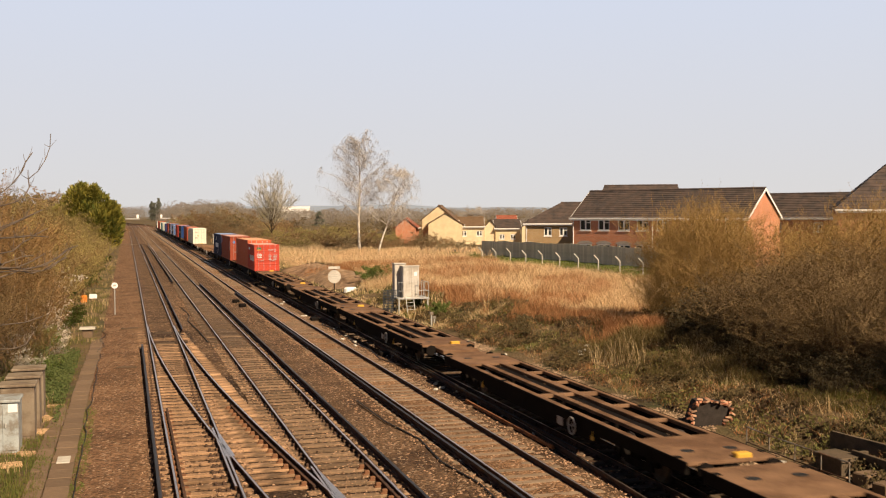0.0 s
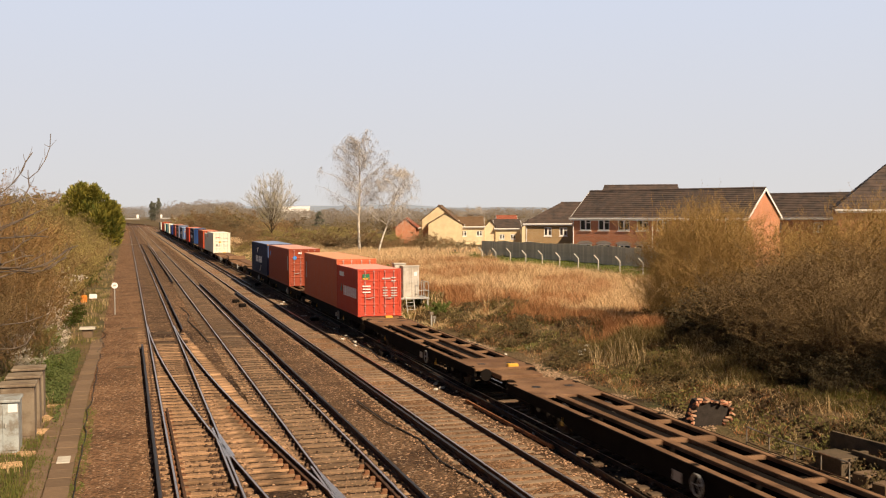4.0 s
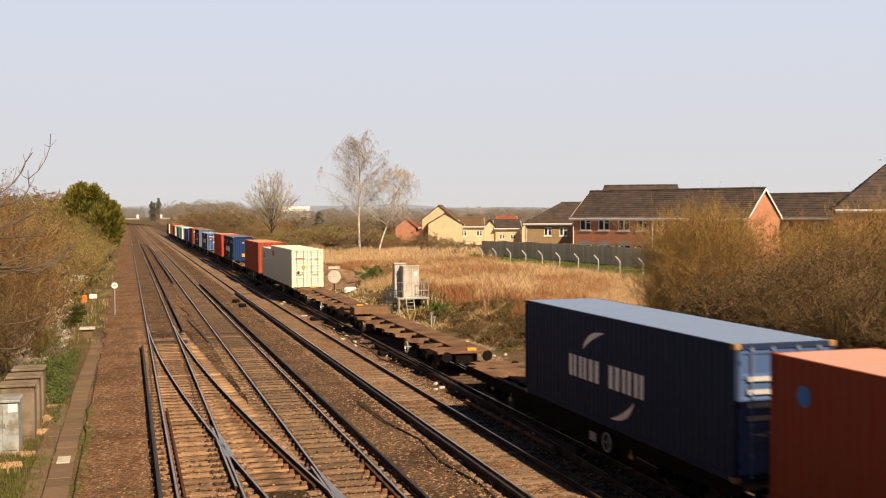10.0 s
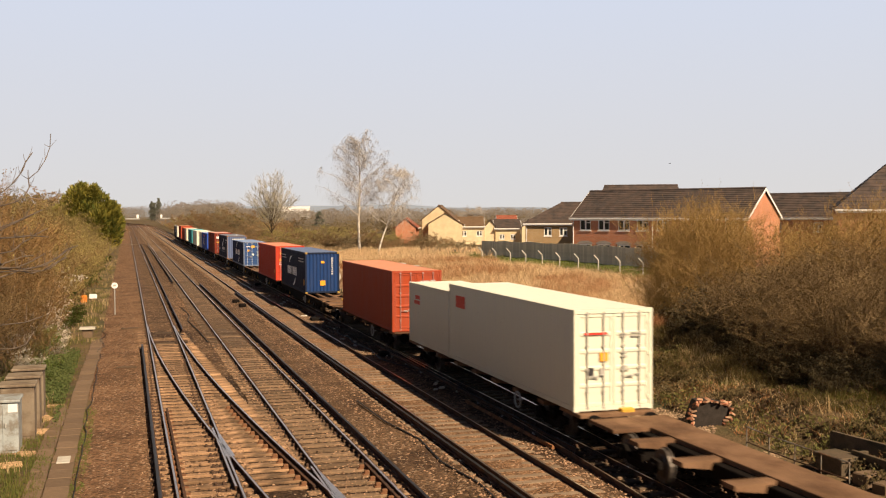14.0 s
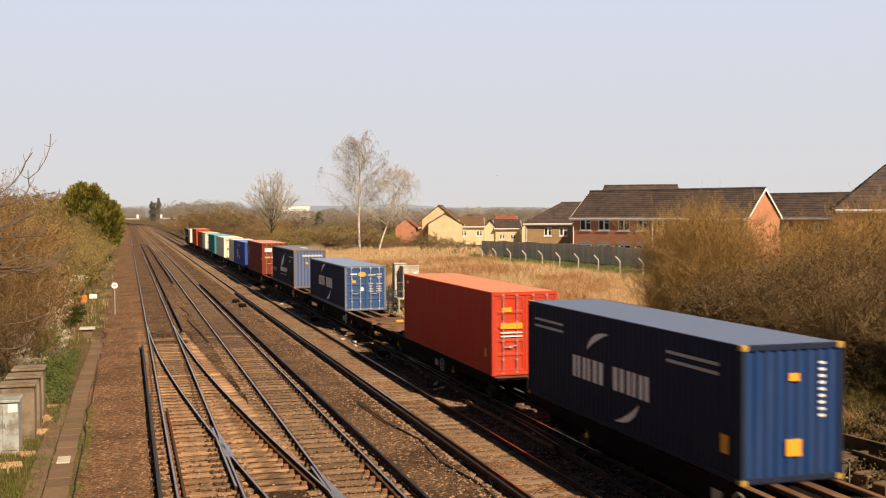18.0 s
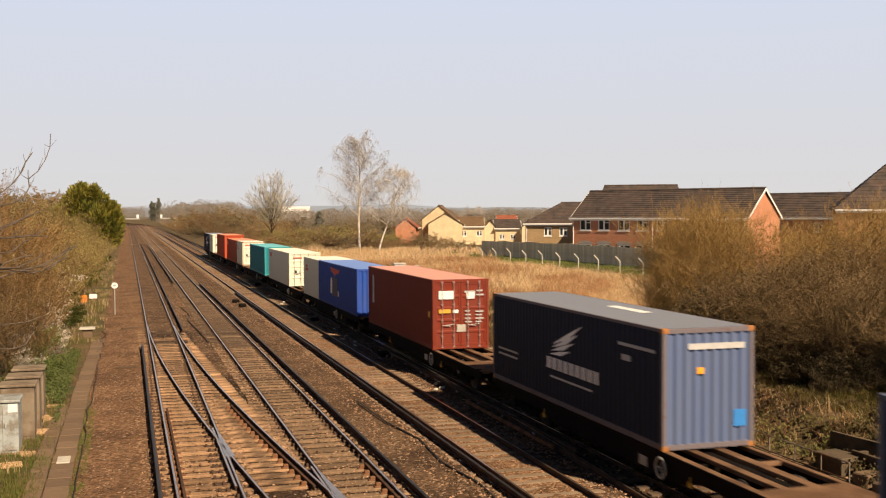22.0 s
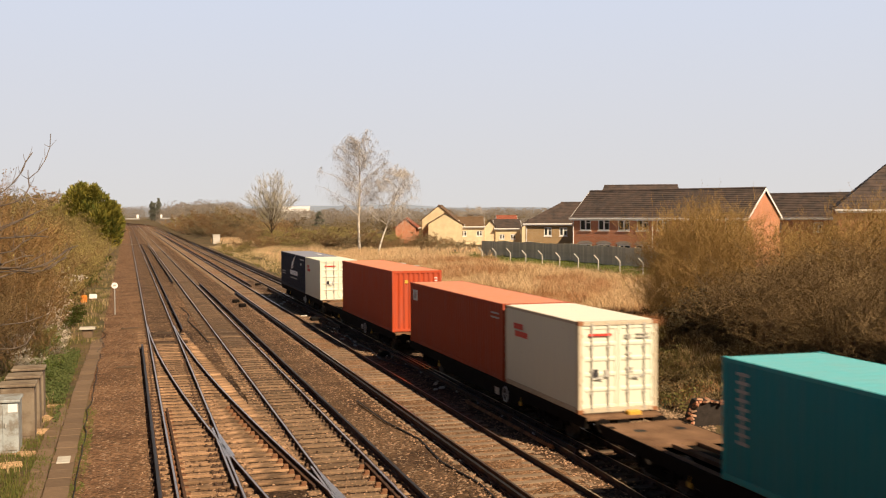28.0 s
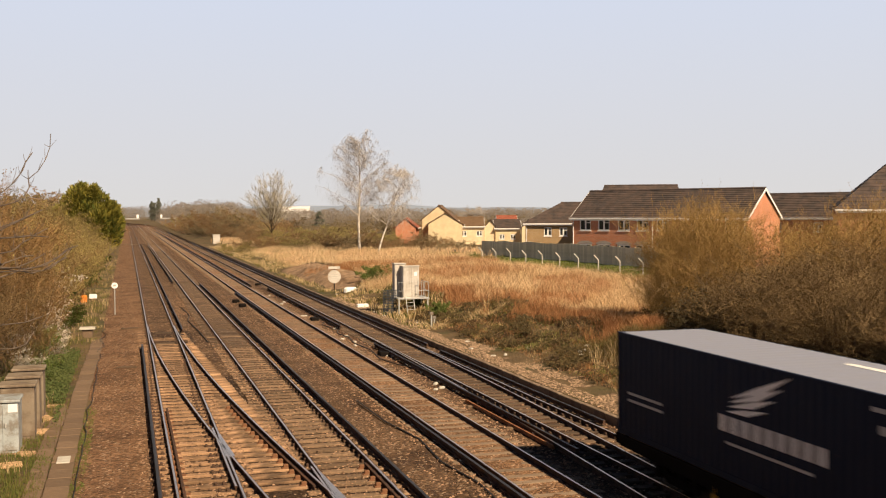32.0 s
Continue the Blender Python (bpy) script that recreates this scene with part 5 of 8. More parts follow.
def roof_slope(roof, tile, x0, x1, y0, y1, z0, z1, hip0=0.0, hip1=0.0, courses=14):
    """Overlapping tile courses from the eave (y0, z0) to the ridge (y1, z1)."""
    for i in range(courses):
        a, b = i / courses, (i + 1) / courses
        ya, yb = y0 + (y1 - y0) * a, y0 + (y1 - y0) * b
        za, zb = z0 + (z1 - z0) * a, z0 + (z1 - z0) * b
        la, ra, lb, rb = x0 + hip0 * a, x1 - hip1 * a, x0 + hip0 * b, x1 - hip1 * b
        v = [(la, ya, za + .055), (ra, ya, za + .055), (rb, yb, zb + .008), (lb, yb, zb + .008), (la, ya, za - .05), (ra, ya, za - .05), (rb, yb, zb - .05), (lb, yb, zb - .05)]
        f = [(0, 1, 2, 3), (7, 6, 5, 4), (0, 4, 5, 1), (1, 5, 6, 2), (2, 6, 7, 3), (3, 7, 4, 0)]
        if y1 < y0:
            f = [tuple(reversed(q)) for q in f]
        part("tile_course", Shape().add(v, f), tile, roof)


def house(label, m, L, W, eave, rise, brick, tile, front=(), right=(), left=(), hips=(0, 0), name="house", pipes=(), courses=14, over=.35, verge=True):
    """Local: facade along +x at y = 0 looking to -y, ground at z = 0."""
    h = thing(name, label, "house", m, group="houses beyond the field")
    T = .3
    walls = (("front", Matrix.Identity(4), L, front), ("back", Matrix.Translation((L, W, 0)) @ Matrix.Rotation(math.pi, 4, "Z"), L, ()),
             ("left", Matrix.Translation((0, W - T, 0)) @ Matrix.Rotation(-math.pi / 2, 4, "Z"), W - 2 * T, left), ("right", Matrix.Translation((L, T, 0)) @ Matrix.Rotation(math.pi / 2, 4, "Z"), W - 2 * T, right))
    for side, wm, run, openings in walls:
        sh = Shape()
        wall_panel(sh, run, eave, T, openings)
        if side in ("left", "right") and not hips[0 if side == "left" else 1]:
            e = W / 2 - T
            sh.add([(-T + .02, 0, eave), (run + T - .02, 0, eave), (run / 2, 0, eave + rise * .985), (-T + .02, T, eave), (run + T - .02, T, eave), (run / 2, T, eave + rise * .985)],
                   [(0, 1, 2), (5, 4, 3), (0, 3, 4, 1), (1, 4, 5, 2), (2, 5, 3, 0)])
        wall = part("wall", sh, brick, h, m=wm)
        for o in openings:
            window_part(wall, Matrix.Identity(4), *o)
    part("interior_floor", Shape().box(T, L - T, T, W - T, .0, .1), M_CONCRETE, h)
    part("attic_floor", Shape().box(T, L - T, T, W - T, eave - .1, eave), M_CONCRETE, h)
    drop = over * rise / (W / 2)
    h0, h1 = hips
    e0, e1 = (over if h0 else .2), (over if h1 else .2)
    roof = part("roof", Shape().rod((-e0 + h0, W / 2, eave + rise + .12), (L + e1 - h1, W / 2, eave + rise + .12), .13, n=8), tile, h, "weathered tiled roof")
    roof_slope(roof, tile, -e0, L + e1, -over, W / 2, eave - drop + .12, eave + rise + .12, h0, h1, courses)
    roof_slope(roof, tile, -e0, L + e1, W + over, W / 2, eave - drop + .12, eave + rise + .12, h0, h1, courses)
    if h0 or h1:
        for hip, sgn, x_e, x_r in ((h0, 1, -e0, -e0 + h0), (h1, -1, L + e1, L + e1 - h1)):
            if hip:
                for i in range(courses):
                    a, b = i / courses, (i + 1) / courses
                    xa, xb = x_e + (x_r - x_e) * a, x_e + (x_r - x_e) * b
                    za, zb = eave - drop + .12 + (rise + drop) * a, eave - drop + .12 + (rise + drop) * b
                    ya0, ya1 = -over + (W / 2 + over) * a, W + over - (W / 2 + over) * a
                    yb0, yb1 = -over + (W / 2 + over) * b, W + over - (W / 2 + over) * b
                    hp = Shape().add([(xa, ya0, za + .045), (xa, ya1, za + .045), (xb, yb1, zb + .008), (xb, yb0, zb + .008), (xa, ya0, za - .03), (xa, ya1, za - .03)],
                                     [(0, 1, 2, 3), (4, 5, 1, 0)])
                    part("tile_course", hp, tile, roof)
    part("gutter", Shape().bevel_box(-.3, L + .3, -over - .10, -over + .01, eave - drop - .02, eave - drop + .12, .02), M_UPVC, h, "white gutter and fascia")
    part("fascia", Shape().box(-.2, L + .2, -over + .012, -over + .04, eave - drop - .16, eave - drop + .05), M_UPVC, h)
    for x in pipes:
        part("downpipe", Shape().rod((x, -.06, 0), (x, -.06, eave - .12), .045, n=8).rod((x, -.06, eave - .12), (x, -over, eave - drop), .045, n=8), M_UPVC, h, "white downpipe")
    for k, x in ((0, -.22), (1, L + .18)):
        if not hips[k] and verge:
            bg = Shape()
            for y_a, y_b in ((-over, W / 2), (W + over, W / 2)):
                z_a, z_b = eave - drop + .1, eave + rise + .1
                bg.add([(x, y_a, z_a - .22), (x, y_b, z_b - .22), (x, y_b, z_b + .06), (x, y_a, z_a + .06), (x + .04, y_a, z_a - .22), (x + .04, y_b, z_b - .22), (x + .04, y_b, z_b + .06), (x + .04, y_a, z_a + .06)],
                       [(0, 1, 2, 3), (7, 6, 5, 4), (0, 4, 5, 1), (1, 5, 6, 2), (2, 6, 7, 3), (3, 7, 4, 0)])
            part("bargeboard", bg, M_UPVC, h, "white bargeboard")
    return h


def facing(x, y, z, azimuth):
    """Local +x points along that compass-like angle (0 = down the line, 90 = to the right)."""
    return pose(x, y, z, 0, 0, 90 - azimuth)


def win_row(xs, z, w=1.15, hgt=1.15):
    return [(x - w / 2, x + w / 2, z, z + hgt) for x in xs]


# terrace with the lit gable: facade runs from its far left end towards the nearer corner
_c = (56.5, 90.0)
_dx, _dy = math.sin(radians(147)), math.cos(radians(147))
L1 = 19.8
TERRACE_WINDOWS = (1.62, 3.9, 6.3, 8.5, 10.8, 14.6, 18.2)
terrace = house("red-brick two-storey terrace with brown tiled roof and white windows", facing(_c[0] - L1 * _dx, _c[1] - L1 * _dy, 1.0, 147), L1, 7.5, 5.05, 2.75, M_BRICK, M_TILE, over=.16,
      front=win_row(TERRACE_WINDOWS, 3.72, 1.38, 1.22) + win_row(TERRACE_WINDOWS, .95, 1.6, 1.35), pipes=(.15, 9.7, 19.6))
for c in TERRACE_WINDOWS:
    arch = Shape()
    ring = [(c + .95 * math.cos(math.pi * k / 8), 2.31 + .34 * math.sin(math.pi * k / 8)) for k in range(9)]
    arch.add([(x, y, z) for y in (-.03, -.003) for x, z in ring], [tuple(range(9)), tuple(reversed(range(9, 18)))] + [(k, k + 9, (k + 1) % 9 + 9, (k + 1) % 9) for k in range(9)])
    part("window_arch", arch, M_BRICK_GREY, terrace, "grey brick arch over a ground-floor window")
house("brown roofed terrace standing behind the red-brick terrace", facing(54.2, 119.5, 1.0, 118), 10.6, 9.0, 5.6, 3.2, M_BRICK, M_TILE, front=win_row((3, 8, 12), 3.3), hips=(1.2, 1.2))
house("long dark-roofed brick terrace behind the bushes", facing(70.0, 112.0, 1.0, 150), 26.0, 9.0, 5.0, 2.6, M_BRICK, M_TILE, front=win_row((4, 9, 14, 20), 3.3))
house("near dark-tiled brick house with white bargeboard", facing(53.6, 72.4, 1.1, 124), 16.0, 10.0, 5.9, 4.9, M_BRICK, M_TILE, front=win_row((3, 8, 12), 3.3), hips=(6.0, 0), courses=18)
house("buff-brick house with dark hipped roof", facing(49.6, 131.0, 0.6, 118), 17.0, 9.0, 4.7, 2.5, M_BRICK_BUFF, M_TILE, front=win_row((2.9, 4.9, 7.7), 3.0, 1.0, 1.1) + win_row((2.9, 4.9, 7.7), .5), hips=(4.5, 3.0), pipes=(.15,))
def gable_house(label, x, y, z, azimuth, W, depth, eave, rise, brick, tile, wins=()):
    """A house that turns its gable to the viewer: the gable wall runs along the azimuth from (x, y)."""
    m = facing(x, y, z, azimuth) @ Matrix.Translation((W, 0, 0)) @ Matrix.Rotation(math.pi / 2, 4, "Z")
    return house(label, m, depth, W, eave, rise, brick, tile, left=wins, verge=False)


gable_house("sunlit yellow-brick house, gable towards the railway", 50.17, 184.0, 0.4, 110, 5.9, 11, 5.07, 2.4, M_BRICK_YELLOW, M_TILE_BROWN)
gable_house("smaller sunlit yellow-brick house, gable towards the railway", 49.22, 176.5, 0.4, 106, 5.8, 7, 4.35, 1.75, M_BRICK_YELLOW, M_TILE_BROWN)
gable_house("small red-brick house with a white bargeboard", 44.35, 180.0, 0.4, 110, 3.5, 6, 3.87, 1.35, M_BRICK, M_TILE_RED)
house("cream-rendered house with brown roof beyond the field", facing(57.2, 187, .4, 105), 5.2, 7, 3.8, 1.5, M_BRICK_CREAM, M_TILE_BROWN, front=win_row((1.6, 4.4), 2.0, 1.0, 1.0), name="house")
gable_house("pale cream house, gable towards the railway", 62.77, 187, .2, 110, 2.2, 6, 3.74, 1.25, M_BRICK_CREAM, M_TILE)
house("buff house with grey roof beyond the field", facing(64.6, 186.0, .2, 105), 4.6, 7, 3.6, 1.4, M_BRICK_YELLOW, M_TILE, front=win_row((1.2, 3.2), 1.6, .9, .9))
gable_house("pale cream house beside the buff house", 68.6, 183, .2, 110, 2.4, 6, 3.74, 1.25, M_BRICK_CREAM, M_TILE)
house("distant house with red tiled roof", facing(99.6, 285, .4, 105), 5.5, 7, 3.6, 1.7, M_BRICK_CREAM, M_TILE_RED, front=win_row((2, 6), 2.6))


# ---------- boundary fences ----------
def build_timber_fence():
    f = thing("timber_fence", "tall weathered grey-green timber boundary fence", "fence", kind="structure")
    p, q = Vector((47.3, 88.5, 0)), Vector((42.6, 128.0, 0))
    n = 132
    d = (q - p) / n
    board = Shape().bevel_box(-.01, .01, -d.length * .49, d.length * .49, 0, 1.95, .004).mesh("board", M_FENCE)
    ang = math.atan2(-d.x, d.y)
    rnd = random.Random(5)
    for i in range(n):
        c = p + d * (i + .5)
        part("board", board, None, f, m=Matrix.Translation((c.x + rnd.uniform(-.01, .01), c.y, terrain(c.x, c.y) - .05 + rnd.uniform(-.02, .02))) @ Matrix.Rotation(ang, 4, "Z"))
    post = Shape().bevel_box(-.06, .06, -.06, .06, 0, 2.0, .01).mesh("post", M_FENCE)
    for i in range(0, n + 1, 9):
        c = p + d * i
        part("post", post, None, f, m=Matrix.Translation((c.x + .09, c.y, terrain(c.x, c.y) - .05)))


def build_post_fence():
    f = thing("chain_link_fence", "row of pale cranked concrete fence posts along the field", "fence", kind="structure")
    post = Shape().bevel_box(-.045, .045, -.045, .045, 0, 1.45, .01)
    post.add([(-.05, -.05, 1.44), (.05, -.05, 1.44), (.05, .05, 1.44), (-.05, .05, 1.44), (-.50, -.04, 1.86), (-.42, -.04, 1.92), (-.42, .04, 1.92), (-.50, .04, 1.86)],
             [(0, 1, 5, 4), (1, 2, 6, 5), (2, 3, 7, 6), (3, 0, 4, 7), (4, 5, 6, 7)])
    me = post.mesh("post", M_POST)
    p, q = Vector((41.62, 86.55, 0)), Vector((38.81, 116.44, 0))
    n = 8
    tops = []
    for i in range(-3, n + 1):
        c = p + (q - p) * (i / n)
        z = terrain(c.x, c.y) - .48
        part("post", me, None, f, m=Matrix.Translation((c.x, c.y, z)) @ Matrix.Rotation(radians(8), 4, "Z"))
        tops.append((c.x, c.y, z))
    for hgt in (.5, .95, 1.4):
        part("wire", Shape().tube([(x, y, z + hgt) for x, y, z in tops], .008, n=4), M_GALV, f)


build_timber_fence()
build_post_fence()


# ---------- plants ----------
def stick(sh, p, q, r0, r1):
    """A three-sided tapered stem piece."""
    d = (q[0] - p[0], q[1] - p[1], q[2] - p[2])
    ln = math.sqrt(d[0] ** 2 + d[1] ** 2 + d[2] ** 2) or 1e-6
    d = (d[0] / ln, d[1] / ln, d[2] / ln)
    if abs(d[2]) < .9:
        a = (d[1], -d[0], 0.0)
    else:
        a = (0.0, d[2], -d[1])
    la = math.sqrt(a[0] ** 2 + a[1] ** 2 + a[2] ** 2)
    a = (a[0] / la, a[1] / la, a[2] / la)
    b = (d[1] * a[2] - d[2] * a[1], d[2] * a[0] - d[0] * a[2], d[0] * a[1] - d[1] * a[0])
    k = len(sh.v)
    for c, r in ((p, r0), (q, r1)):
        for u, w in ((1, 0), (-.5, .866), (-.5, -.866)):
            sh.v.append((c[0] + r * (u * a[0] + w * b[0]), c[1] + r * (u * a[1] + w * b[1]), c[2] + r * (u * a[2] + w * b[2])))
    sh.f += [(k, k + 1, k + 4, k + 3), (k + 1, k + 2, k + 5, k + 4), (k + 2, k, k + 3, k + 5)]


def limb(sh, p, direction, length, r, segs, rnd, bend=.25, rise=.1, taper=.35):
    """A wandering limb. Returns its points and radii."""
    d = Vector(direction).normalized()
    pts, p = [(tuple(p), r)], Vector(p)
    for i in range(segs):
        d = (d + Vector((rnd.uniform(-bend, bend), rnd.uniform(-bend, bend), rnd.uniform(-bend, bend) * .6 + rise))).normalized()
        q = p + d * (length / segs)
        r1 = r * (1 - (1 - taper) * (i + 1) / segs)
        stick(sh, p, q, pts[-1][1], r1)
        pts.append((tuple(q), r1))
        p = q
    return pts, d


def leaf(sh, p, size, rnd):
    a = Vector((rnd.uniform(-1, 1), rnd.uniform(-1, 1), rnd.uniform(-1, 1))).normalized()
    b = a.orthogonal().normalized() * size * .5
    a = a * size
    p = Vector(p)
    k = len(sh.v)
    sh.v += [tuple(p - a * .5), tuple(p + b), tuple(p + a * .5), tuple(p - b)]
    sh.f.append((k, k + 1, k + 2, k + 3))


def shrub_kind(seed, height, spread, stems, side, fine, twig_m, bud_m, buds=1500, bud_size=.05, upright=.8, thick=1.0):
    """Meshes of a twiggy shrub: stems, twigs, buds."""
    rnd = random.Random(seed)
    st, tw, bd = Shape(), Shape(), Shape()
    tips = []
    for _ in range(stems):
        a = rnd.uniform(0, 6.283)
        lean = rnd.random() ** .7
        base = (rnd.gauss(0, spread * .16), rnd.gauss(0, spread * .16), -.1)
        d = (math.cos(a) * lean * spread / height * 1.5, math.sin(a) * lean * spread / height * 1.5, upright)
        pts, _d = limb(st, base, d, height * rnd.uniform(.55, 1.0) * (1 - .28 * lean), .017 * thick, 6, rnd, .14, .05, .2)
        for _k in range(side):
            i = 1 + int(5.99 * rnd.random() ** .65)
            p, r = pts[i]
            o = Vector((rnd.uniform(-1, 1), rnd.uniform(-1, 1), rnd.uniform(.1, 1.2)))
            tp, td = limb(tw, p, o, height * rnd.uniform(.10, .26), .0085 * thick, 3, rnd, .3, .08, .5)
            for _j in range(fine):
                q, _r = tp[rnd.randint(1, 3)]
                o2 = td + Vector((rnd.uniform(-.9, .9), rnd.uniform(-.9, .9), rnd.uniform(-.3, .9)))
                fp, _fd = limb(tw, q, o2, height * rnd.uniform(.05, .12), .0055 * thick, 2, rnd, .3, .05, .6)
                tips.append(fp[-1][0])
                tips.append(fp[1][0])
    for _ in range(buds):
        p = rnd.choice(tips)
        leaf(bd, (p[0] + rnd.gauss(0, .05), p[1] + rnd.gauss(0, .05), p[2] + rnd.gauss(0, .05)), bud_size * rnd.uniform(.6, 1.4), rnd)
    return st.mesh("stems", M_BARK), tw.mesh("twigs", twig_m), bd.mesh("buds", bud_m), height


KIND = {
    "golden": [shrub_kind(s, 6.0, 2.8, 24, 13, 8, M_TWIG_GOLD, M_BUD, 11000, .032, 1.0, .75) for s in (1, 2)],
    "brown": [shrub_kind(s, 4.3, 2.6, 32, 14, 8, M_TWIG, M_BUD_BROWN, 11000, .034, .85, .6) for s in (3, 4)],
    "olive": [shrub_kind(s, 5.0, 3.0, 18, 12, 6, M_TWIG, M_BUD_OLIVE, 9500, .05, .8, .9) for s in (5, 6)],
    "rusty": [shrub_kind(s, 5.5, 2.8, 18, 12, 6, M_TWIG_RUST, M_BUD_RUST, 9500, .05, .9, .9) for s in (7, 8)],
    "thorn": [shrub_kind(9, 2.2, 1.6, 14, 9, 5, M_TWIG, M_BLOSSOM, 2400, .06, .7)],
    "dark": [shrub_kind(s, 1.8, 1.9, 26, 9, 5, M_BRAMBLE, M_HOLLOW_LEAF, 10000, .05, .5) for s in (22, 23)],
    "green": [shrub_kind(20, 1.6, 1.6, 16, 8, 5, M_BRAMBLE, M_LEAF_GREEN, 4200, .075, .6)],
    "bramble": [shrub_kind(s, 1.3, 1.5, 18, 6, 4, M_BRAMBLE, M_BUD_BROWN, 1300, .065, .35) for s in (10, 12)],
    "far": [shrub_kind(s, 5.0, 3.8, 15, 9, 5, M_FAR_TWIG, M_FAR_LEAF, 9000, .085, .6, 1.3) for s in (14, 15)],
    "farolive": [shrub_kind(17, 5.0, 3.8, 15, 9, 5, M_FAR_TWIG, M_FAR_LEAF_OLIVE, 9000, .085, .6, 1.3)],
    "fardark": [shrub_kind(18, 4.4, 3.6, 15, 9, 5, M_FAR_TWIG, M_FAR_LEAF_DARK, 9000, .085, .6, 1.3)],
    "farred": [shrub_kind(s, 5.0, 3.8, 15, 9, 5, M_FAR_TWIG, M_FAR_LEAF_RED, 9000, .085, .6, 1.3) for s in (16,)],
}
SHRUB_LABEL = {"dark": "dense bush with leaves coloured dark for a shaded hollow", "green": "low fresh green bush beside the line", "golden": "tall golden-brown twiggy willow scrub coming into bud", "brown": "dense dark brown leafless thicket bush", "olive": "olive-brown bushy scrub with small buds",
               "rusty": "orange-brown leafless scrub bush", "thorn": "low blackthorn bush with white blossom", "far": "olive-brown scrub bush further down the line", "farred": "red-brown scrub bush further down the line", "farolive": "yellow-green budding scrub bush further down the line", "fardark": "dull dark brown scrub bush further down the line", "bramble": "low tangled bramble clump with dark leaves"}
# breadth and height of each kind at size 1
STATURE = {"golden": (1.0, 1.08), "brown": (1.25, 1.0), "rusty": (1.15, 1.1), "olive": (1.15, 1.1), "thorn": (.8, .8), "bramble": (.5, .5), "green": (1.1, 1.0), "dark": (1.1, 1.0), "far": (1.3, .97), "farred": (1.4, 1.05), "farolive": (1.3, .97), "fardark": (1.4, .9)}
_first = {}


def shrub(kind, x, y, size=1.0, wide=1.0, seed=0):
    rnd = random.Random(int(x * 131 + y * 17 + seed))
    k = rnd.randrange(len(KIND[kind]))
    bx, bz = STATURE[kind]
    m = Matrix.Translation((x, y, terrain(x, y) - .05)) @ Matrix.Rotation(rnd.uniform(0, 6.28), 4, "Z") @ Matrix.Diagonal((size * wide * bx, size * wide * bx, size * bz, 1))
    if (kind, k) in _first:
        fx, fy, fz = _first[kind, k].scale
        return copy_thing(_first[kind, k], m @ Matrix.Diagonal((1 / fx, 1 / fy, 1 / fz, 1)))
    st, tw, bd, _h = KIND[kind][k]
    ob = thing("shrub", SHRUB_LABEL[kind], "shrub", group=kind + " shrubs")
    tagged(part("woody_base", st, None, ob), kind="stuff")
    tagged(part("twig_crown", tw, None, ob), kind="stuff")
    tagged(part("bud_cover", bd, None, ob), kind="stuff")
    ob.matrix_basis = m
    _first[kind, k] = ob
    return ob


# right bank: golden willows, brown thicket before them, more behind
for x, y, s in ((22.9, 40.2, 1.04), (23.4, 41.2, 1.04), (23.7, 40.4, 1.0), (22.8, 38.6, .92), (22.2, 40.0, .8), (21.7, 38.8, .6), (22.6, 39.6, .98), (23.6, 39.8, .9), (22.9, 41.4, .95), (23.6, 41.6, .94), (22.0, 38.4, .86), (23.2, 40.6, 1.0), (21.6, 38.0, .72), (20.9, 38.6, .42), (20.9, 37.4, .42),
                (25.8, 39.4, .38), (22.4, 41.0, .94), (23.0, 38.8, .85)):
    shrub("golden", x * 1.15 + .25, y * 1.15, s * .98, 1.07)
for x, y, s in ((24.3, 45.6, .5), (25.0, 44.8, .58), (24.0, 44.4, .36), (24.8, 46.6, .55)):
    shrub("golden", x, y, s, 1.35, 4)
for x, y, s in ((23.4, 34.0, 1.15), (23.6, 31.8, 1.18), (22.6, 30.2, 1.05), (24.2, 29.2, 1.15), (23.2, 27.6, 1.05), (25.4, 33.6, 1.24), (26.0, 31.0, 1.25), (26.4, 28.4, 1.2), (24.0, 35.6, 1.2), (26.0, 36.4, 1.25), (27.6, 34.2, 1.3),
                (24.6, 26.4, 1.15), (23.4, 25.0, 1.15)):
    shrub("brown", x * 1.05, y * 1.05, s * .87, 1.32)
for x, y, s in ((30.0, 42.5, .92), (32.2, 44.4, 1.02), (32.6, 41.6, 1.05), (33.4, 38.8, 1.08), (30.8, 37.6, .95), (31.0, 34.0, 1.0), (33.8, 35.4, 1.1), (35.6, 43.6, 1.1), (28.6, 45.6, .45), (34.6, 41.0, 1.1), (31.6, 39.8, 1.0), (29.2, 39.4, .8), (35.2, 38.2, 1.12), (33.0, 46.0, 1.0), (27.8, 40.4, .6), (31.0, 45.4, .9)):
    shrub("golden", x, y, s * .9, 1.25)
# unseen taller thicket beside the bridge, added to shade the right bank
for x, y, s in ((25.0, 24.4, 1.6), (27.2, 25.4, 1.7), (24.4, 21.4, 1.5), (26.6, 22.4, 1.8), (25.8, 19.0, 1.7)):
    shrub("brown", x, y, s, .78)
# unseen shrubs on the bank across the line, added to block low sky
for x, y, s in ((-14.4, 36.0, 1.7), (-14.0, 29.0, 1.9), (-12.6, 21.0, 1.8), (-12.4, 13.0, 1.9), (-11.4, 4.0, 2.0), (-17.0, 41.0, 2.0), (-17.0, 32.0, 2.2), (-15.6, 24.0, 2.1), (-14.8, 9.0, 2.2), (-14.0, 0.0, 2.2), (-18.6, 48.0, 2.1), (-14.4, 17.0, 2.0), (-18.4, 37.0, 2.3), (-17.6, 14.0, 2.3)):
    shrub("brown", x, y, s, 1.0)
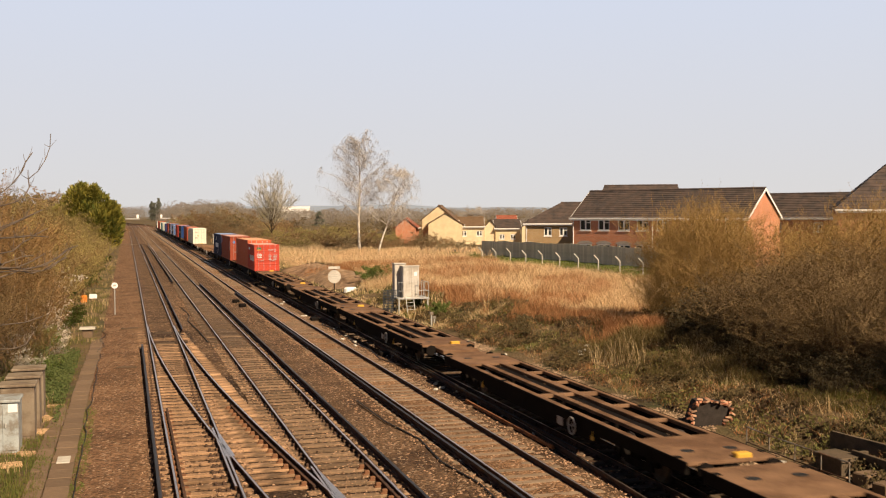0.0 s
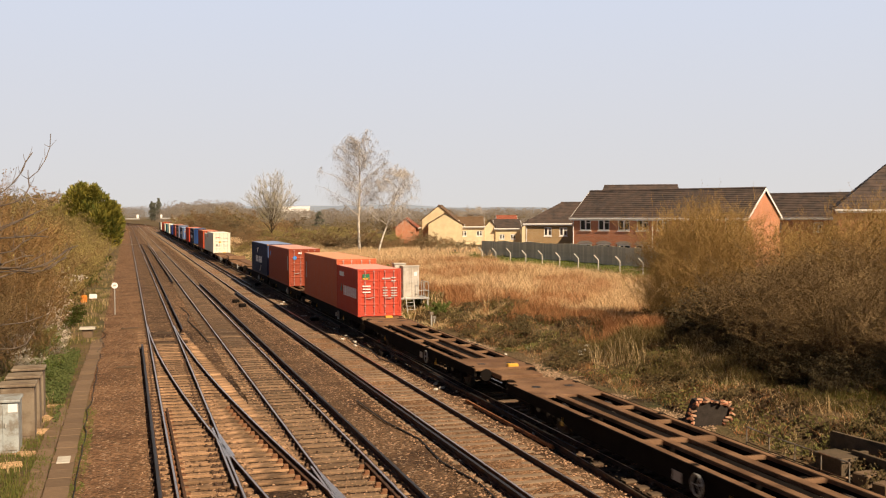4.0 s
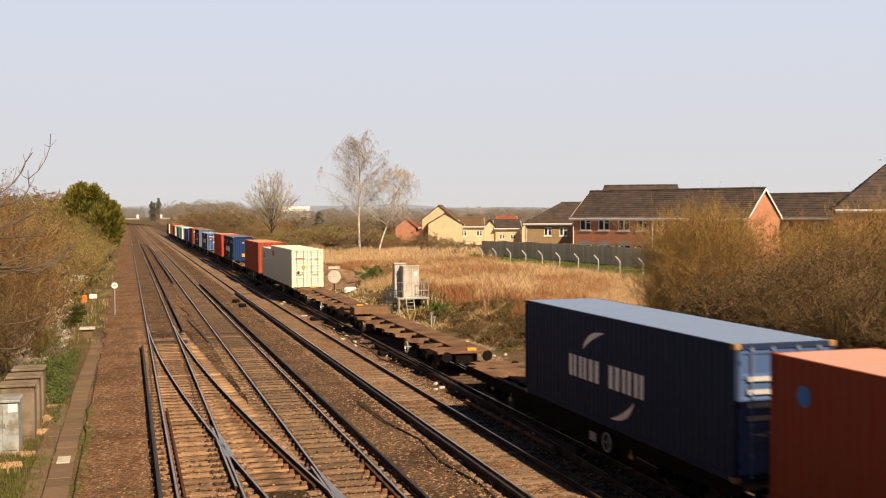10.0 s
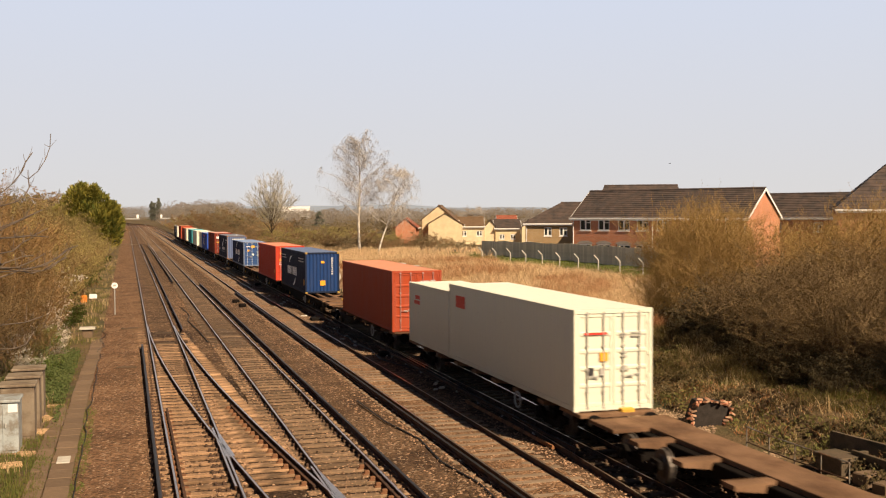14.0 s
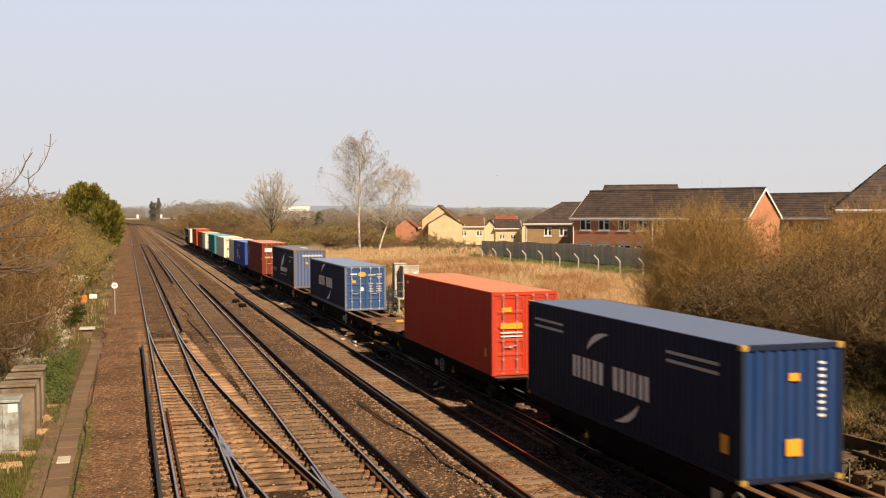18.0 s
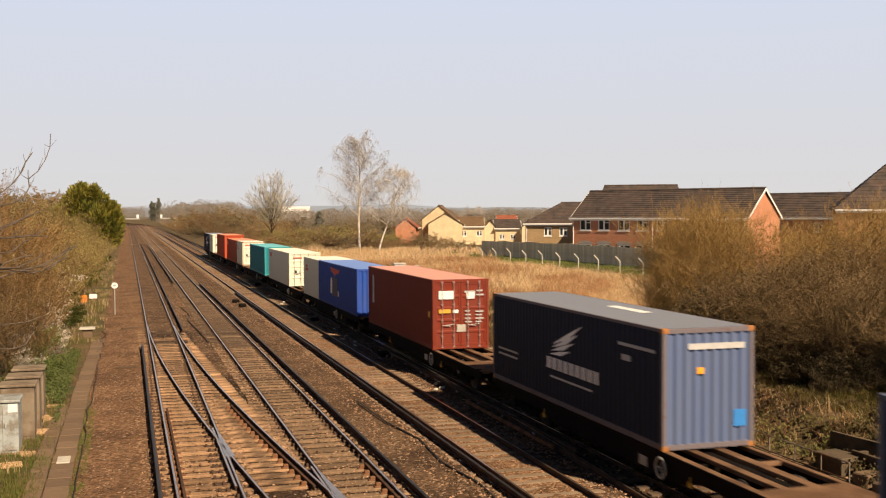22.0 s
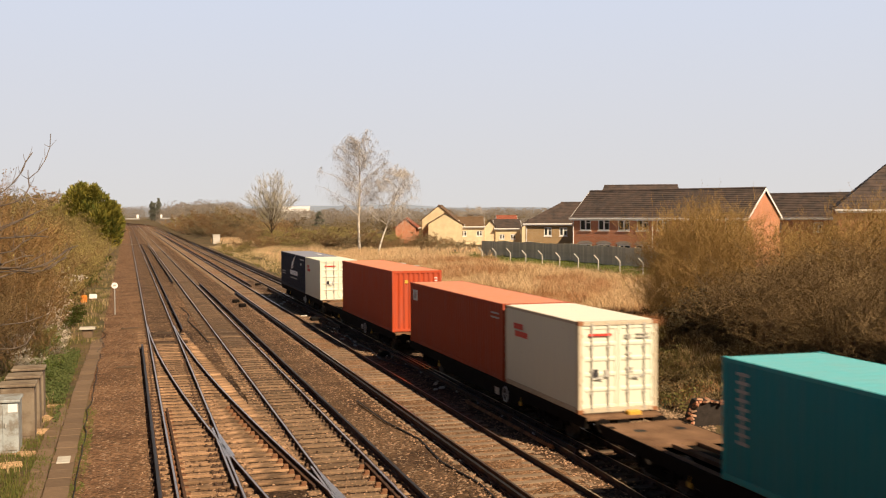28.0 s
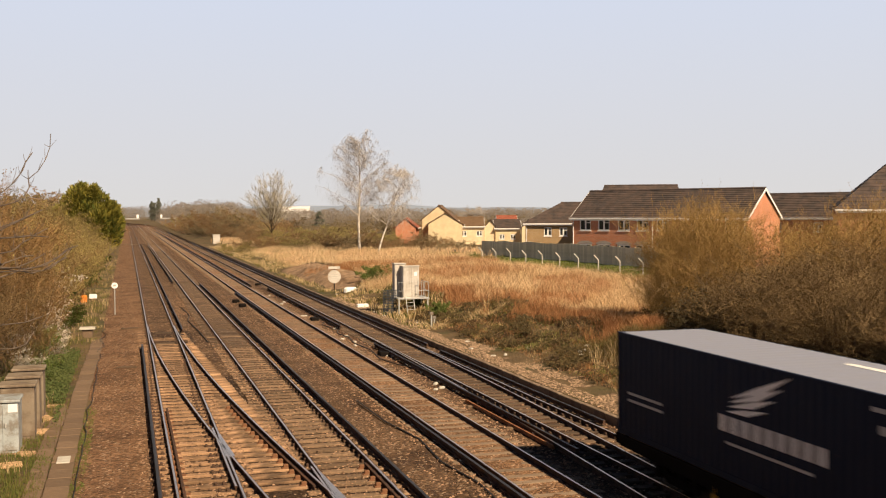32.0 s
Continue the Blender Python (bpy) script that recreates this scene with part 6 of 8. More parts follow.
# left bank
for x, y, s in ((-7.4, 60.0, 1.1), (-8.6, 70.0, 1.12), (-6.6, 74.0, 1.15), (-8.2, 50.0, 1.1), (-5.4, 57.0, .8), (-9.8, 78.0, 1.1)):
    shrub("rusty", x, y, s, 1.05)
for x, y, s in ((-5.6, 49.0, 1.22), (-6.6, 53.0, 1.3), (-5.0, 45.0, 1.05), (-7.6, 58.0, 1.35), (-6.4, 64.0, 1.2)):
    shrub("rusty", x, y, s, .85, 3)
for x, y, s in ((-5.4, 92.0, 1.05), (-4.4, 98.0, .8), (-5.2, 110.0, 1.0), (-4.6, 121.0, .85), (-6.2, 105.0, 1.2), (-4.2, 132.0, .7), (-4.4, 145.0, .7)):
    shrub("olive", x, y, s, 1.0, 5)
for x, y, s in ((-4.1, 155.0, 1.3), (-4.3, 142.0, 1.2), (-3.9, 128.0, .9), (-4.6, 116.0, 1.1), (-3.8, 108.0, .8)):
    shrub("green", x, y, s, 1.2, 5)
for x, y, s in ((-3.7, 57.5, .7), (-3.5, 61.0, .75), (-3.3, 54.5, .55), (-4.2, 66.0, .9), (-3.9, 72.0, .8), (-4.8, 64.0, 1.9), (-5.0, 70.0, 2.0), (-4.4, 60.0, 1.3), (-5.6, 76.0, 2.2)):
    shrub("thorn", x, y, s, 1.1, 7)
for x, y, s in ((-6.0, 52.0, 1.3), (-5.8, 62.0, 1.25), (-5.6, 46.5, 1.05), (-6.6, 43.0, 1.1), (-9.0, 56.0, 1.5), (-6.4, 39.6, .9)):
    shrub("brown", x, y, s, 1.05)
for x, y, s in ((-7.6, 47.0, 1.1), (-7.0, 56.0, 1.0), (-6.2, 66.5, .9)):
    shrub("olive", x, y, s, 1.05)
for x, y, s in ((-5.2, 80.0, 1.05), (-6.8, 88.0, 1.15), (-4.8, 94.0, .95), (-5.0, 104.0, .95), (-7.4, 100.0, 1.2), (-4.4, 114.0, .85), (-6.2, 118.0, 1.05), (-4.2, 126.0, .75), (-3.9, 138.0, .7), (-6.4, 132.0, 1.1), (-4.6, 70.0, .7), (-4.3, 86.0, .65), (-3.7, 100.0, .5),
                (-3.8, 150.0, .7), (-6.5, 148.0, 1.1), (-4.2, 164.0, .8), (-8.5, 112.0, 1.3), (-9.0, 140.0, 1.2), (-4.6, 61.0, .6), (-4.4, 52.5, .5)):
    shrub("olive", x, y, s, 1.1)
for x, y, s in ((-4.4, 58.5, .8), (-4.6, 63.0, .9), (-4.9, 67.5, 1.0), (-4.2, 49.0, .7), (-4.9, 54.0, 1.0), (-4.7, 76.0, .8), (-5.0, 60.5, 1.2), (-5.4, 50.5, 1.1), (-5.6, 55.5, 1.3), (-4.5, 71.0, .9), (-5.2, 58.5, 1.6), (-5.4, 66.0, 1.6), (-6.0, 48.5, 1.7), (-5.0, 53.0, 1.3)):
    shrub("thorn", x, y, s)
for x, y, s in ((17.6, 44.0, .5), (18.6, 50.0, .6), (18.2, 36.5, .5), (19.8, 44.8, .8), (18.4, 32.0, .5), (20.4, 29.8, .6), (19.4, 33.4, .7), (19.0, 40.6, .6), (20.6, 26.2, .6), (20.8, 55.0, .7), (18.8, 60.0, .6), (19.6, 64.0, .8), (20.6, 70.0, .9), (22.4, 76.0, .8),
                (-3.9, 44.5, .6), (-4.4, 47.0, .7), (-4.0, 41.5, .5), (-5.2, 38.5, .8), (-5.4, 34.0, .9), (-5.0, 29.0, .9), (21.4, 50.0, 1.0), (22.8, 54.0, 1.1), (21.2, 58.5, 1.0), (23.6, 60.0, 1.0), (25.4, 52.0, 1.1), (24.6, 66.0, 1.0), (27.2, 58.0, 1.1), (23.0, 70.0, 1.1), (26.0, 74.0, 1.0), (28.6, 68.0, 1.0), (30.0, 60.0, 1.1), (21.4, 80.0, 1.0), (20.4, 47.4, .9), (19.4, 53.0, .8), (24.4, 47.0, 1.1), (27.0, 48.0, 1.2), (31.0, 78.0, 1.0), (20.2, 36.0, .9), (19.0, 28.0, .7), (21.2, 31.6, .9), (18.4, 96.0, .8), (19.0, 90.0, .9), (18.6, 102.0, .9)):
    shrub("bramble", x, y, s)
def bramble_carpet():
    """Low mounds of arching bramble over the bank, thick in patches."""
    rnd = random.Random(1300)
    st, lf = Shape(), Shape()
    made = 0
    while made < 230:
        x, y = rnd.uniform(17.0, 23.0), 21 + 56 * rnd.random() ** 1.2
        if noise.noise((x * .5, y * .3, 41)) < rnd.uniform(-.25, .1):
            continue
        made += 1
        z, r = terrain(x, y), rnd.uniform(.3, .8)
        for _ in range(9):
            a, h = rnd.uniform(0, 6.283), rnd.uniform(.25, .6) * r + .1
            pts = [(x + math.cos(a) * r * f, y + math.sin(a) * r * f, z + 4 * h * f * (1 - f) * (1 - .3 * f) + .02) for f in (0, .2, .45, .7, 1)]
            for p, q in zip(pts[:-1], pts[1:]):
                stick(st, p, q, .007, .005)
            for _k in range(16):
                p = pts[rnd.randint(1, 4)]
                leaf(lf, (p[0] + rnd.gauss(0, .10), p[1] + rnd.gauss(0, .10), p[2] + rnd.uniform(-.08, .05)), rnd.uniform(.045, .10), rnd)
    b = thing("bramble_carpet", "low tangled brambles with dull brown leaves over the bank", "bramble", kind="stuff")
    tagged(part("bramble_stems", st, M_BRAMBLE, b), kind="stuff")
    tagged(part("bramble_leaves", lf, M_BRAMBLE_LEAF, b), kind="stuff")


bramble_carpet()
for x, y, s in ((20.4, 91.5, 1.0), (20.9, 88.6, .9), (21.6, 94.0, .8), (18.2, 63.0, .6), (18.4, 68.5, .55), (-3.3, 46.0, .45), (-3.6, 50.0, .5), (-4.6, 64.5, 1.5), (-4.9, 78.5, 1.3), (-4.8, 95.5, 1.5), (-4.3, 72.0, 1.3), (-5.6, 86.0, 1.9), (-4.8, 100.0, 1.9), (-4.4, 56.5, .9)):
    shrub("green", x, y, s, 1.1)
# dark-coloured clumps stand in for deep shade at the foot of the scrub
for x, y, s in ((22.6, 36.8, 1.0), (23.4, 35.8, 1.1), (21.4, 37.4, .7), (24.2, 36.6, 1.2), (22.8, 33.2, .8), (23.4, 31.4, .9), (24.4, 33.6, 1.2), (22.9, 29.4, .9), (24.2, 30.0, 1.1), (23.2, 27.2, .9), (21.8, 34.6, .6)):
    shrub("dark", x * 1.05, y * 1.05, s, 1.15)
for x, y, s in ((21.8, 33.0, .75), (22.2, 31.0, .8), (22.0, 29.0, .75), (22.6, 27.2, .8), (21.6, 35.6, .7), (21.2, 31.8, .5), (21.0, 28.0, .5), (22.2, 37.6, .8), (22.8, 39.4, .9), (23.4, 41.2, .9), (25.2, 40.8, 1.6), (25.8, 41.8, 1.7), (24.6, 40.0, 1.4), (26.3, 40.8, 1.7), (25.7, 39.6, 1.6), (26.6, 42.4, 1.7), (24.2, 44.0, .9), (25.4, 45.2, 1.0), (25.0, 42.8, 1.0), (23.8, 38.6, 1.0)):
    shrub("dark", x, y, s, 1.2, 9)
# greener clumps and blossom on the left bank
for x, y, s in ((-6.2, 52.0, 1.1), (-5.6, 60.0, 1.2), (-7.4, 57.0, 1.4), (-6.8, 66.0, 1.4), (-8.4, 50.0, 1.5)):
    shrub("olive", x, y, s * .6, 1.0, 3)
for x, y, s in ((-6.0, 46.0, 1.0), (-5.4, 55.0, .9), (-7.0, 61.0, 1.3)):
    shrub("thorn", x, y, s, 1.3, 2)
# scrub further down the line
MIXED = ("far", "farolive", "farred", "far", "fardark", "farred", "farolive")
for x, y, s, k in ((38, 158, .55, "far"), (40.5, 156, .5, "farred"), (43, 157, .6, "far"), (46, 156, .55, "farred"), (48.5, 158, .5, "far"), (35.5, 152, .55, "farred"), (41.5, 150, .45, "farred"), (51.5, 160, .4, "far"), (33, 160, .7, "far"), (30, 164, .7, "farred"),
                   (21, 318, 1.5, "farred"), (25, 332, 1.7, "far"), (29, 350, 1.7, "farred"), (33, 345, 1.6, "far"), (22, 390, 1.6, "farred"), (27, 385, 1.8, "far"), (37, 360, 1.7, "farred"), (42, 350, 1.7, "far"), (31, 372, 1.8, "far"), (46, 380, 1.8, "farred"), (24, 350, 1.5, "far"), (36, 395, 1.8, "far"),
                   (16.9, 178, .7, "far"), (19.4, 182, .8, "farred"), (21.4, 176, .75, "far"), (22.8, 183, .85, "far"), (25.6, 174, .8, "far"), (28.2, 180, .9, "far"), (30.6, 172, .8, "farred"), (32.6, 178, 1.0, "farred"), (34.8, 170, .85, "farred"), (37.4, 176, .8, "far"), (39.6, 168, .6, "far"), (27.0, 188, .9, "far"), (34.5, 186, .9, "far"),
                   (-17, 240, 2.1, "far"), (-14.5, 255, 2.2, "far"), (-20, 250, 2.3, "farred"), (-12.5, 262, 2.0, "far"), (-23, 236, 2.2, "far"), (-10.5, 275, 1.9, "farred"), (-26, 248, 2.2, "far"),
                   (25, 228, 1.15, "far"), (27, 246, 1.25, "farred"), (21, 262, 1.2, "far"), (24, 280, 1.4, "farred"), (20, 300, 1.3, "far"), (28, 300, 1.6, "far"), (19, 340, 1.4, "far"), (22, 360, 1.5, "far"), (30, 330, 1.6, "far"),
                   (36, 212, 1.05, "farred"), (38, 216, 1.1, "farred"), (40, 211, 1.0, "farred"), (34, 222, 1.0, "far"), (43, 222, 1.0, "farred"), (31, 256, 1.2, "far"), (35, 262, 1.2, "farred"), (46, 232, 1.0, "far"), (50, 212, .9, "far"), (55, 214, .9, "farred"),
                   (42, 180, .8, "far"), (40, 166, .65, "far"), (45, 162, .7, "farred"), (37, 158, .6, "far"), (34, 156, .6, "farred"), (36, 150, .5, "farred"), (44, 150, .5, "far"),
                   (60.5, 172, .3, "far"), (102, 314, 1.7, "far"), (96, 300, 1.5, "farred"), (108, 310, 1.6, "far"), (60, 232, 1.1, "far"), (66, 250, 1.2, "farred"), (50, 260, 1.2, "far"), (58, 280, 1.3, "far"), (72, 300, 1.5, "far"), (40, 300, 1.4, "farred"), (48, 330, 1.5, "far"),
                   (-6, 205, 1.0, "far"), (-8, 225, 1.2, "far"), (-5, 250, 1.2, "farred"), (-9, 265, 1.4, "far"), (-6, 290, 1.4, "far"), (-10, 320, 1.6, "far"), (-8, 350, 1.5, "farred"), (-14, 170, 1.0, "far"), (-11, 150, .9, "far"), (-15, 190, 1.3, "far"), (-12, 118, .9, "far"), (-11, 96, .85, "far"), (41.9, 160, .5, "far"), (40.6, 161, .42, "far"), (44, 164, .4, "farred"), (33, 268, 1.25, "far"), (37, 276, 1.2, "farred"), (29, 280, 1.3, "far"), (44, 244, 1.1, "farred"), (47, 250, 1.1, "far"), (30, 240, 1.0, "farred"), (33, 236, 1.0, "far"), (40, 236, 1.0, "far"), (21, 380, 1.4, "far"), (24, 400, 1.5, "far"), (20, 430, 1.5, "farred")):
    shrub(MIXED[int(x * 7 + y * 3) % 7] if 0 < x < 60 and y > 165 else k, x, y, s * (.74 if x > 0 and y < 300 else .84 if y > 200 else .8), 1.35)


# ---------- trees ----------
def birch(x, y, h, lean, label, seed, crown=3.6, limbs=64):
    rnd = random.Random(seed)
    t = thing("silver_birch_tree", label, "tree", pose(x, y, terrain(x, y) - .1))
    tr, tw = Shape(), Shape()
    pts, p, r = [], Vector((0, 0, 0)), h * .013
    n = 12
    for i in range(n + 1):
        f = i / n
        q = Vector((lean[0] * f + .12 * math.sin(f * 9 + seed) * (1 - f), lean[1] * f, h * f))
        pts.append((q, r * (1 - .88 * f)))
    for (a, ra), (b, rb) in zip(pts[:-1], pts[1:]):
        tr.rod(a, b, ra, rb, n=8, cap=False)
    part("trunk", tr, M_BIRCH, t, "white peeling bark trunk")
    br = Shape()
    for i in range(limbs):
        f = .30 + .68 * rnd.random() ** .9
        k = min(n - 1, int(f * n))
        p0 = pts[k][0].lerp(pts[k + 1][0], f * n - k)
        a = rnd.uniform(0, 6.283)
        ln = crown * (.35 + 1.1 * math.sin(min(1.0, (1.02 - f) * 1.5) * 1.57)) * rnd.uniform(.6, 1.1)
        lp, ld = limb(br, p0, (math.cos(a), math.sin(a), rnd.uniform(.25, 1.1)), ln, .05 * (1.25 - f), 6, rnd, .18, .03, .3)
        for _ in range(8):
            q, _r = lp[rnd.randint(2, 6)]
            mp, md = limb(tw, q, ld + Vector((rnd.uniform(-1, 1), rnd.uniform(-1, 1), rnd.uniform(-.4, .7))), rnd.uniform(.5, 1.2), .02, 3, rnd, .35, -.05, .5)
            for _k in range(6):
                q2, _r2 = mp[rnd.randint(1, 3)]
                limb(tw, q2, (rnd.uniform(-.7, .7), rnd.uniform(-.7, .7), rnd.uniform(-.9, .3)), rnd.uniform(.6, 2.1), .0105, 4, rnd, .14, -.42, .5)
    part("limb_frame", br, M_BIRCH, t)
    part("twig_crown", tw, M_TWIG_BIRCH, t, "fine drooping leafless twigs")


birch(31.6, 150.0, 15.8, (.2, 0, 0), "tall leafless silver birch with drooping twigs", 21, 4.0, 62)
birch(33.5, 146.0, 11.1, (3.7, .5, 0), "smaller leaning leafless silver birch", 22, 3.2, 34)


def bare_tree(x, y, h, crown, label, seed, m_twig=M_TWIG_BIRCH, m_bark=M_BARK):
    """A leafless tree: short trunk, limbs that fan upwards to a rounded crown of fine twigs."""
    rnd = random.Random(seed)
    t = thing("bare_tree", label, "tree", pose(x, y, terrain(x, y) - .1))
    tr, br, tw = Shape(), Shape(), Shape()
    tp, _d = limb(tr, (0, 0, 0), (0, 0, 1), h * .42, h * .016, 6, rnd, .05, .1, .6)
    part("trunk", tr, m_bark, t)
    for i in range(46):
        p, r = tp[rnd.randint(3, 6)]
        a, lean = rnd.uniform(0, 6.283), rnd.random() ** .6
        reach = h * (.60 - .16 * lean) * rnd.uniform(.72, 1.0)
        lp, ld = limb(br, p, (math.cos(a) * lean * crown / h * 2.1, math.sin(a) * lean * crown / h * 2.1, 1.0), reach, .05, 6, rnd, .13, .03, .2)
        for _ in range(13):
            q, _r = lp[rnd.randint(2, 6)]
            mp, md = limb(tw, q, ld + Vector((rnd.uniform(-.9, .9), rnd.uniform(-.9, .9), rnd.uniform(-.2, .7))), crown * rnd.uniform(.14, .30), .020, 3, rnd, .22, .06, .5)
            for _k in range(6):
                q2, _r2 = mp[rnd.randint(1, 3)]
                limb(tw, q2, md + Vector((rnd.uniform(-.9, .9), rnd.uniform(-.9, .9), rnd.uniform(-.3, .7))), crown * rnd.uniform(.07, .16), .014, 2, rnd, .25, .05, .6)
    part("limb_frame", br, m_bark, t)
    part("twig_crown", tw, m_twig, t, "fine leafless twigs")


bare_tree(24.5, 190.0, 13.2, 6.2, "bare pale-twigged tree standing in the scrub", 31, M_TWIG_GREY)
bare_tree(98.5, 300.0, 8.0, 4.6, "far bare tree behind the houses", 32)
bare_tree(95.5, 302.0, 6.6, 4.0, "far bare tree behind the houses", 33)


def conifer(x, y, label):
    rnd = random.Random(41)
    t = thing("conifer_tree", label, "tree", pose(x, y, terrain(x, y) - .1))
    part("trunk", Shape().rod((0, 0, 0), (0, 0, 8), .35, .1, n=8), M_BARK, t)
    cr = Shape()
    lobes = [(0, 0, 4.6, 3.2, 4.2), (-1.9, .2, 6.6, 2.3, 3.2), (2.4, -.3, 4.2, 2.4, 3.6), (-2.3, -.5, 8.7, 1.3, 2.0), (-.6, .4, 8.8, 1.4, 2.1), (3.4, .2, 3.6, 1.5, 2.9), (-4.1, -.2, 5.8, 1.2, 2.2), (-3.6, .2, 7.8, 1.0, 1.6),
             (1.5, 0, 7.5, 1.7, 2.2), (3.2, .3, 6.3, 1.5, 1.9), (4.1, 0, 4.6, .9, 1.7), (-4.9, .3, 6.6, .7, 1.0), (.5, -.6, 9.6, .7, 1.3), (-1.6, 0, 10.0, .7, 1.2), (-.4, .3, 6.8, 1.9, 2.6), (1.0, -1.6, 5.2, 1.6, 2.4)]
    for cx, cy, cz, r, hh in lobes:
        for _ in range(700):
            a, u = rnd.uniform(0, 6.283), rnd.uniform(-1, 1)
            k = (1 - u * u) ** .5
            rr = rnd.uniform(.62, 1.06)
            p = Vector((cx + r * k * math.cos(a) * rr, cy + r * k * math.sin(a) * rr, cz + hh * u * rr))
            if p.z < .4:
                continue
            out = Vector((k * math.cos(a), k * math.sin(a), .55 + u * .4)).normalized()
            out = (out + Vector((rnd.uniform(-.4, .4), rnd.uniform(-.4, .4), rnd.uniform(-.2, .5)))).normalized()
            side = out.cross(Vector((rnd.uniform(-1, 1), rnd.uniform(-1, 1), rnd.uniform(-1, 1)))).normalized()
            ln, wd = rnd.uniform(.35, .8), rnd.uniform(.10, .2)
            q = len(cr.v)
            cr.v += [tuple(p - side * wd), tuple(p + side * wd), tuple(p + out * ln + side * wd * .3), tuple(p + out * ln - side * wd * .3)]
            cr.f.append((q, q + 1, q + 2, q + 3))
    part("crown", cr, M_CONIFER, t, "dense yellow-green evergreen sprays")


conifer(-5.6, 188.0, "broad yellow-green evergreen tree on the bank")


# ---------- grass ----------
def blades(name, label, count, place, material, hgt, width, seed, lean=.35):
    rng = np.random.default_rng(seed)
    pts = place(rng, count)
    n = len(pts)
    h = hgt * rng.uniform(.5, 1.15, n) * np.array([.85 + .7 * noise.noise((px * .22, py * .22, 9)) for px, py, _z in pts])
    a = rng.uniform(0, 6.283, n)
    w = width * rng.uniform(.6, 1.3, n)
    ca, sa = np.cos(a), np.sin(a)
    b = rng.uniform(0, 6.283, n)
    lx, ly = np.cos(b) * lean * h * rng.uniform(.2, 1, n), np.sin(b) * lean * h * rng.uniform(.2, 1, n)
    x, y, z = pts[:, 0], pts[:, 1], pts[:, 2]
    v = np.empty((n, 5, 3))
    v[:, 0] = np.stack([x - ca * w / 2, y - sa * w / 2, z], 1)
    v[:, 1] = np.stack([x + ca * w / 2, y + sa * w / 2, z], 1)
    v[:, 2] = np.stack([x + ca * w * .4 + lx * .35, y + sa * w * .4 + ly * .35, z + h * .6], 1)
    v[:, 3] = np.stack([x - ca * w * .4 + lx * .35, y - sa * w * .4 + ly * .35, z + h * .6], 1)
    v[:, 4] = np.stack([x + lx, y + ly, z + h], 1)
    k = np.arange(n) * 5
    quads = np.stack([k, k + 1, k + 2, k + 3], 1).tolist()
    tris = np.stack([k + 3, k + 2, k + 4], 1).tolist()
    me = bpy.data.meshes.new(name)
    me.from_pydata(v.reshape(-1, 3).tolist(), [], quads + tris)
    me.materials.append(material)
    tagged(new(name, me), label, "grass", kind="stuff")


def scatter(x0, x1, y0, y1, power=1.0, clump=0.0, keep=lambda x, y: True, patchy=0.25):
    def go(rng, count):
        out = []
        while len(out) < count:
            y = y0 + (y1 - y0) * rng.random() ** power
            x = rng.uniform(x0(y) if callable(x0) else x0, x1(y) if callable(x1) else x1)
            if keep(x, y) and noise.noise((x * patchy, y * patchy, 5)) > rng.uniform(-.55, .30):
                tuft = 1 if clump == 0 else int(rng.integers(3, 9))
                for _ in range(tuft):
                    xx, yy = x + rng.normal(0, clump), y + rng.normal(0, clump)
                    out.append((xx, yy, terrain(xx, yy) - .02))
        return np.array(out[:count])
    return go


def field_end(y):
    return 24 + max(0, min(1, (y - 40) / 25)) * 12 if y < 66 else 38


def damp(x, y):
    return noise.noise((x * .09, y * .07, 31)) > .02


def field_start(y):
    """Where the tall grass begins behind the rough bank."""
    return 20.4 + 2.6 * smoothstep(84, 46, y) if y < 84 else 18.5


def off_mound(x, y):
    return not (16.4 < x < 21.4 and 88 < y < 126)


blades("dry_tall_grass", "tall straw-coloured dead grass across the field", 92000, scatter(field_start, lambda y: field_end(y) + 1 if y < 60 else 37, 43, 140, 1.1, .22, off_mound), M_DRY, .78, .024, 3, 1.1)
blades("russet_dead_stalks", "russet dead weed stalks in patches over the field", 58000, scatter(lambda y: field_start(y) - 1.2, lambda y: field_end(y) + 1 if y < 60 else 37, 43, 110, 1.3, .16, damp, .16), M_DRY_RED, .92, .022, 18, .8)
blades("dry_pale_grass", "pale dead grass tufts in the field", 34000, scatter(lambda y: field_start(y) - .3, lambda y: field_end(y) + 1 if y < 60 else 37, 44, 210, 1.2, .2, off_mound, .14), M_DRY_PALE, .95, .026, 4, .9)
blades("far_dry_grass", "dead grass along the line further off", 16000, scatter(19, 50, 120, 260, 1.0, .3), M_DRY, .9, .06, 5, .8)
blades("bank_grass", "short mixed green and dead grass on the bank", 34000, scatter(17.2, 26, 20, 76, 1.1, .12, patchy=.55), M_GRASS, .22, .02, 6, 1.7)
blades("bank_litter", "flattened russet dead grass on the bank", 18000, scatter(17.0, 25, 20, 72, 1.1, .12, patchy=.33), M_DRY_RED, .30, .018, 26, 1.9)
blades("bank_straw", "flattened straw on the bank", 8000, scatter(17.0, 25, 20, 72, 1.1, .10, patchy=.6), M_DRY_PALE, .30, .014, 27, 1.9)
blades("verge_grass", "mixed low grass beside the goods line", 8000, scatter(15.5, 20, 58, 200, 1.3, .16, off_mound), M_GRASS, .3, .04, 16, .9)
blades("verge_dead_grass", "pale dead grass beside the goods line", 12000, scatter(15.7, 21, 58, 220, 1.3, .16, off_mound), M_DRY_PALE, .4, .04, 17, .8)
blades("bank_dead_grass", "thin dead grass stalks on the bank", 2200, scatter(17.2, 26, 22, 66, 1.0, .10, patchy=.5), M_DRY_PALE, .5, .014, 7, .7)
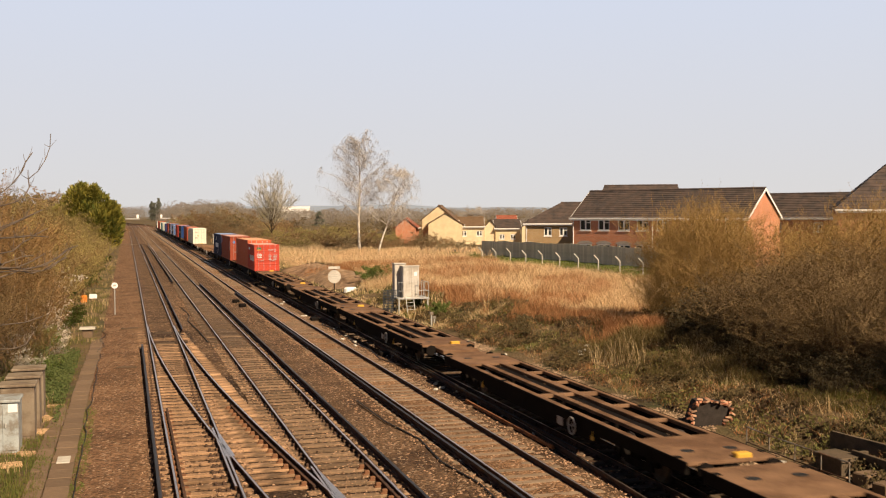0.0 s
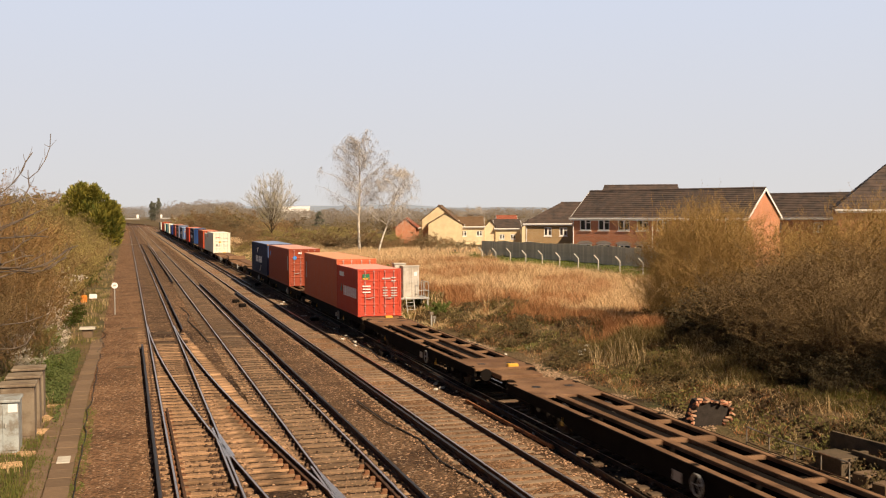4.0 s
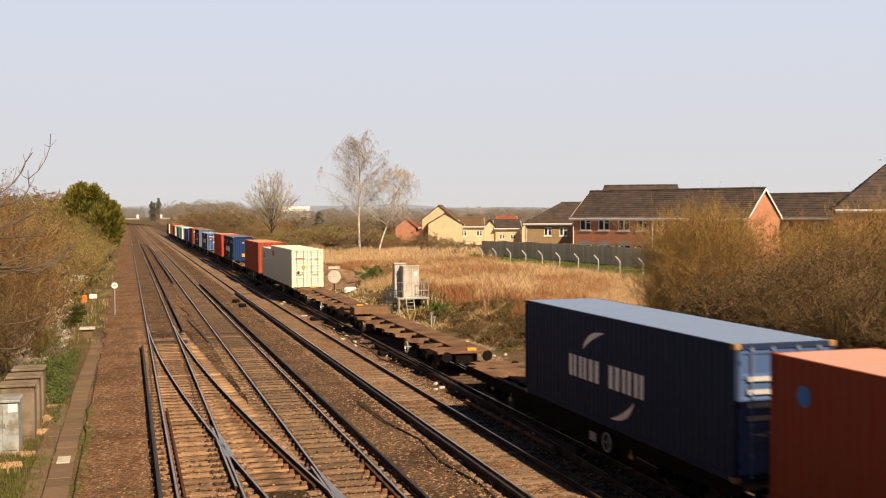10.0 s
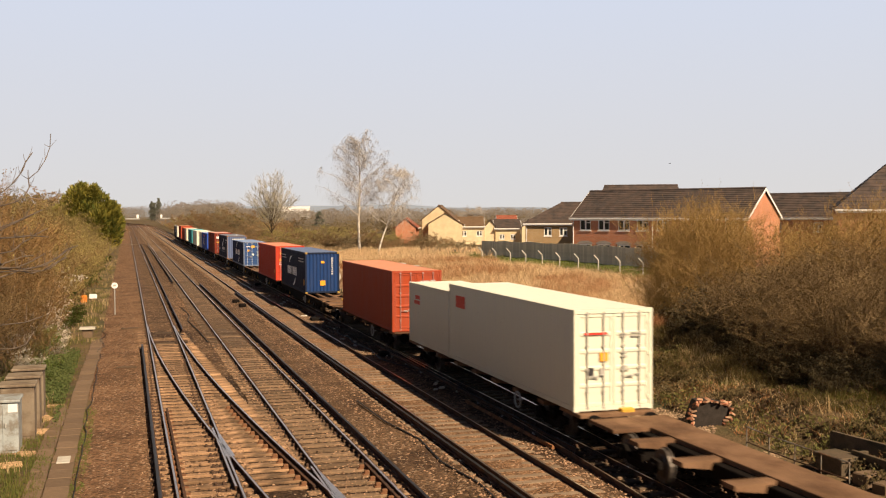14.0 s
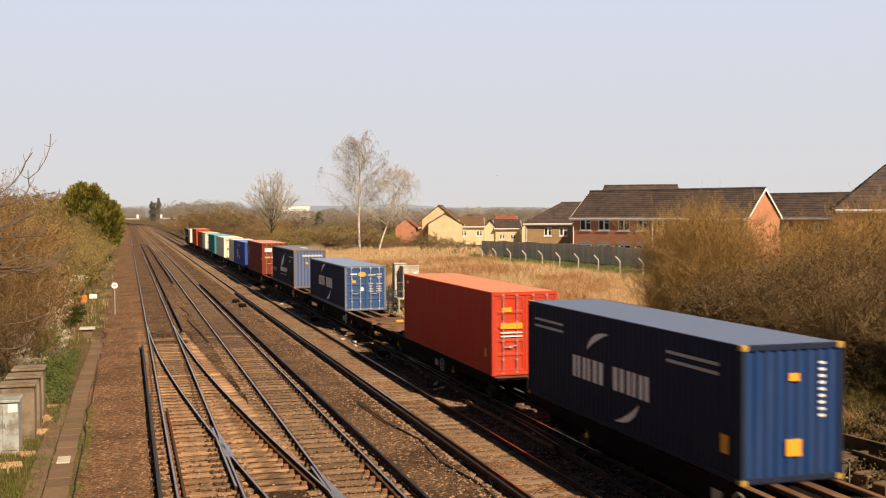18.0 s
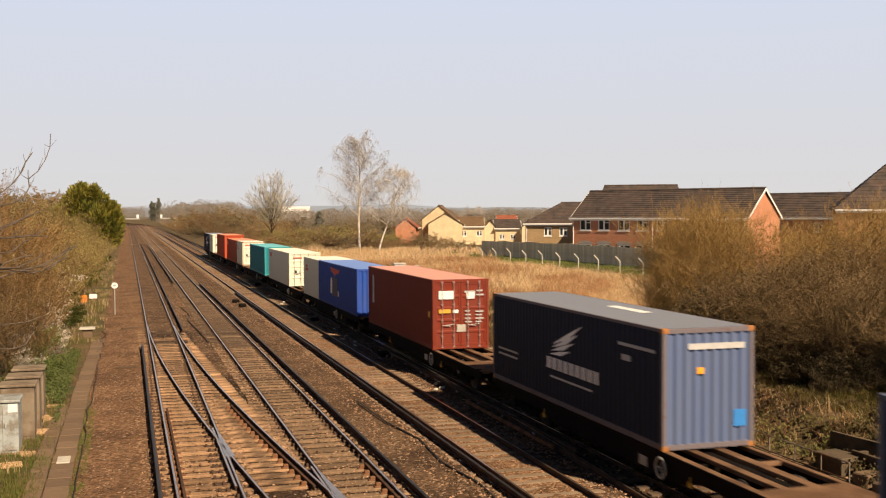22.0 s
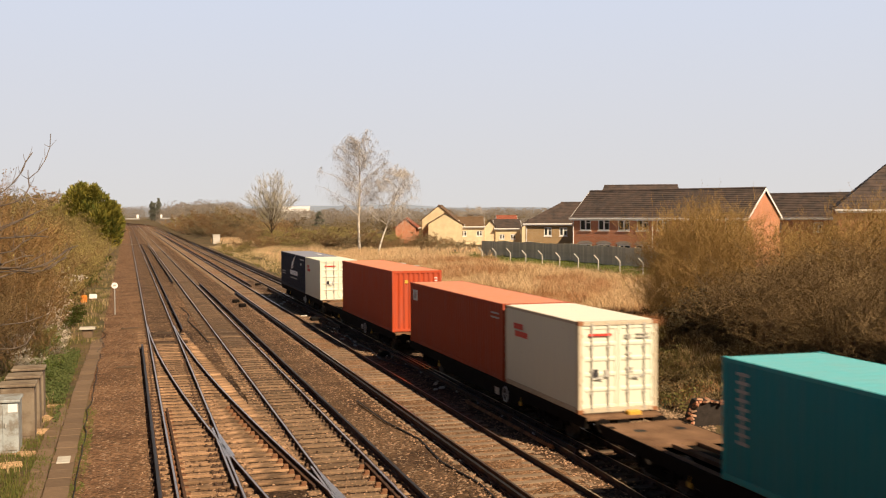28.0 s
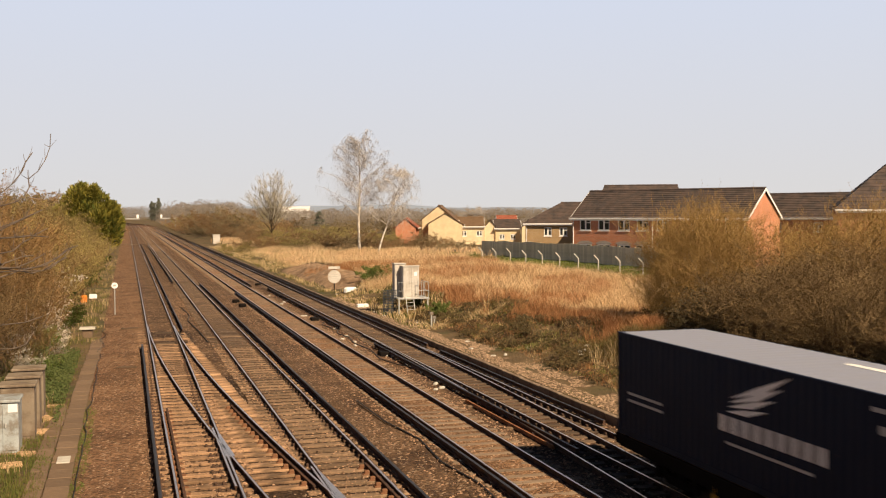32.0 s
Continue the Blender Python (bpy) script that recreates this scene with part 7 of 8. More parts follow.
blades("left_bank_grass", "short grass beside the cable trough", 40000, scatter(lambda y: -7 - y * .02, lambda y: -2.25 if y < 60 else -1.6, 20, 150, 1.9, .12), M_GRASS, .24, .02, 8)
blades("trough_grass", "green grass growing along the cable trough", 6000, scatter(-3.6, -2.1, 20, 40, 1.0, .07, patchy=.7), M_LAWN, .2, .014, 19, .8)
blades("moss_strip", "short green moss and grass beside the trough lids", 6000, scatter(-1.48, -1.15, 20, 40, 1.4, .04, patchy=.6), M_LAWN, .15, .012, 29, 1.0)
blades("left_dead_grass", "dead stalks on the bank", 4500, scatter(-7, lambda y: -2.9 if y < 60 else -1.4, 30, 170, 1.2, .14), M_DRY_PALE, .5, .02, 9)
blades("lawn_grass", "green mown grass behind the fence", 30000, scatter(37.6, 48, 78, 140, 1.0, .3, patchy=.05), M_LAWN, .2, .06, 10)


def leaf_litter(name, label, count, material, seed, low, high, side):
    """Leaves lying and standing low over the rough bank, thick in patches."""
    rnd = random.Random(seed)
    sh = Shape()
    while len(sh.f) < count:
        x, y = 17.0 + 7.0 * rnd.random(), 20 + 52 * rnd.random() ** 1.25
        n = noise.noise((x * .55, y * .33, side)) + .5 * noise.noise((x * 1.7, y * 1.2, side))
        if n < rnd.uniform(-.1, .35):
            continue
        leaf(sh, (x, y, terrain(x, y) + rnd.uniform(0, .10 + .35 * max(0, n))), rnd.uniform(low, high), rnd)
    tagged(new(name, sh.mesh(name, material)), label, "leaf litter", kind="stuff")


leaf_litter("leaf_litter", "brown fallen leaves and broken bramble over the bank", 26000, M_LITTER, 51, .05, .12, 61)
leaf_litter("low_weeds", "low green weeds growing in patches on the bank", 15000, M_WEED, 52, .05, .11, 77)
blades("bank_grass", "long olive-brown grass leaning in tufts on the bank", 15000, scatter(19.0, 23.4, 27, 46, 1.0, .13, lambda x, y: noise.noise((x * .6, y * .4, 33)) > -.12), M_BANK_GRASS, .55, .016, 57, .8)
blades("yellow_grass", "yellow-green grass in low tufts at the foot of the bank", 11000, scatter(19.6, 24.0, 21.5, 31, 1.0, .12), M_GRASS_YELLOW, .36, .016, 58, .7)
blades("straw_tufts", "pale straw tufts on the bank below the scrub", 700, scatter(20.2, 22.4, 32.5, 37.5, 1.0, .16, lambda x, y: noise.noise((x * .7, y * .5, 12)) > .1), M_DRY_PALE, .75, .013, 59, .6)
blades("stalk_tufts", "tufts of tall pale dead stalks on the bank", 170, scatter(18.2, 19.9, 38.0, 42.5, 1.0, .16, lambda x, y: math.hypot(x - 19.0, (y - 40.1) * .5) < 1.0), M_DRY_PALE, 1.0, .016, 53, .6)
blades("stalk_clumps", "russet dead stalk clumps along the edge of the field", 9000, scatter(lambda y: field_start(y) - 2.6, lambda y: field_start(y) + .6, 44, 84, 1.2, .14, lambda x, y: noise.noise((x * .4, y * .25, 71)) > .05), M_DRY_RED, .85, .022, 54, .6)


def white_litter():
    """Torn pale sheeting caught in the brambles, and scraps about it."""
    rnd = random.Random(23)
    for k, (x, y, w) in enumerate(((19.3, 43.4, .5), (19.0, 43.0, .35), (19.7, 43.9, .4), (18.8, 42.6, .25), (18.1, 47.5, .18), (17.6, 52.0, .16), (18.6, 35.0, .15), (20.0, 30.0, .16))):
        sh = Shape()
        n = 5
        for j in range(n + 1):
            for i in range(n + 1):
                u, v = (i / n - .5) * w * 1.5, (j / n - .5) * w
                sh.v.append((u + .05 * rnd.gauss(0, w), v + .05 * rnd.gauss(0, w), .10 + .35 * w * noise.noise((u * 5, v * 5, k)) + rnd.uniform(-.04, .04)))
        for j in range(n):
            for i in range(n):
                if rnd.random() < .72:
                    sh.f.append((j * (n + 1) + i, j * (n + 1) + i + 1, (j + 1) * (n + 1) + i + 1, (j + 1) * (n + 1) + i))
        solid("torn_sheeting", sh, M_POST, "scrap of torn pale sheeting lying in the brambles", "litter", pose(x, y, terrain(x, y), 0, 0, rnd.uniform(0, 180)), group="torn sheeting")


white_litter()


def ivy_patch():
    rnd = random.Random(12)
    sh = Shape()
    for _ in range(17000):
        x, y = rnd.gauss(-3.2, .65), rnd.uniform(37.0, 56)
        if x > -2.25 or (x < -2.4 and y < 41.2):
            continue
        leaf(sh, (x, y, terrain(x, y) + rnd.uniform(.0, .34) * (1 + .5 * noise.noise((x * 1.3, y * .8, 3)))), rnd.uniform(.045, .095), rnd)
    tagged(new("ivy", sh.mesh("ivy", M_IVY)), "dark green ivy spreading beside the cable trough", "ivy", kind="stuff")


ivy_patch()


def near_tree():
    """Bare tree beside the bridge, whose branches reach into view."""
    t = thing("bare_tree", "bare tree beside the bridge with upturned branches", "tree")
    bx, by = -4.2, 8.6
    zb = terrain(bx, by)
    tr = Shape()
    prev = None
    for i in range(9):
        f = i / 8
        q = (bx + .25 * math.sin(f * 3), by + .2 * f, zb - .1 + f * (7.4 - zb))
        if prev:
            tr.rod(prev, q, .16 * (1.1 - f) + .03, .16 * (1 - f) + .03, n=8, cap=False)
        prev = q
    part("trunk", tr, M_BARK, t)
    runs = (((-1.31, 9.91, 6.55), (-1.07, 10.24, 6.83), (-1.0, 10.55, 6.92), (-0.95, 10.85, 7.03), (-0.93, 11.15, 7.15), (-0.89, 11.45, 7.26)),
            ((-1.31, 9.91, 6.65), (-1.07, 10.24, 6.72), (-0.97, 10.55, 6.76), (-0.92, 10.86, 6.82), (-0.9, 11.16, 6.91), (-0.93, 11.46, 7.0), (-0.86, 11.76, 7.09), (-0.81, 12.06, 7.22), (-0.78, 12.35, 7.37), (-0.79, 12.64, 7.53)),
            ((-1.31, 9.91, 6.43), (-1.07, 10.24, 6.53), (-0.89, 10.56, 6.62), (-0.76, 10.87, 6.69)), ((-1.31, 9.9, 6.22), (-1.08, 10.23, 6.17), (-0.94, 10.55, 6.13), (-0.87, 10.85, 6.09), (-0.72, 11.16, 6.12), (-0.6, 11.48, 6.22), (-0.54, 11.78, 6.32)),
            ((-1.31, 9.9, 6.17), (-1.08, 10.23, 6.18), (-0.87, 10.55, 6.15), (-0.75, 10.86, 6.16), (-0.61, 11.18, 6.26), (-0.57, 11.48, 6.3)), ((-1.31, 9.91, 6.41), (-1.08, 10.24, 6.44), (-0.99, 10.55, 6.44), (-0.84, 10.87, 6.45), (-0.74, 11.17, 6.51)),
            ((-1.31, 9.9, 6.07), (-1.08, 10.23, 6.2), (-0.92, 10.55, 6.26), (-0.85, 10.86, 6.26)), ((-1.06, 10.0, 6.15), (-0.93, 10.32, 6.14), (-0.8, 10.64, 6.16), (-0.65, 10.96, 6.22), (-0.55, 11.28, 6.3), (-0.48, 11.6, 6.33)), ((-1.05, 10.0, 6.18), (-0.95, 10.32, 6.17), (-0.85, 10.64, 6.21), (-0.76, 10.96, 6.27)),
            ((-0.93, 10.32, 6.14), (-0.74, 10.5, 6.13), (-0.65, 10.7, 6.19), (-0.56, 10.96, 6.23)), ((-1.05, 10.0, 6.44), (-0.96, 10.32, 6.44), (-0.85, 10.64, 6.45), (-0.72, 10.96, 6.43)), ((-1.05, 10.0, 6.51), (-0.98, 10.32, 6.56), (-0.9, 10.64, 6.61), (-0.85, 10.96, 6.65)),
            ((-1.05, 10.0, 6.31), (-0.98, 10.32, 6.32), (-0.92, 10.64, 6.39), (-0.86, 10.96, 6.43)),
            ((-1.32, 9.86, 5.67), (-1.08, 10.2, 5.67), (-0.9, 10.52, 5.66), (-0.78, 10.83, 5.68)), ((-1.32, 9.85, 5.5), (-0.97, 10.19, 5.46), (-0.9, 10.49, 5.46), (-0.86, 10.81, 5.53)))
    rnd = random.Random(6)
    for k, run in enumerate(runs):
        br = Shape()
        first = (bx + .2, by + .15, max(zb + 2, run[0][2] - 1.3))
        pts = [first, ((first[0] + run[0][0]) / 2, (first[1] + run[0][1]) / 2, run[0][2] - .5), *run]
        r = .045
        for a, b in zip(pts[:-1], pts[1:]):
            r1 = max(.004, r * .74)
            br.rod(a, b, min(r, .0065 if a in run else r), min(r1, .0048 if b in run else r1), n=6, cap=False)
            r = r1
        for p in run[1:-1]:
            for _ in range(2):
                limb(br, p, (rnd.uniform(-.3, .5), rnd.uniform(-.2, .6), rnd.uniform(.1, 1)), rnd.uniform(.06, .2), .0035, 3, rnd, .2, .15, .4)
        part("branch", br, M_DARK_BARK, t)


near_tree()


# ---------- lineside things ----------
def build_right_trough():
    f = thing("concrete_edging", "sooty concrete edging blocks along the goods track", "edging", kind="structure")
    block = Shape().bevel_box(14.88, 15.06, .01, 1.98, -.3, .10, .02).mesh("edging_block", M_DARK_EDGE)
    rnd = random.Random(3)
    for i in range(110):
        part("edging_block", block, None, f, m=Matrix.Translation((rnd.uniform(-.012, .012), 14 + i * 2.0, rnd.uniform(-.012, .012))))


build_right_trough()


def build_left_trough():
    f = thing("cable_trough", "run of old concrete cable trough lids", "cable trough", kind="structure")
    lid = Shape().bevel_box(-.30, .30, .012, .93, -.14, 0, .015).mesh("trough_lid", M_CONCRETE)
    lid2 = Shape().bevel_box(-.22, .22, .012, .93, -.14, 0, .015).mesh("trough_lid", M_CONCRETE)
    rnd = random.Random(4)
    for i in range(44):
        y = 20 + i * .95
        x = -1.78 + .18 * smoothstep(40, 62, y)
        part("trough_lid", lid, None, f, m=Matrix.Translation((x + rnd.uniform(-.015, .015), y, -.20 + rnd.uniform(-.012, .012))) @ Matrix.Rotation(rnd.uniform(-.012, .012), 4, "Z"))
        if 27 < y < 40:
            part("trough_lid", lid2, None, f, m=Matrix.Translation((-2.34 + rnd.uniform(-.02, .02), y, -.215 + rnd.uniform(-.01, .01))) @ Matrix.Rotation(rnd.uniform(-.015, .015), 4, "Z"))
    part("pale_lid", Shape().bevel_box(-1.95, -1.6, 31.2, 32.0, -.2, -.17, .01), M_POST, f, "pale replacement lid")


build_left_trough()


def cabinet(x0, x1, y0, y1, h, material, label, tag=False):
    z = terrain((x0 + x1) / 2, (y0 + y1) / 2) - .02
    c = thing("equipment_cabinet", label, "cabinet", Matrix.Translation((x0, y0, z)), group="equipment cabinets")
    w, d = x1 - x0, y1 - y0
    part("plinth", Shape().bevel_box(-.08, w + .08, -.08, d + .08, -.1, .08, .02), M_CONCRETE, c)
    part("body", Shape().bevel_box(0, w, 0, d, .08, h - .07, .015), material, c)
    part("lid", Shape().bevel_box(-.05, w + .05, -.05, d + .05, h - .07, h, .02), material, c)
    for k in range(2):
        a, b = w * k / 2 + .03, w * (k + 1) / 2 - .03
        dr = part("door", Shape().bevel_box(a, b, -.022, 0, .16, h - .14, .008), material, c)
        part("handle", Shape().bevel_box(b - .1 if k == 0 else a + .06, b - .06 if k == 0 else a + .1, -.05, -.022, h * .5, h * .5 + .14, .006), M_GALV, dr)
    if tag:
        part("label_plate", Shape().box(w - .28, w - .02, -.03, -.024, h - .36, h - .12), M_WHITE, c, "white label plate")


cabinet(-4.0, -3.08, 33.2, 34.3, 1.62, M_CASE_SILVER, "silver-grey lineside equipment cabinet with a white label", True)
cabinet(-3.8, -2.80, 35.2, 36.1, 1.75, M_CASE_BROWN, "weathered brown-grey lineside equipment cabinet")
cabinet(-3.75, -2.78, 36.9, 37.8, 1.75, M_CASE_BROWN, "weathered brown-grey lineside equipment cabinet")
cabinet(-3.75, -2.78, 38.7, 39.6, 1.75, M_CASE_BROWN, "weathered brown-grey lineside equipment cabinet")


def small_bits_left():
    sg = thing("round_sign", "round white lineside sign on a grey post", "sign", pose(-.84, 76.6, -.3))
    part("post", Shape().rod((0, 0, 0), (0, 0, 1.85), .035, n=8), M_GALV, sg)
    part("disc", Shape().rod((0, -.06, 2.1), (0, -.03, 2.1), .21, n=24), M_WHITE, sg)
    part("digit_bar", Shape().box(-.1, .1, -.066, -.06, 2.04, 2.16), M_LOGO_PALE, sg)
    bx = thing("junction_box", "low pale concrete junction box with a flat lid", "box", pose(-2.2, 63.7, -.3))
    part("body", Shape().bevel_box(-.28, .28, -.25, .25, 0, .5, .02), M_CONCRETE, bx)
    part("lid", Shape().bevel_box(-.42, .42, -.38, .38, .5, .6, .02), M_POST, bx, "pale lid")
    solid("orange_bag", Shape().bevel_box(-.25, .25, -.2, .2, 0, .62, .12), M_ORANGE, "orange plastic sack on the bank", "sack", pose(-3.3, 89.0, terrain(-3.3, 89.0)))
    solid("white_marker", Shape().bevel_box(-.3, .3, -.15, .15, 0, .34, .03), M_WHITE, "white marker block on the bank", "marker", pose(-2.7, 92.0, terrain(-2.7, 92.0) + .1))
    rnd = random.Random(8)
    for i, (x, y, w, d) in enumerate(((-2.75, 36.2, .5, .7), (-2.7, 38.6, .35, .8), (-2.9, 33.0, .5, .4), (-3.2, 31.6, .7, .5), (-2.55, 41.0, .6, .3))):
        solid("paving_slab", Shape().bevel_box(-w / 2, w / 2, -d / 2, d / 2, -.05, .04, .02), M_SLAB, "broken tan concrete slab lying by the cabinets", "slab", pose(x, y, terrain(x, y) + .04, 0, 0, rnd.uniform(-20, 20)), group="broken slabs")
    pts = []
    for i in range(40):
        y = 26 + i * 1.05
        pts.append((-1.34 + .24 * noise.noise((i * .43, 2, 1)), y, -.20))
    solid("cable", Shape().tube(pts, .016, 5), M_CABLE, "black cable lying along the trough", "cable")
    # step-off boards and trackside bits
    for x, y, w, d, a in ((.15, 66.5, 1.1, .25, 8), (-.1, 49.5, .9, .08, -12), (1.9, 63.0, .9, .5, 0), (1.85, 58.0, .95, .2, 4)):
        solid("timber_board", Shape().bevel_box(-w / 2, w / 2, -d / 2, d / 2, -.03, .035, .012), M_SLEEPER_OLD, "short dark timber board by the track", "board", pose(x, y, -.12, 0, 0, a), group="boards")
    cr = thing("walkway_crossing", "plain board crossing over the two far tracks", "crossing", kind="structure")
    for i in range(9):
        part("plank", Shape().bevel_box(-1.0 + i * .98, -.06 + i * .98, 250.2, 251.8, -.18, -.01, .02), M_SLEEPER_OLD, cr)


small_bits_left()


def relay_cabinets():
    """Two tall cases on a raised galvanised platform with ladder and rails."""
    x0, y0 = 16.72, 67.0
    g = .05
    p = thing("raised_platform", "galvanised raised platform with ladder and handrails for relay cases", "platform", Matrix.Translation((x0, y0, 0)))
    top = 1.2
    part("deck", Shape().bevel_box(-.15, 1.95, -.25, 1.6, top - .08, top, .01), M_GALV, p)
    for x, y in ((-.05, -.15), (1.85, -.15), (-.05, 1.5), (1.85, 1.5)):
        part("leg", Shape().bevel_box(x - .05, x + .05, y - .05, y + .05, g - .3, top - .08, .01), M_GALV, p)
    for i, (a, b) in enumerate((((-.1, -.2), (.2, -.2)), ((1.2, -.2), (1.9, -.2)), ((1.9, -.2), (1.9, 1.55)))):
        for z in (.45, 1.0):
            part("handrail", Shape().rod((a[0], a[1], top + z), (b[0], b[1], top + z), .02, n=6), M_GALV, p)
    for x, y in ((1.2, -.2), (1.9, -.2), (1.9, .7), (1.9, 1.55), (1.55, -.2)):
        part("stanchion", Shape().rod((x, y, top), (x, y, top + 1.0), .02, n=6), M_GALV, p)
    lad = thing("ladder", "short galvanised ladder against the platform", "ladder", Matrix.Translation((x0, y0, 0)))
    for x in (.35, .85):
        part("rail", Shape().rod((x, -.95, g - .1), (x, -.28, top + .25), .025, n=6), M_GALV, lad)
    for i in range(6):
        f = (i + .6) / 6.4
        part("rung", Shape().rod((.35, -.95 + .67 * f, g - .1 + (top + .2 - g) * f), (.85, -.95 + .67 * f, g - .1 + (top + .2 - g) * f), .018, n=6), M_GALV, lad)
    for dx, dy, w, h in ((-.12, .75, .75, 2.2), (.28, .1, 1.08, 2.05)):
        c = thing("relay_case", "tall pale grey relay case on the platform", "cabinet", Matrix.Translation((x0 + dx, y0 + dy, top)), group="relay cases")
        part("body", Shape().bevel_box(0, w, 0, .6, 0, h - .06, .02), M_CASE, c)
        part("lid", Shape().bevel_box(-.04, w + .04, -.05, .65, h - .06, h, .02), M_CASE, c)
        for k in range(2):
            a, b = .03 + k * w / 2, w / 2 - .02 + k * w / 2
            d = part("door", Shape().bevel_box(a, b, -.02, 0, .08, h - .14, .006), M_CASE, c)
            part("handle", Shape().bevel_box(b - .09, b - .05, -.045, -.02, h * .45, h * .45 + .16, .006), M_GALV, d)
        part("plate", Shape().box(w * .68, w * .86, -.03, -.024, h * .68, h * .80), M_WHITE, c)
    # dark netting cage beside the platform
    cg = thing("mesh_cage", "dark mesh cage below the relay cases", "cage", Matrix.Translation((x0 - .98, y0 + .3, g - .1)))
    for i in range(11):
        part("bar", Shape().rod((i * .09, 0, 0), (i * .09, 0, 1.75), .02, n=5), M_NET, cg)
    for i in range(11):
        part("rail", Shape().rod((0, 0, .05 + i * .168), (.9, 0, .05 + i * .168), .02, n=5), M_NET, cg)


M_NET = mat("blue_black_mesh", (0.03, 0.04, 0.055), 0.7, vary=0.3)
relay_cabinets()


def small_bits_right():
    s = thing("disc_signal_sign", "round white sign with a small plate above on a dark post", "sign", pose(16.8, 90, .1))
    part("post", Shape().rod((0, 0, -.3), (0, 0, 2.1), .05, n=8), M_UNDER, s)
    part("disc", Shape().rod((0, -.08, 1.2), (0, -.04, 1.2), .56, n=28), M_CASE, s)
    part("plate", Shape().bevel_box(-.5, .5, -.08, -.05, 1.84, 2.06, .01), M_CASE, s)
    for z in (1.02, 1.2, 1.38):
        part("bar", Shape().box(-.3, .3, -.088, -.081, z - .03, z + .03), M_LOGO_PALE, s)
    solid("white_sack", Shape().bevel_box(-.55, .55, -.3, .3, 0, .42, .14), M_WHITE, "white sack lying by the goods track", "sack", pose(17.6, 87.0, terrain(17.6, 87) - .03))
    solid("white_block", Shape().bevel_box(-.4, .4, -.2, .2, 0, .24, .05), M_WHITE, "white block between the edging and track", "block", pose(15.7, 73.5, terrain(15.7, 73.5)))
    b = thing("location_case", "white location case beside the line further off", "cabinet", pose(18.75, 239.5, terrain(18.75, 239.5) - .05))
    part("body", Shape().bevel_box(-.75, .75, -.45, .45, 0, 1.9, .03), M_CASE, b)
    part("lid", Shape().bevel_box(-.82, .82, -.52, .52, 1.9, 2.0, .03), M_CASE, b)
    for x, y, h in ((16.5, 58.6, .8), (17.2, 60.5, .4)):
        m = thing("marker_post", "short grey lineside marker post", "post", pose(x, y, terrain(x, y) - .05), group="marker posts")
        part("stake", Shape().bevel_box(-.04, .04, -.04, .04, 0, h, .01), M_GALV, m)
        part("cap", Shape().bevel_box(-.10, .10, -.06, .06, h, h + .16, .02), M_GALV_OLD, m)
    # low handrail and concrete blocks on the bank
    r = thing("low_handrail", "low grey weathered tube handrail on the bank", "handrail")
    pts = [(16.5, 26.25, .65), (16.5, 25.15, .62), (16.5, 24.0, .62), (16.5, 22.9, .62), (16.5, 21.8, .63)]
    part("top_rail", Shape().tube(pts, .022, 6), M_GALV_OLD, r)
    part("lower_rail", Shape().tube([(x, y, z - .42) for x, y, z in pts], .018, 6), M_RUST, r)
    for x, y, z in pts:
        part("post", Shape().rod((x, y, -.1), (x, y, z), .02, n=6), M_GALV_OLD, r)
    # broken drain headwall: thin wing slab, an open trough, a square chamber with its cover, footing blocks
    hw_ = thing("concrete_headwall", "weathered concrete drain headwall with open trough in the bank", "headwall", pose(17.3, 22.6, 0))
    part("wing_slab", Shape().add([(.05, 1.1, -.1), (.15, 1.1, -.1), (1.05, -1.2, -.1), (.95, -1.2, -.1), (.05, 1.1, .98), (.15, 1.1, .98), (1.05, -1.2, .80), (.95, -1.2, .80)],
                                  [(3, 2, 1, 0), (4, 5, 6, 7), (0, 1, 5, 4), (1, 2, 6, 5), (2, 3, 7, 6), (3, 0, 4, 7)]), M_BLOCK, hw_)
    tro = Shape()
    for x0, x1, z1 in ((0, .09, .68), (.62, .71, .72)):
        tro.bevel_box(x0, x1, -1.5, .2, -.1, z1, .012)
    tro.bevel_box(.09, .62, -1.5, .2, -.1, .22, .01).bevel_box(.09, .62, .1, .2, .22, .64, .01)
    part("trough", tro, M_BLOCK, hw_)
    solid("drain_chamber", Shape().bevel_box(-.34, .34, -.45, .45, -.2, .42, .02).bevel_box(-.38, .38, -.5, .5, .42, .52, .02), M_BLOCK, "square concrete drain chamber with a flat cover", "drain chamber", pose(17.05, 22.95, .05, 0, 0, 8))
    for x, y, w, d, h, a in ((16.95, 21.6, .7, .5, .36, 6), (16.85, 20.9, .6, .4, .3, 14), (17.5, 20.6, .7, .5, .4, 4)):
        solid("concrete_block", Shape().bevel_box(-w / 2, w / 2, -d / 2, d / 2, -.2, h, .03), M_CONCRETE, "weathered brown concrete block on the bank", "block", pose(x, y, .05, 0, 0, a), group="concrete blocks")


M_GALV_OLD = mat("dull_weathered_tube", (0.24, 0.22, 0.19), 0.6, metal=0.3, vary=0.3, scale=4, bump=0.1, tint=(0.2, 0.11, 0.06), tint_scale=3)
small_bits_right()


M_PIT_SHADE = mat("pit_shade", (0.035, 0.028, 0.024), 0.95, vary=0.4, scale=5, fine=30, bump=0.4)


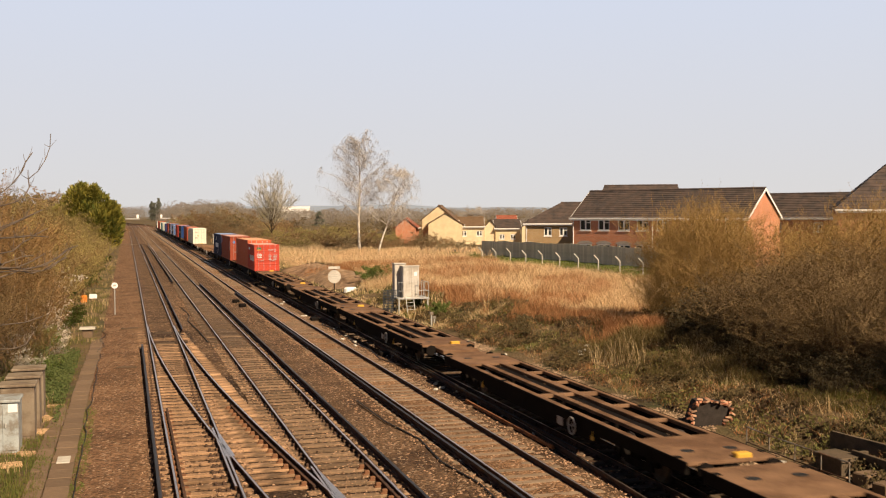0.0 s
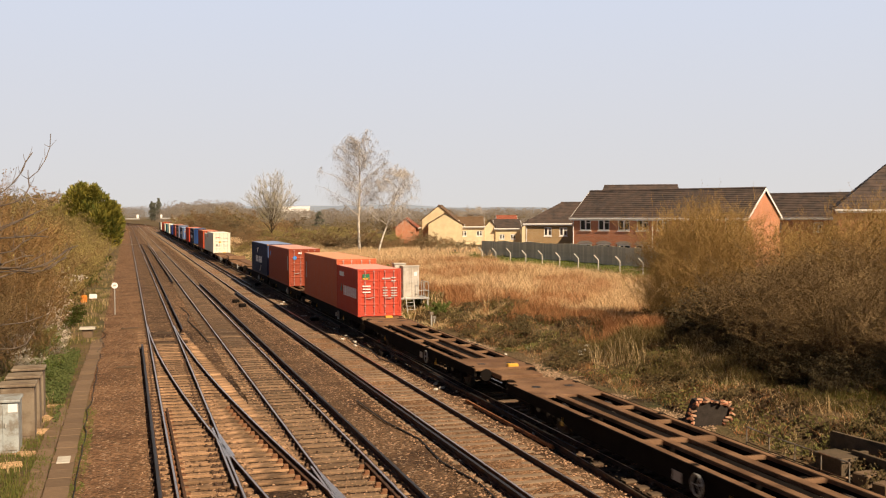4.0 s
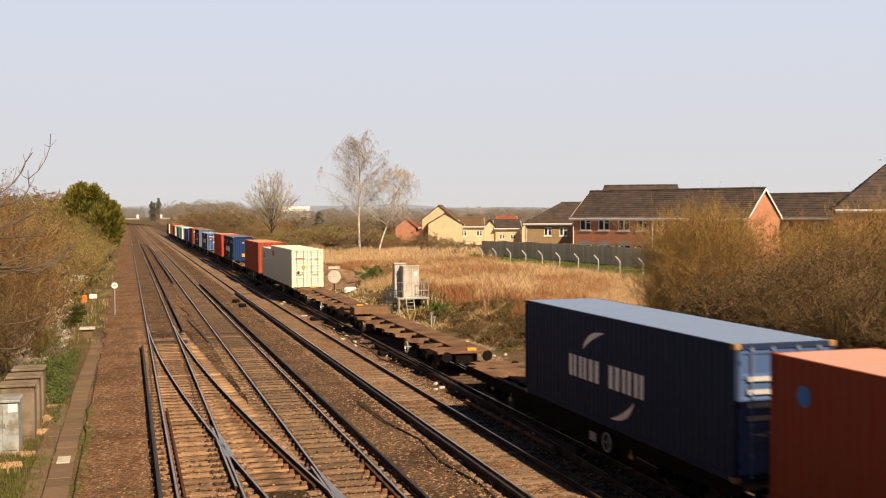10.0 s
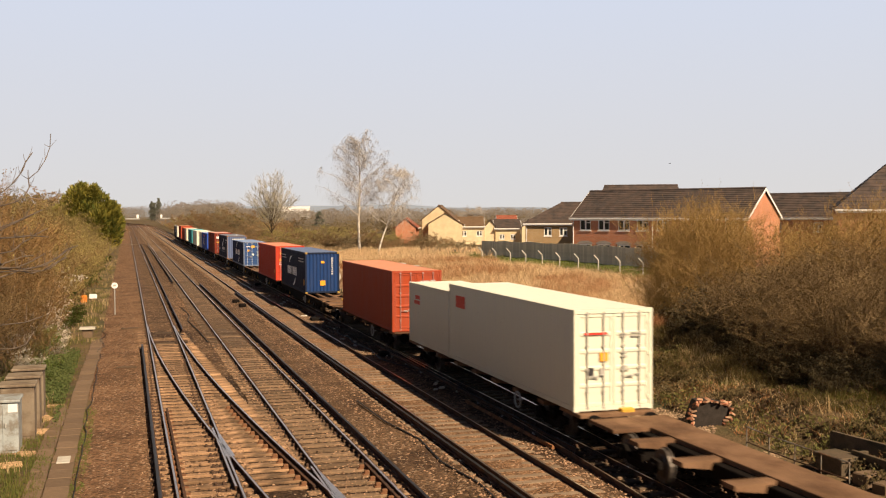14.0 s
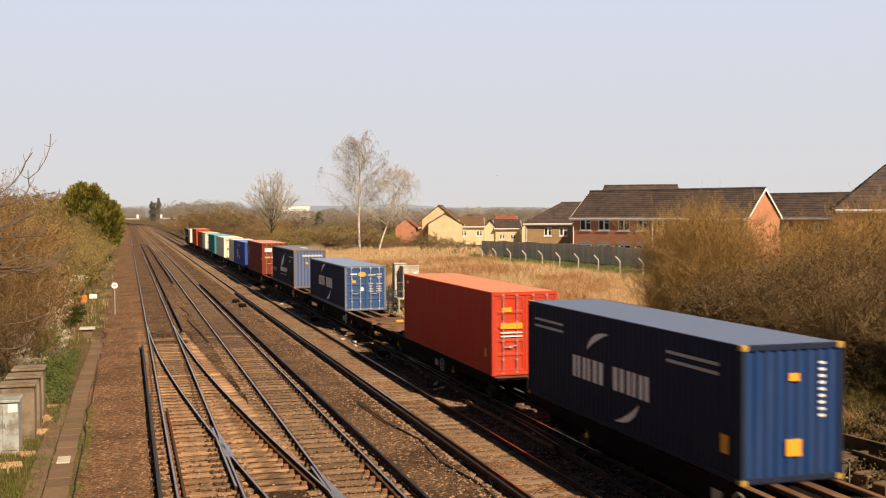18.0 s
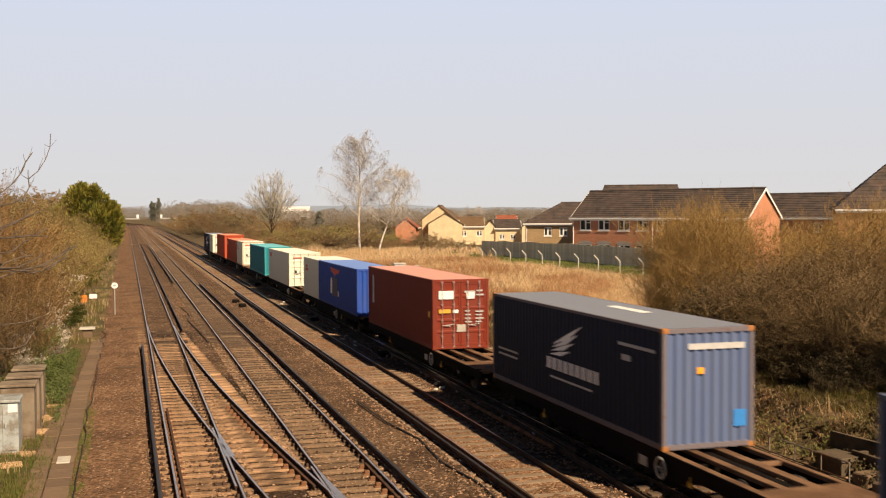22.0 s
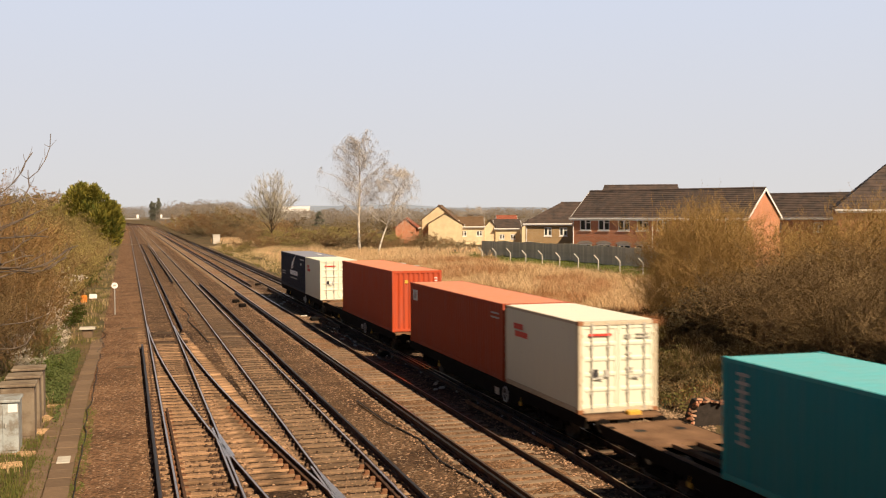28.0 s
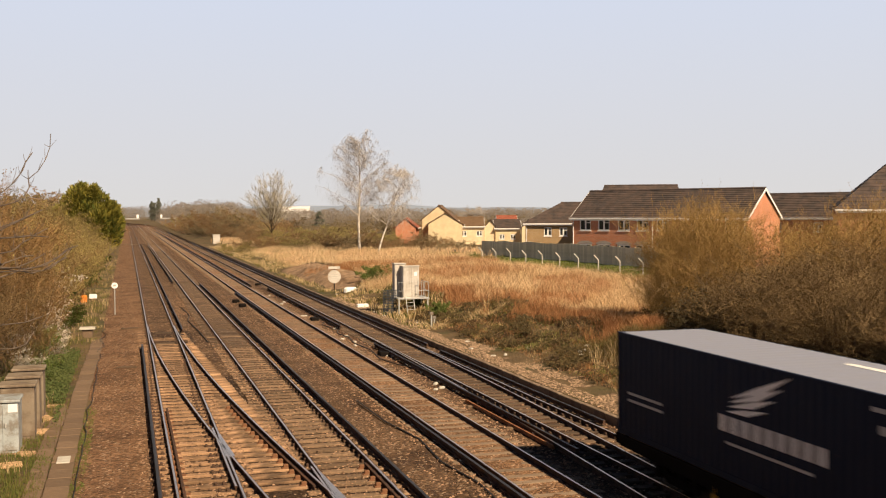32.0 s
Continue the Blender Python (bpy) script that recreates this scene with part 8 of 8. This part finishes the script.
def brick_ruin():
    """Square brick pit open in the bank: shaded hollow as a dark slab, a sloping top rim, broken ends of its walls."""
    rnd = random.Random(14)
    t = thing("brick_ruin", "broken red-brick chamber open in the bank", "brick ruin", Matrix.Translation((16.75, 28.6, 0)) @ Matrix.Rotation(radians(-14), 4, "Z"))
    me = Shape().bevel_box(-.09, .09, -.045, .045, -.028, .028, .007).mesh("brick", M_RUIN)
    rim = [(-.36, .92), (.10, .93), (.64, .80), (.56, .52), (.28, .14), (-.05, .0), (-.40, .04), (-.58, .36)]
    k = len(rim)
    # the slab's near-black colour is the shade inside the pit
    part("pit_wall", Shape().add([(x, y, z) for y in (.04, .8) for x, z in rim], [tuple(reversed(range(k))), tuple(range(k, 2 * k))] + [(i, (i + 1) % k, (i + 1) % k + k, i + k) for i in range(k)]), M_PIT_SHADE, t, "near-black slab standing in for the shaded hollow of the chamber")

    def lay(x, y, z, tip=0.0, turn=0.0, loose=.1):
        part("brick", me, None, t, m=Matrix.Translation((x, y, z)) @ Euler((rnd.uniform(-loose, loose), tip + rnd.uniform(-loose, loose), turn + rnd.uniform(-loose, loose) * 2)).to_matrix().to_4x4())
    # broken rim: bricks follow the edge of the hollow, ragged outwards
    for i in range(k):
        (x0, z0), (x1, z1) = rim[i], rim[(i + 1) % k]
        ln = math.hypot(x1 - x0, z1 - z0)
        ox, oz = -(z1 - z0) / ln, (x1 - x0) / ln
        deep = (2, 2, 2, 2, 2, 1, 3, 2)[i]
        n = max(2, round(ln / .125))
        for q in range(n):
            f = (q + .5) / n
            for d in range(deep):
                if d and rnd.random() < .3:
                    continue
                off = .015 + d * .07
                lay(x0 + (x1 - x0) * f + ox * off + rnd.uniform(-.02, .02), rnd.uniform(-.04, .10) + .03 * d, z0 + (z1 - z0) * f + oz * off, rnd.uniform(-.5, .5), rnd.choice((0, 1.4, .5, 2.2)), .3)
    # fallen bricks at its foot
    for _ in range(22):
        x = rnd.uniform(.1, .9) if rnd.random() < .6 else rnd.uniform(-1.0, -.5)
        lay(x, rnd.uniform(-.55, -.15), .06 + rnd.uniform(0, .06), 0, rnd.uniform(0, 3.1), .5)


brick_ruin()


def track_cables():
    rnd = random.Random(15)
    for pts in ([(11.55, 61, -.10), (11.3, 59.5, -.10), (11.55, 57.5, -.1), (11.25, 55, -.1), (11.5, 52, -.1), (11.2, 48.5, -.1), (11.5, 46.5, -.1), (11.9, 45.2, -.1)],
                [(7.9, 38, -.12), (8.0, 34, -.14), (8.35, 31, -.14), (8.15, 28, -.14), (8.4, 25.5, -.14), (8.2, 22, -.14)],
                [(11.7, 66, -.1), (11.3, 64.6, -.1), (11.5, 62.8, -.1), (11.75, 61.4, -.1)],
                [(3.75, 80, -.12), (3.95, 74, -.12), (3.65, 70, -.12), (3.9, 64, -.12), (4.05, 58, -.12)]):
        solid("cable", Shape().tube(pts, .028, 5), M_CABLE, "black power cable snaking over the ballast", "cable", group="track cables")
    pts2 = [(11.55, 36.5, -.02), (11.62, 28.5, -.02)]
    solid("spare_rail", Shape().sweep([(-.05, -.1), (.05, -.1), (.03, 0), (-.03, 0)], pts2), M_FRESH_RUST, "rusty spare rail lying between the tracks", "rail")
    for i in range(46):
        x, y = rnd.uniform(10.9, 12.0), rnd.uniform(24, 90)
        if i % 2:
            x = rnd.uniform(15.35, 16.6)
        solid("pale_rubble", Shape().bevel_box(-.12, .12, -.07, .07, -.03, .05, .03), M_POST if i % 3 else M_CONCRETE, "pale lump of rubble on the ballast", "rubble", pose(x, y, (-.14 if x < 13 else terrain(x, y)) + .02, rnd.uniform(-12, 12), rnd.uniform(-12, 12), rnd.uniform(0, 180)), group="rubble")
    for x, y in ((9.7, 68), (8.0, 84), (8.1, 80), (11.9, 103), (11.7, 50)):
        solid("point_motor", Shape().bevel_box(-.25, .25, -.35, .35, -.1, .16, .04), M_UNDER, "low dark track equipment box", "equipment box", pose(x if x < 8.5 else x + 1.7 if x < 10 else x, y, -.12), group="track boxes")


track_cables()


def bank_rubble():
    rnd = random.Random(19)
    sh = Shape()
    for _ in range(24000):
        y = 21 + 62 * rnd.random() ** 1.3
        x = 15.1 + 1.7 * rnd.random() if rnd.random() < .7 else 15.6 + abs(rnd.gauss(0, 1.8))
        if x > 20.5 or (x > 15.9 and noise.noise((x * .5, y * .4, 12)) < .0):
            continue
        r = rnd.uniform(.02, .06)
        z = terrain(x, y)
        a = rnd.uniform(0, 6.28)
        v = [(x + r * math.cos(a + k * 1.571) * rnd.uniform(.7, 1.3), y + r * math.sin(a + k * 1.571) * rnd.uniform(.7, 1.3), z + r * rnd.uniform(-.1, .3)) for k in range(4)]
        v.append((x, y, z + r * rnd.uniform(.6, 1.0)))
        sh.add(v, [(0, 1, 4), (1, 2, 4), (2, 3, 4), (3, 0, 4)])
    tagged(new("bank_rubble", sh.mesh("bank_rubble", M_RUBBLE)), "brown stones and rubble at the foot of the bank", "stones", kind="stuff")


M_DIRT = mat("sandy_earth", (0.30, 0.20, 0.12), 1.0, vary=0.4, scale=2, fine=14, bump=0.8, bump_size=0.06, tint=(0.19, 0.12, 0.07), tint_scale=0.8)


def dirt_mound():
    sh, n, m = Shape(), 44, 14
    for j in range(m + 1):
        for i in range(n + 1):
            x, y = 16.6 + 4.6 * j / m, 90 + 34 * i / n
            lift = math.sin(math.pi * j / m) ** .8 * math.sin(math.pi * i / n) ** .5
            sh.v.append((x, y, terrain(x, y) - .06 + lift * (.55 + .5 * noise.noise((x * .5, y * .35, 4))) + .1 * noise.noise((x * 2, y * 2, 8)) * lift))
    sh.f = [(j * (n + 1) + i, (j + 1) * (n + 1) + i, (j + 1) * (n + 1) + i + 1, j * (n + 1) + i + 1) for j in range(m) for i in range(n)]
    tagged(new("earth_mound", sh.mesh("earth_mound", M_DIRT)), "low bare sandy earth mound beside the goods line", "mound")


dirt_mound()
M_RUBBLE = mat("bank_stone", (0.25, 0.172, 0.112), 0.95, vary=0.3, scale=9, random_amount=0.6, island=True, bump=0.3)
bank_rubble()


# ---------- distance ----------
def gantry(x0, x1, y, h, label, heads):
    g = thing("signal_gantry", label, "signal gantry", pose(0, y, 0))
    part("mast", Shape().bevel_box(x1 - .2, x1 + .2, -.2, .2, -.3, h + .3, .03), M_GALV, g)
    part("beam", Shape().bevel_box(min(x0, x1), max(x0, x1), -.3, .3, h - .35, h, .03), M_GALV, g)
    for x in heads:
        part("signal_head", Shape().bevel_box(x - .4, x + .4, -.3, .3, h + .1, h + 1.3, .08), M_WHITE, g)
        part("bracket", Shape().rod((x, 0, h), (x, 0, h + .2), .08, n=6), M_GALV, g)


gantry(12.6, 18.6, 440, 5.2, "grey cantilever signal gantry with white heads", (13.2,))
gantry(4.6, -3.6, 400, 5.2, "pale signal gantry reaching over two tracks", (3.8,))


def far_shed(x, y, w, h, label):
    s = thing("warehouse", label, "warehouse", pose(x, y, 7), group="far warehouses")
    part("wall", Shape().box(-w / 2, w / 2, 0, 40, -6, h), M_WHITE, s)
    part("roof", Shape().bevel_box(-w / 2 - .2, w / 2 + .2, -.2, 40.2, h, h + .6, .1), M_WHITE, s)


far_shed(104, 1250, 16, 9.6, "far white warehouse on the skyline")
far_shed(173, 1180, 42, 6.8, "far long white warehouse on the skyline")
far_shed(640, 1150, 40, 6, "far white warehouse behind the houses")
far_shed(690, 1120, 30, 8, "far white shed behind the houses")
far_shed(505, 1150, 22, 6, "far white shed beyond the birch")


def far_pine(x, y, h, r, seed):
    rnd = random.Random(seed)
    t = thing("evergreen_tree", "tall dark evergreen tree beside the distant bend", "tree", pose(x, y, 0), group="far evergreens")
    part("trunk", Shape().rod((0, 0, -1), (0, 0, h * .8), .35, .15, n=7), M_DARK_BARK, t)
    sh = Shape()
    for _ in range(1500):
        z = rnd.random() ** .8
        rr = r * (1.05 - .7 * z) * (.7 + .3 * math.sin(z * 17 + seed)) * rnd.uniform(.3, 1.05)
        a = rnd.uniform(0, 6.283)
        leaf(sh, (rr * math.cos(a), rr * math.sin(a), h * (.12 + .88 * z)), rnd.uniform(.4, .9), rnd)
    part("crown", sh, M_FAR_EVERGREEN, t)


for x, y, h, r, k in ((19.5, 900, 17.0, 4.0, 1), (25.0, 900, 19.5, 4.6, 2), (22.0, 912, 16.0, 4.0, 3), (28, 520, 8.5, 2.4, 4), (36, 470, 8.0, 2.2, 5), (-13, 640, 12, 2.6, 6), (52, 430, 6.5, 2.4, 7), (90, 520, 7.5, 4.0, 8)):
    far_pine(x, y, h, r, k)


def far_woods():
    rnd = random.Random(17)
    sh = Shape()
    for i in range(2000):
        y = rnd.choice((rnd.uniform(440, 640), rnd.uniform(560, 800), rnd.uniform(640, 1150)))
        x = rnd.uniform(-.16, .74) * y if i % 4 else curve_x(y) + rnd.uniform(18, 70)
        if y < 900 and -16 < x - curve_x(min(y, 960)) < (19 if y < 620 else 44):
            continue
        if y < 560 and x > 60 and rnd.random() < .5:
            continue
        base = terrain(x, min(y, 960)) + max(0, (y - 520)) * .004
        h = rnd.uniform(5.0, 9.0) * (1.35 if x < .10 * y else 1.0)
        r = h * rnd.uniform(.45, .75)
        for _ in range(190):
            a, u = rnd.uniform(0, 6.283), rnd.uniform(-1, 1)
            k = (1 - u * u) ** .5 * rnd.uniform(.5, 1.05)
            leaf(sh, (x + r * k * math.cos(a), y + r * k * math.sin(a), base + h * .5 + h * .5 * u), rnd.uniform(.28, .62), rnd)
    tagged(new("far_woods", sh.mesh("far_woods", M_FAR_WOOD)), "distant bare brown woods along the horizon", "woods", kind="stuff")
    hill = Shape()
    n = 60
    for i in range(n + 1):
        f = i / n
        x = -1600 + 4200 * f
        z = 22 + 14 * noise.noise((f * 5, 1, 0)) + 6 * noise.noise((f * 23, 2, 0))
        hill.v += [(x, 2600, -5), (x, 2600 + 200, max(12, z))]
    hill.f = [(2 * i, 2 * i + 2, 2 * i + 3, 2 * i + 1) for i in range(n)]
    # the hill colour itself carries the distance haze
    tagged(new("backdrop", hill.mesh("backdrop", mat("haze_tinted_hills", (0.24, 0.29, 0.37), 1.0, vary=.1, scale=.01, fine=.2, bump=0))), "hills on the horizon tinted grey-blue for haze", "hills", kind="structure")


far_woods()


def bridge():
    """The road bridge that the view is taken from, its deck and parapet behind the viewpoint."""
    # never in view; added to close the place behind and block low sky
    b = thing("road_bridge", "brick and concrete road bridge over the tracks", "bridge", kind="structure")
    part("deck", Shape().box(-16, 30, -9.0, -.5, 4.6, 5.2), M_CONCRETE, b)
    part("parapet", Shape().bevel_box(-16, 30, -.82, -.48, 5.2, 6.2, .03), M_BRICK_BUFF, b)
    part("parapet", Shape().bevel_box(-16, 30, -9.0, -8.66, 5.2, 6.2, .03), M_BRICK_BUFF, b)
    for x0, x1 in ((-16, -3.6), (16.6, 30)):
        part("abutment", Shape().box(x0, x1, -8.8, -.6, -.6, 4.6), M_BRICK_BUFF, b)


bridge()


def build_bird():
    b = thing("bird", "small dark bird gliding over the houses", "bird", pose(262, 200, 16))
    body = Shape().rod((0, -.2, 0), (0, 0, .01), .03, .085, n=8).rod((0, 0, .01), (0, .2, 0), .085, .02, n=8)
    part("body", body, M_CABLE, b)
    part("tail", Shape().add([(-.03, -.19, 0), (.03, -.19, 0), (.08, -.36, .01), (-.08, -.36, .01), (-.03, -.19, -.015), (.03, -.19, -.015), (.08, -.36, -.005), (-.08, -.36, -.005)],
                             [(0, 1, 2, 3), (7, 6, 5, 4), (0, 4, 5, 1), (1, 5, 6, 2), (2, 6, 7, 3), (3, 7, 4, 0)]), M_CABLE, b)
    for s in (-1, 1):
        part("wing", Shape().add([(s * .04, .1, .03), (s * .04, -.1, .03), (s * .3, -.1, .1), (s * .3, .06, .1), (s * .5, -.14, .06)], [(0, 1, 2, 3), (3, 2, 4)]), M_CABLE, b)
    return b


BIRD = build_bird()


# ---------- what moves ----------
def motions():
    times = [2.0 * i for i in range(17)]
    for ob, front in TRAIN:
        z = DECK_TOP if ob["category"] == "shipping container" else 0.0
        walk(ob, [(t, pose(TRACK_X["d"], front - ran(t), z)) for t in times])
    flight = ((0.0, 268.0, 200.0, 17.0, 90), (5.0, 214.0, 200.0, 17.6, 90), (10.5, 152.3, 200.0, 17.8, 90), (11.0, 145.7, 200.0, 17.7, 90), (12.0, 131.6, 200.0, 17.5, 90), (13.0, 119.0, 200.0, 17.5, 90),
              (14.0, 107.4, 200.0, 16.6, 85), (14.5, 101.2, 201.0, 15.5, 80), (17.0, 88.8, 230.0, 14.2, 30), (19.0, 90.4, 290.0, 18.9, 0), (24.0, 125.7, 620.0, 24.1, -6), (32.0, 192.7, 1500.0, 32.8, -6))
    walk(BIRD, [(t, pose(x, y, z, 0, 0, a)) for t, x, y, z, a in flight])


motions()
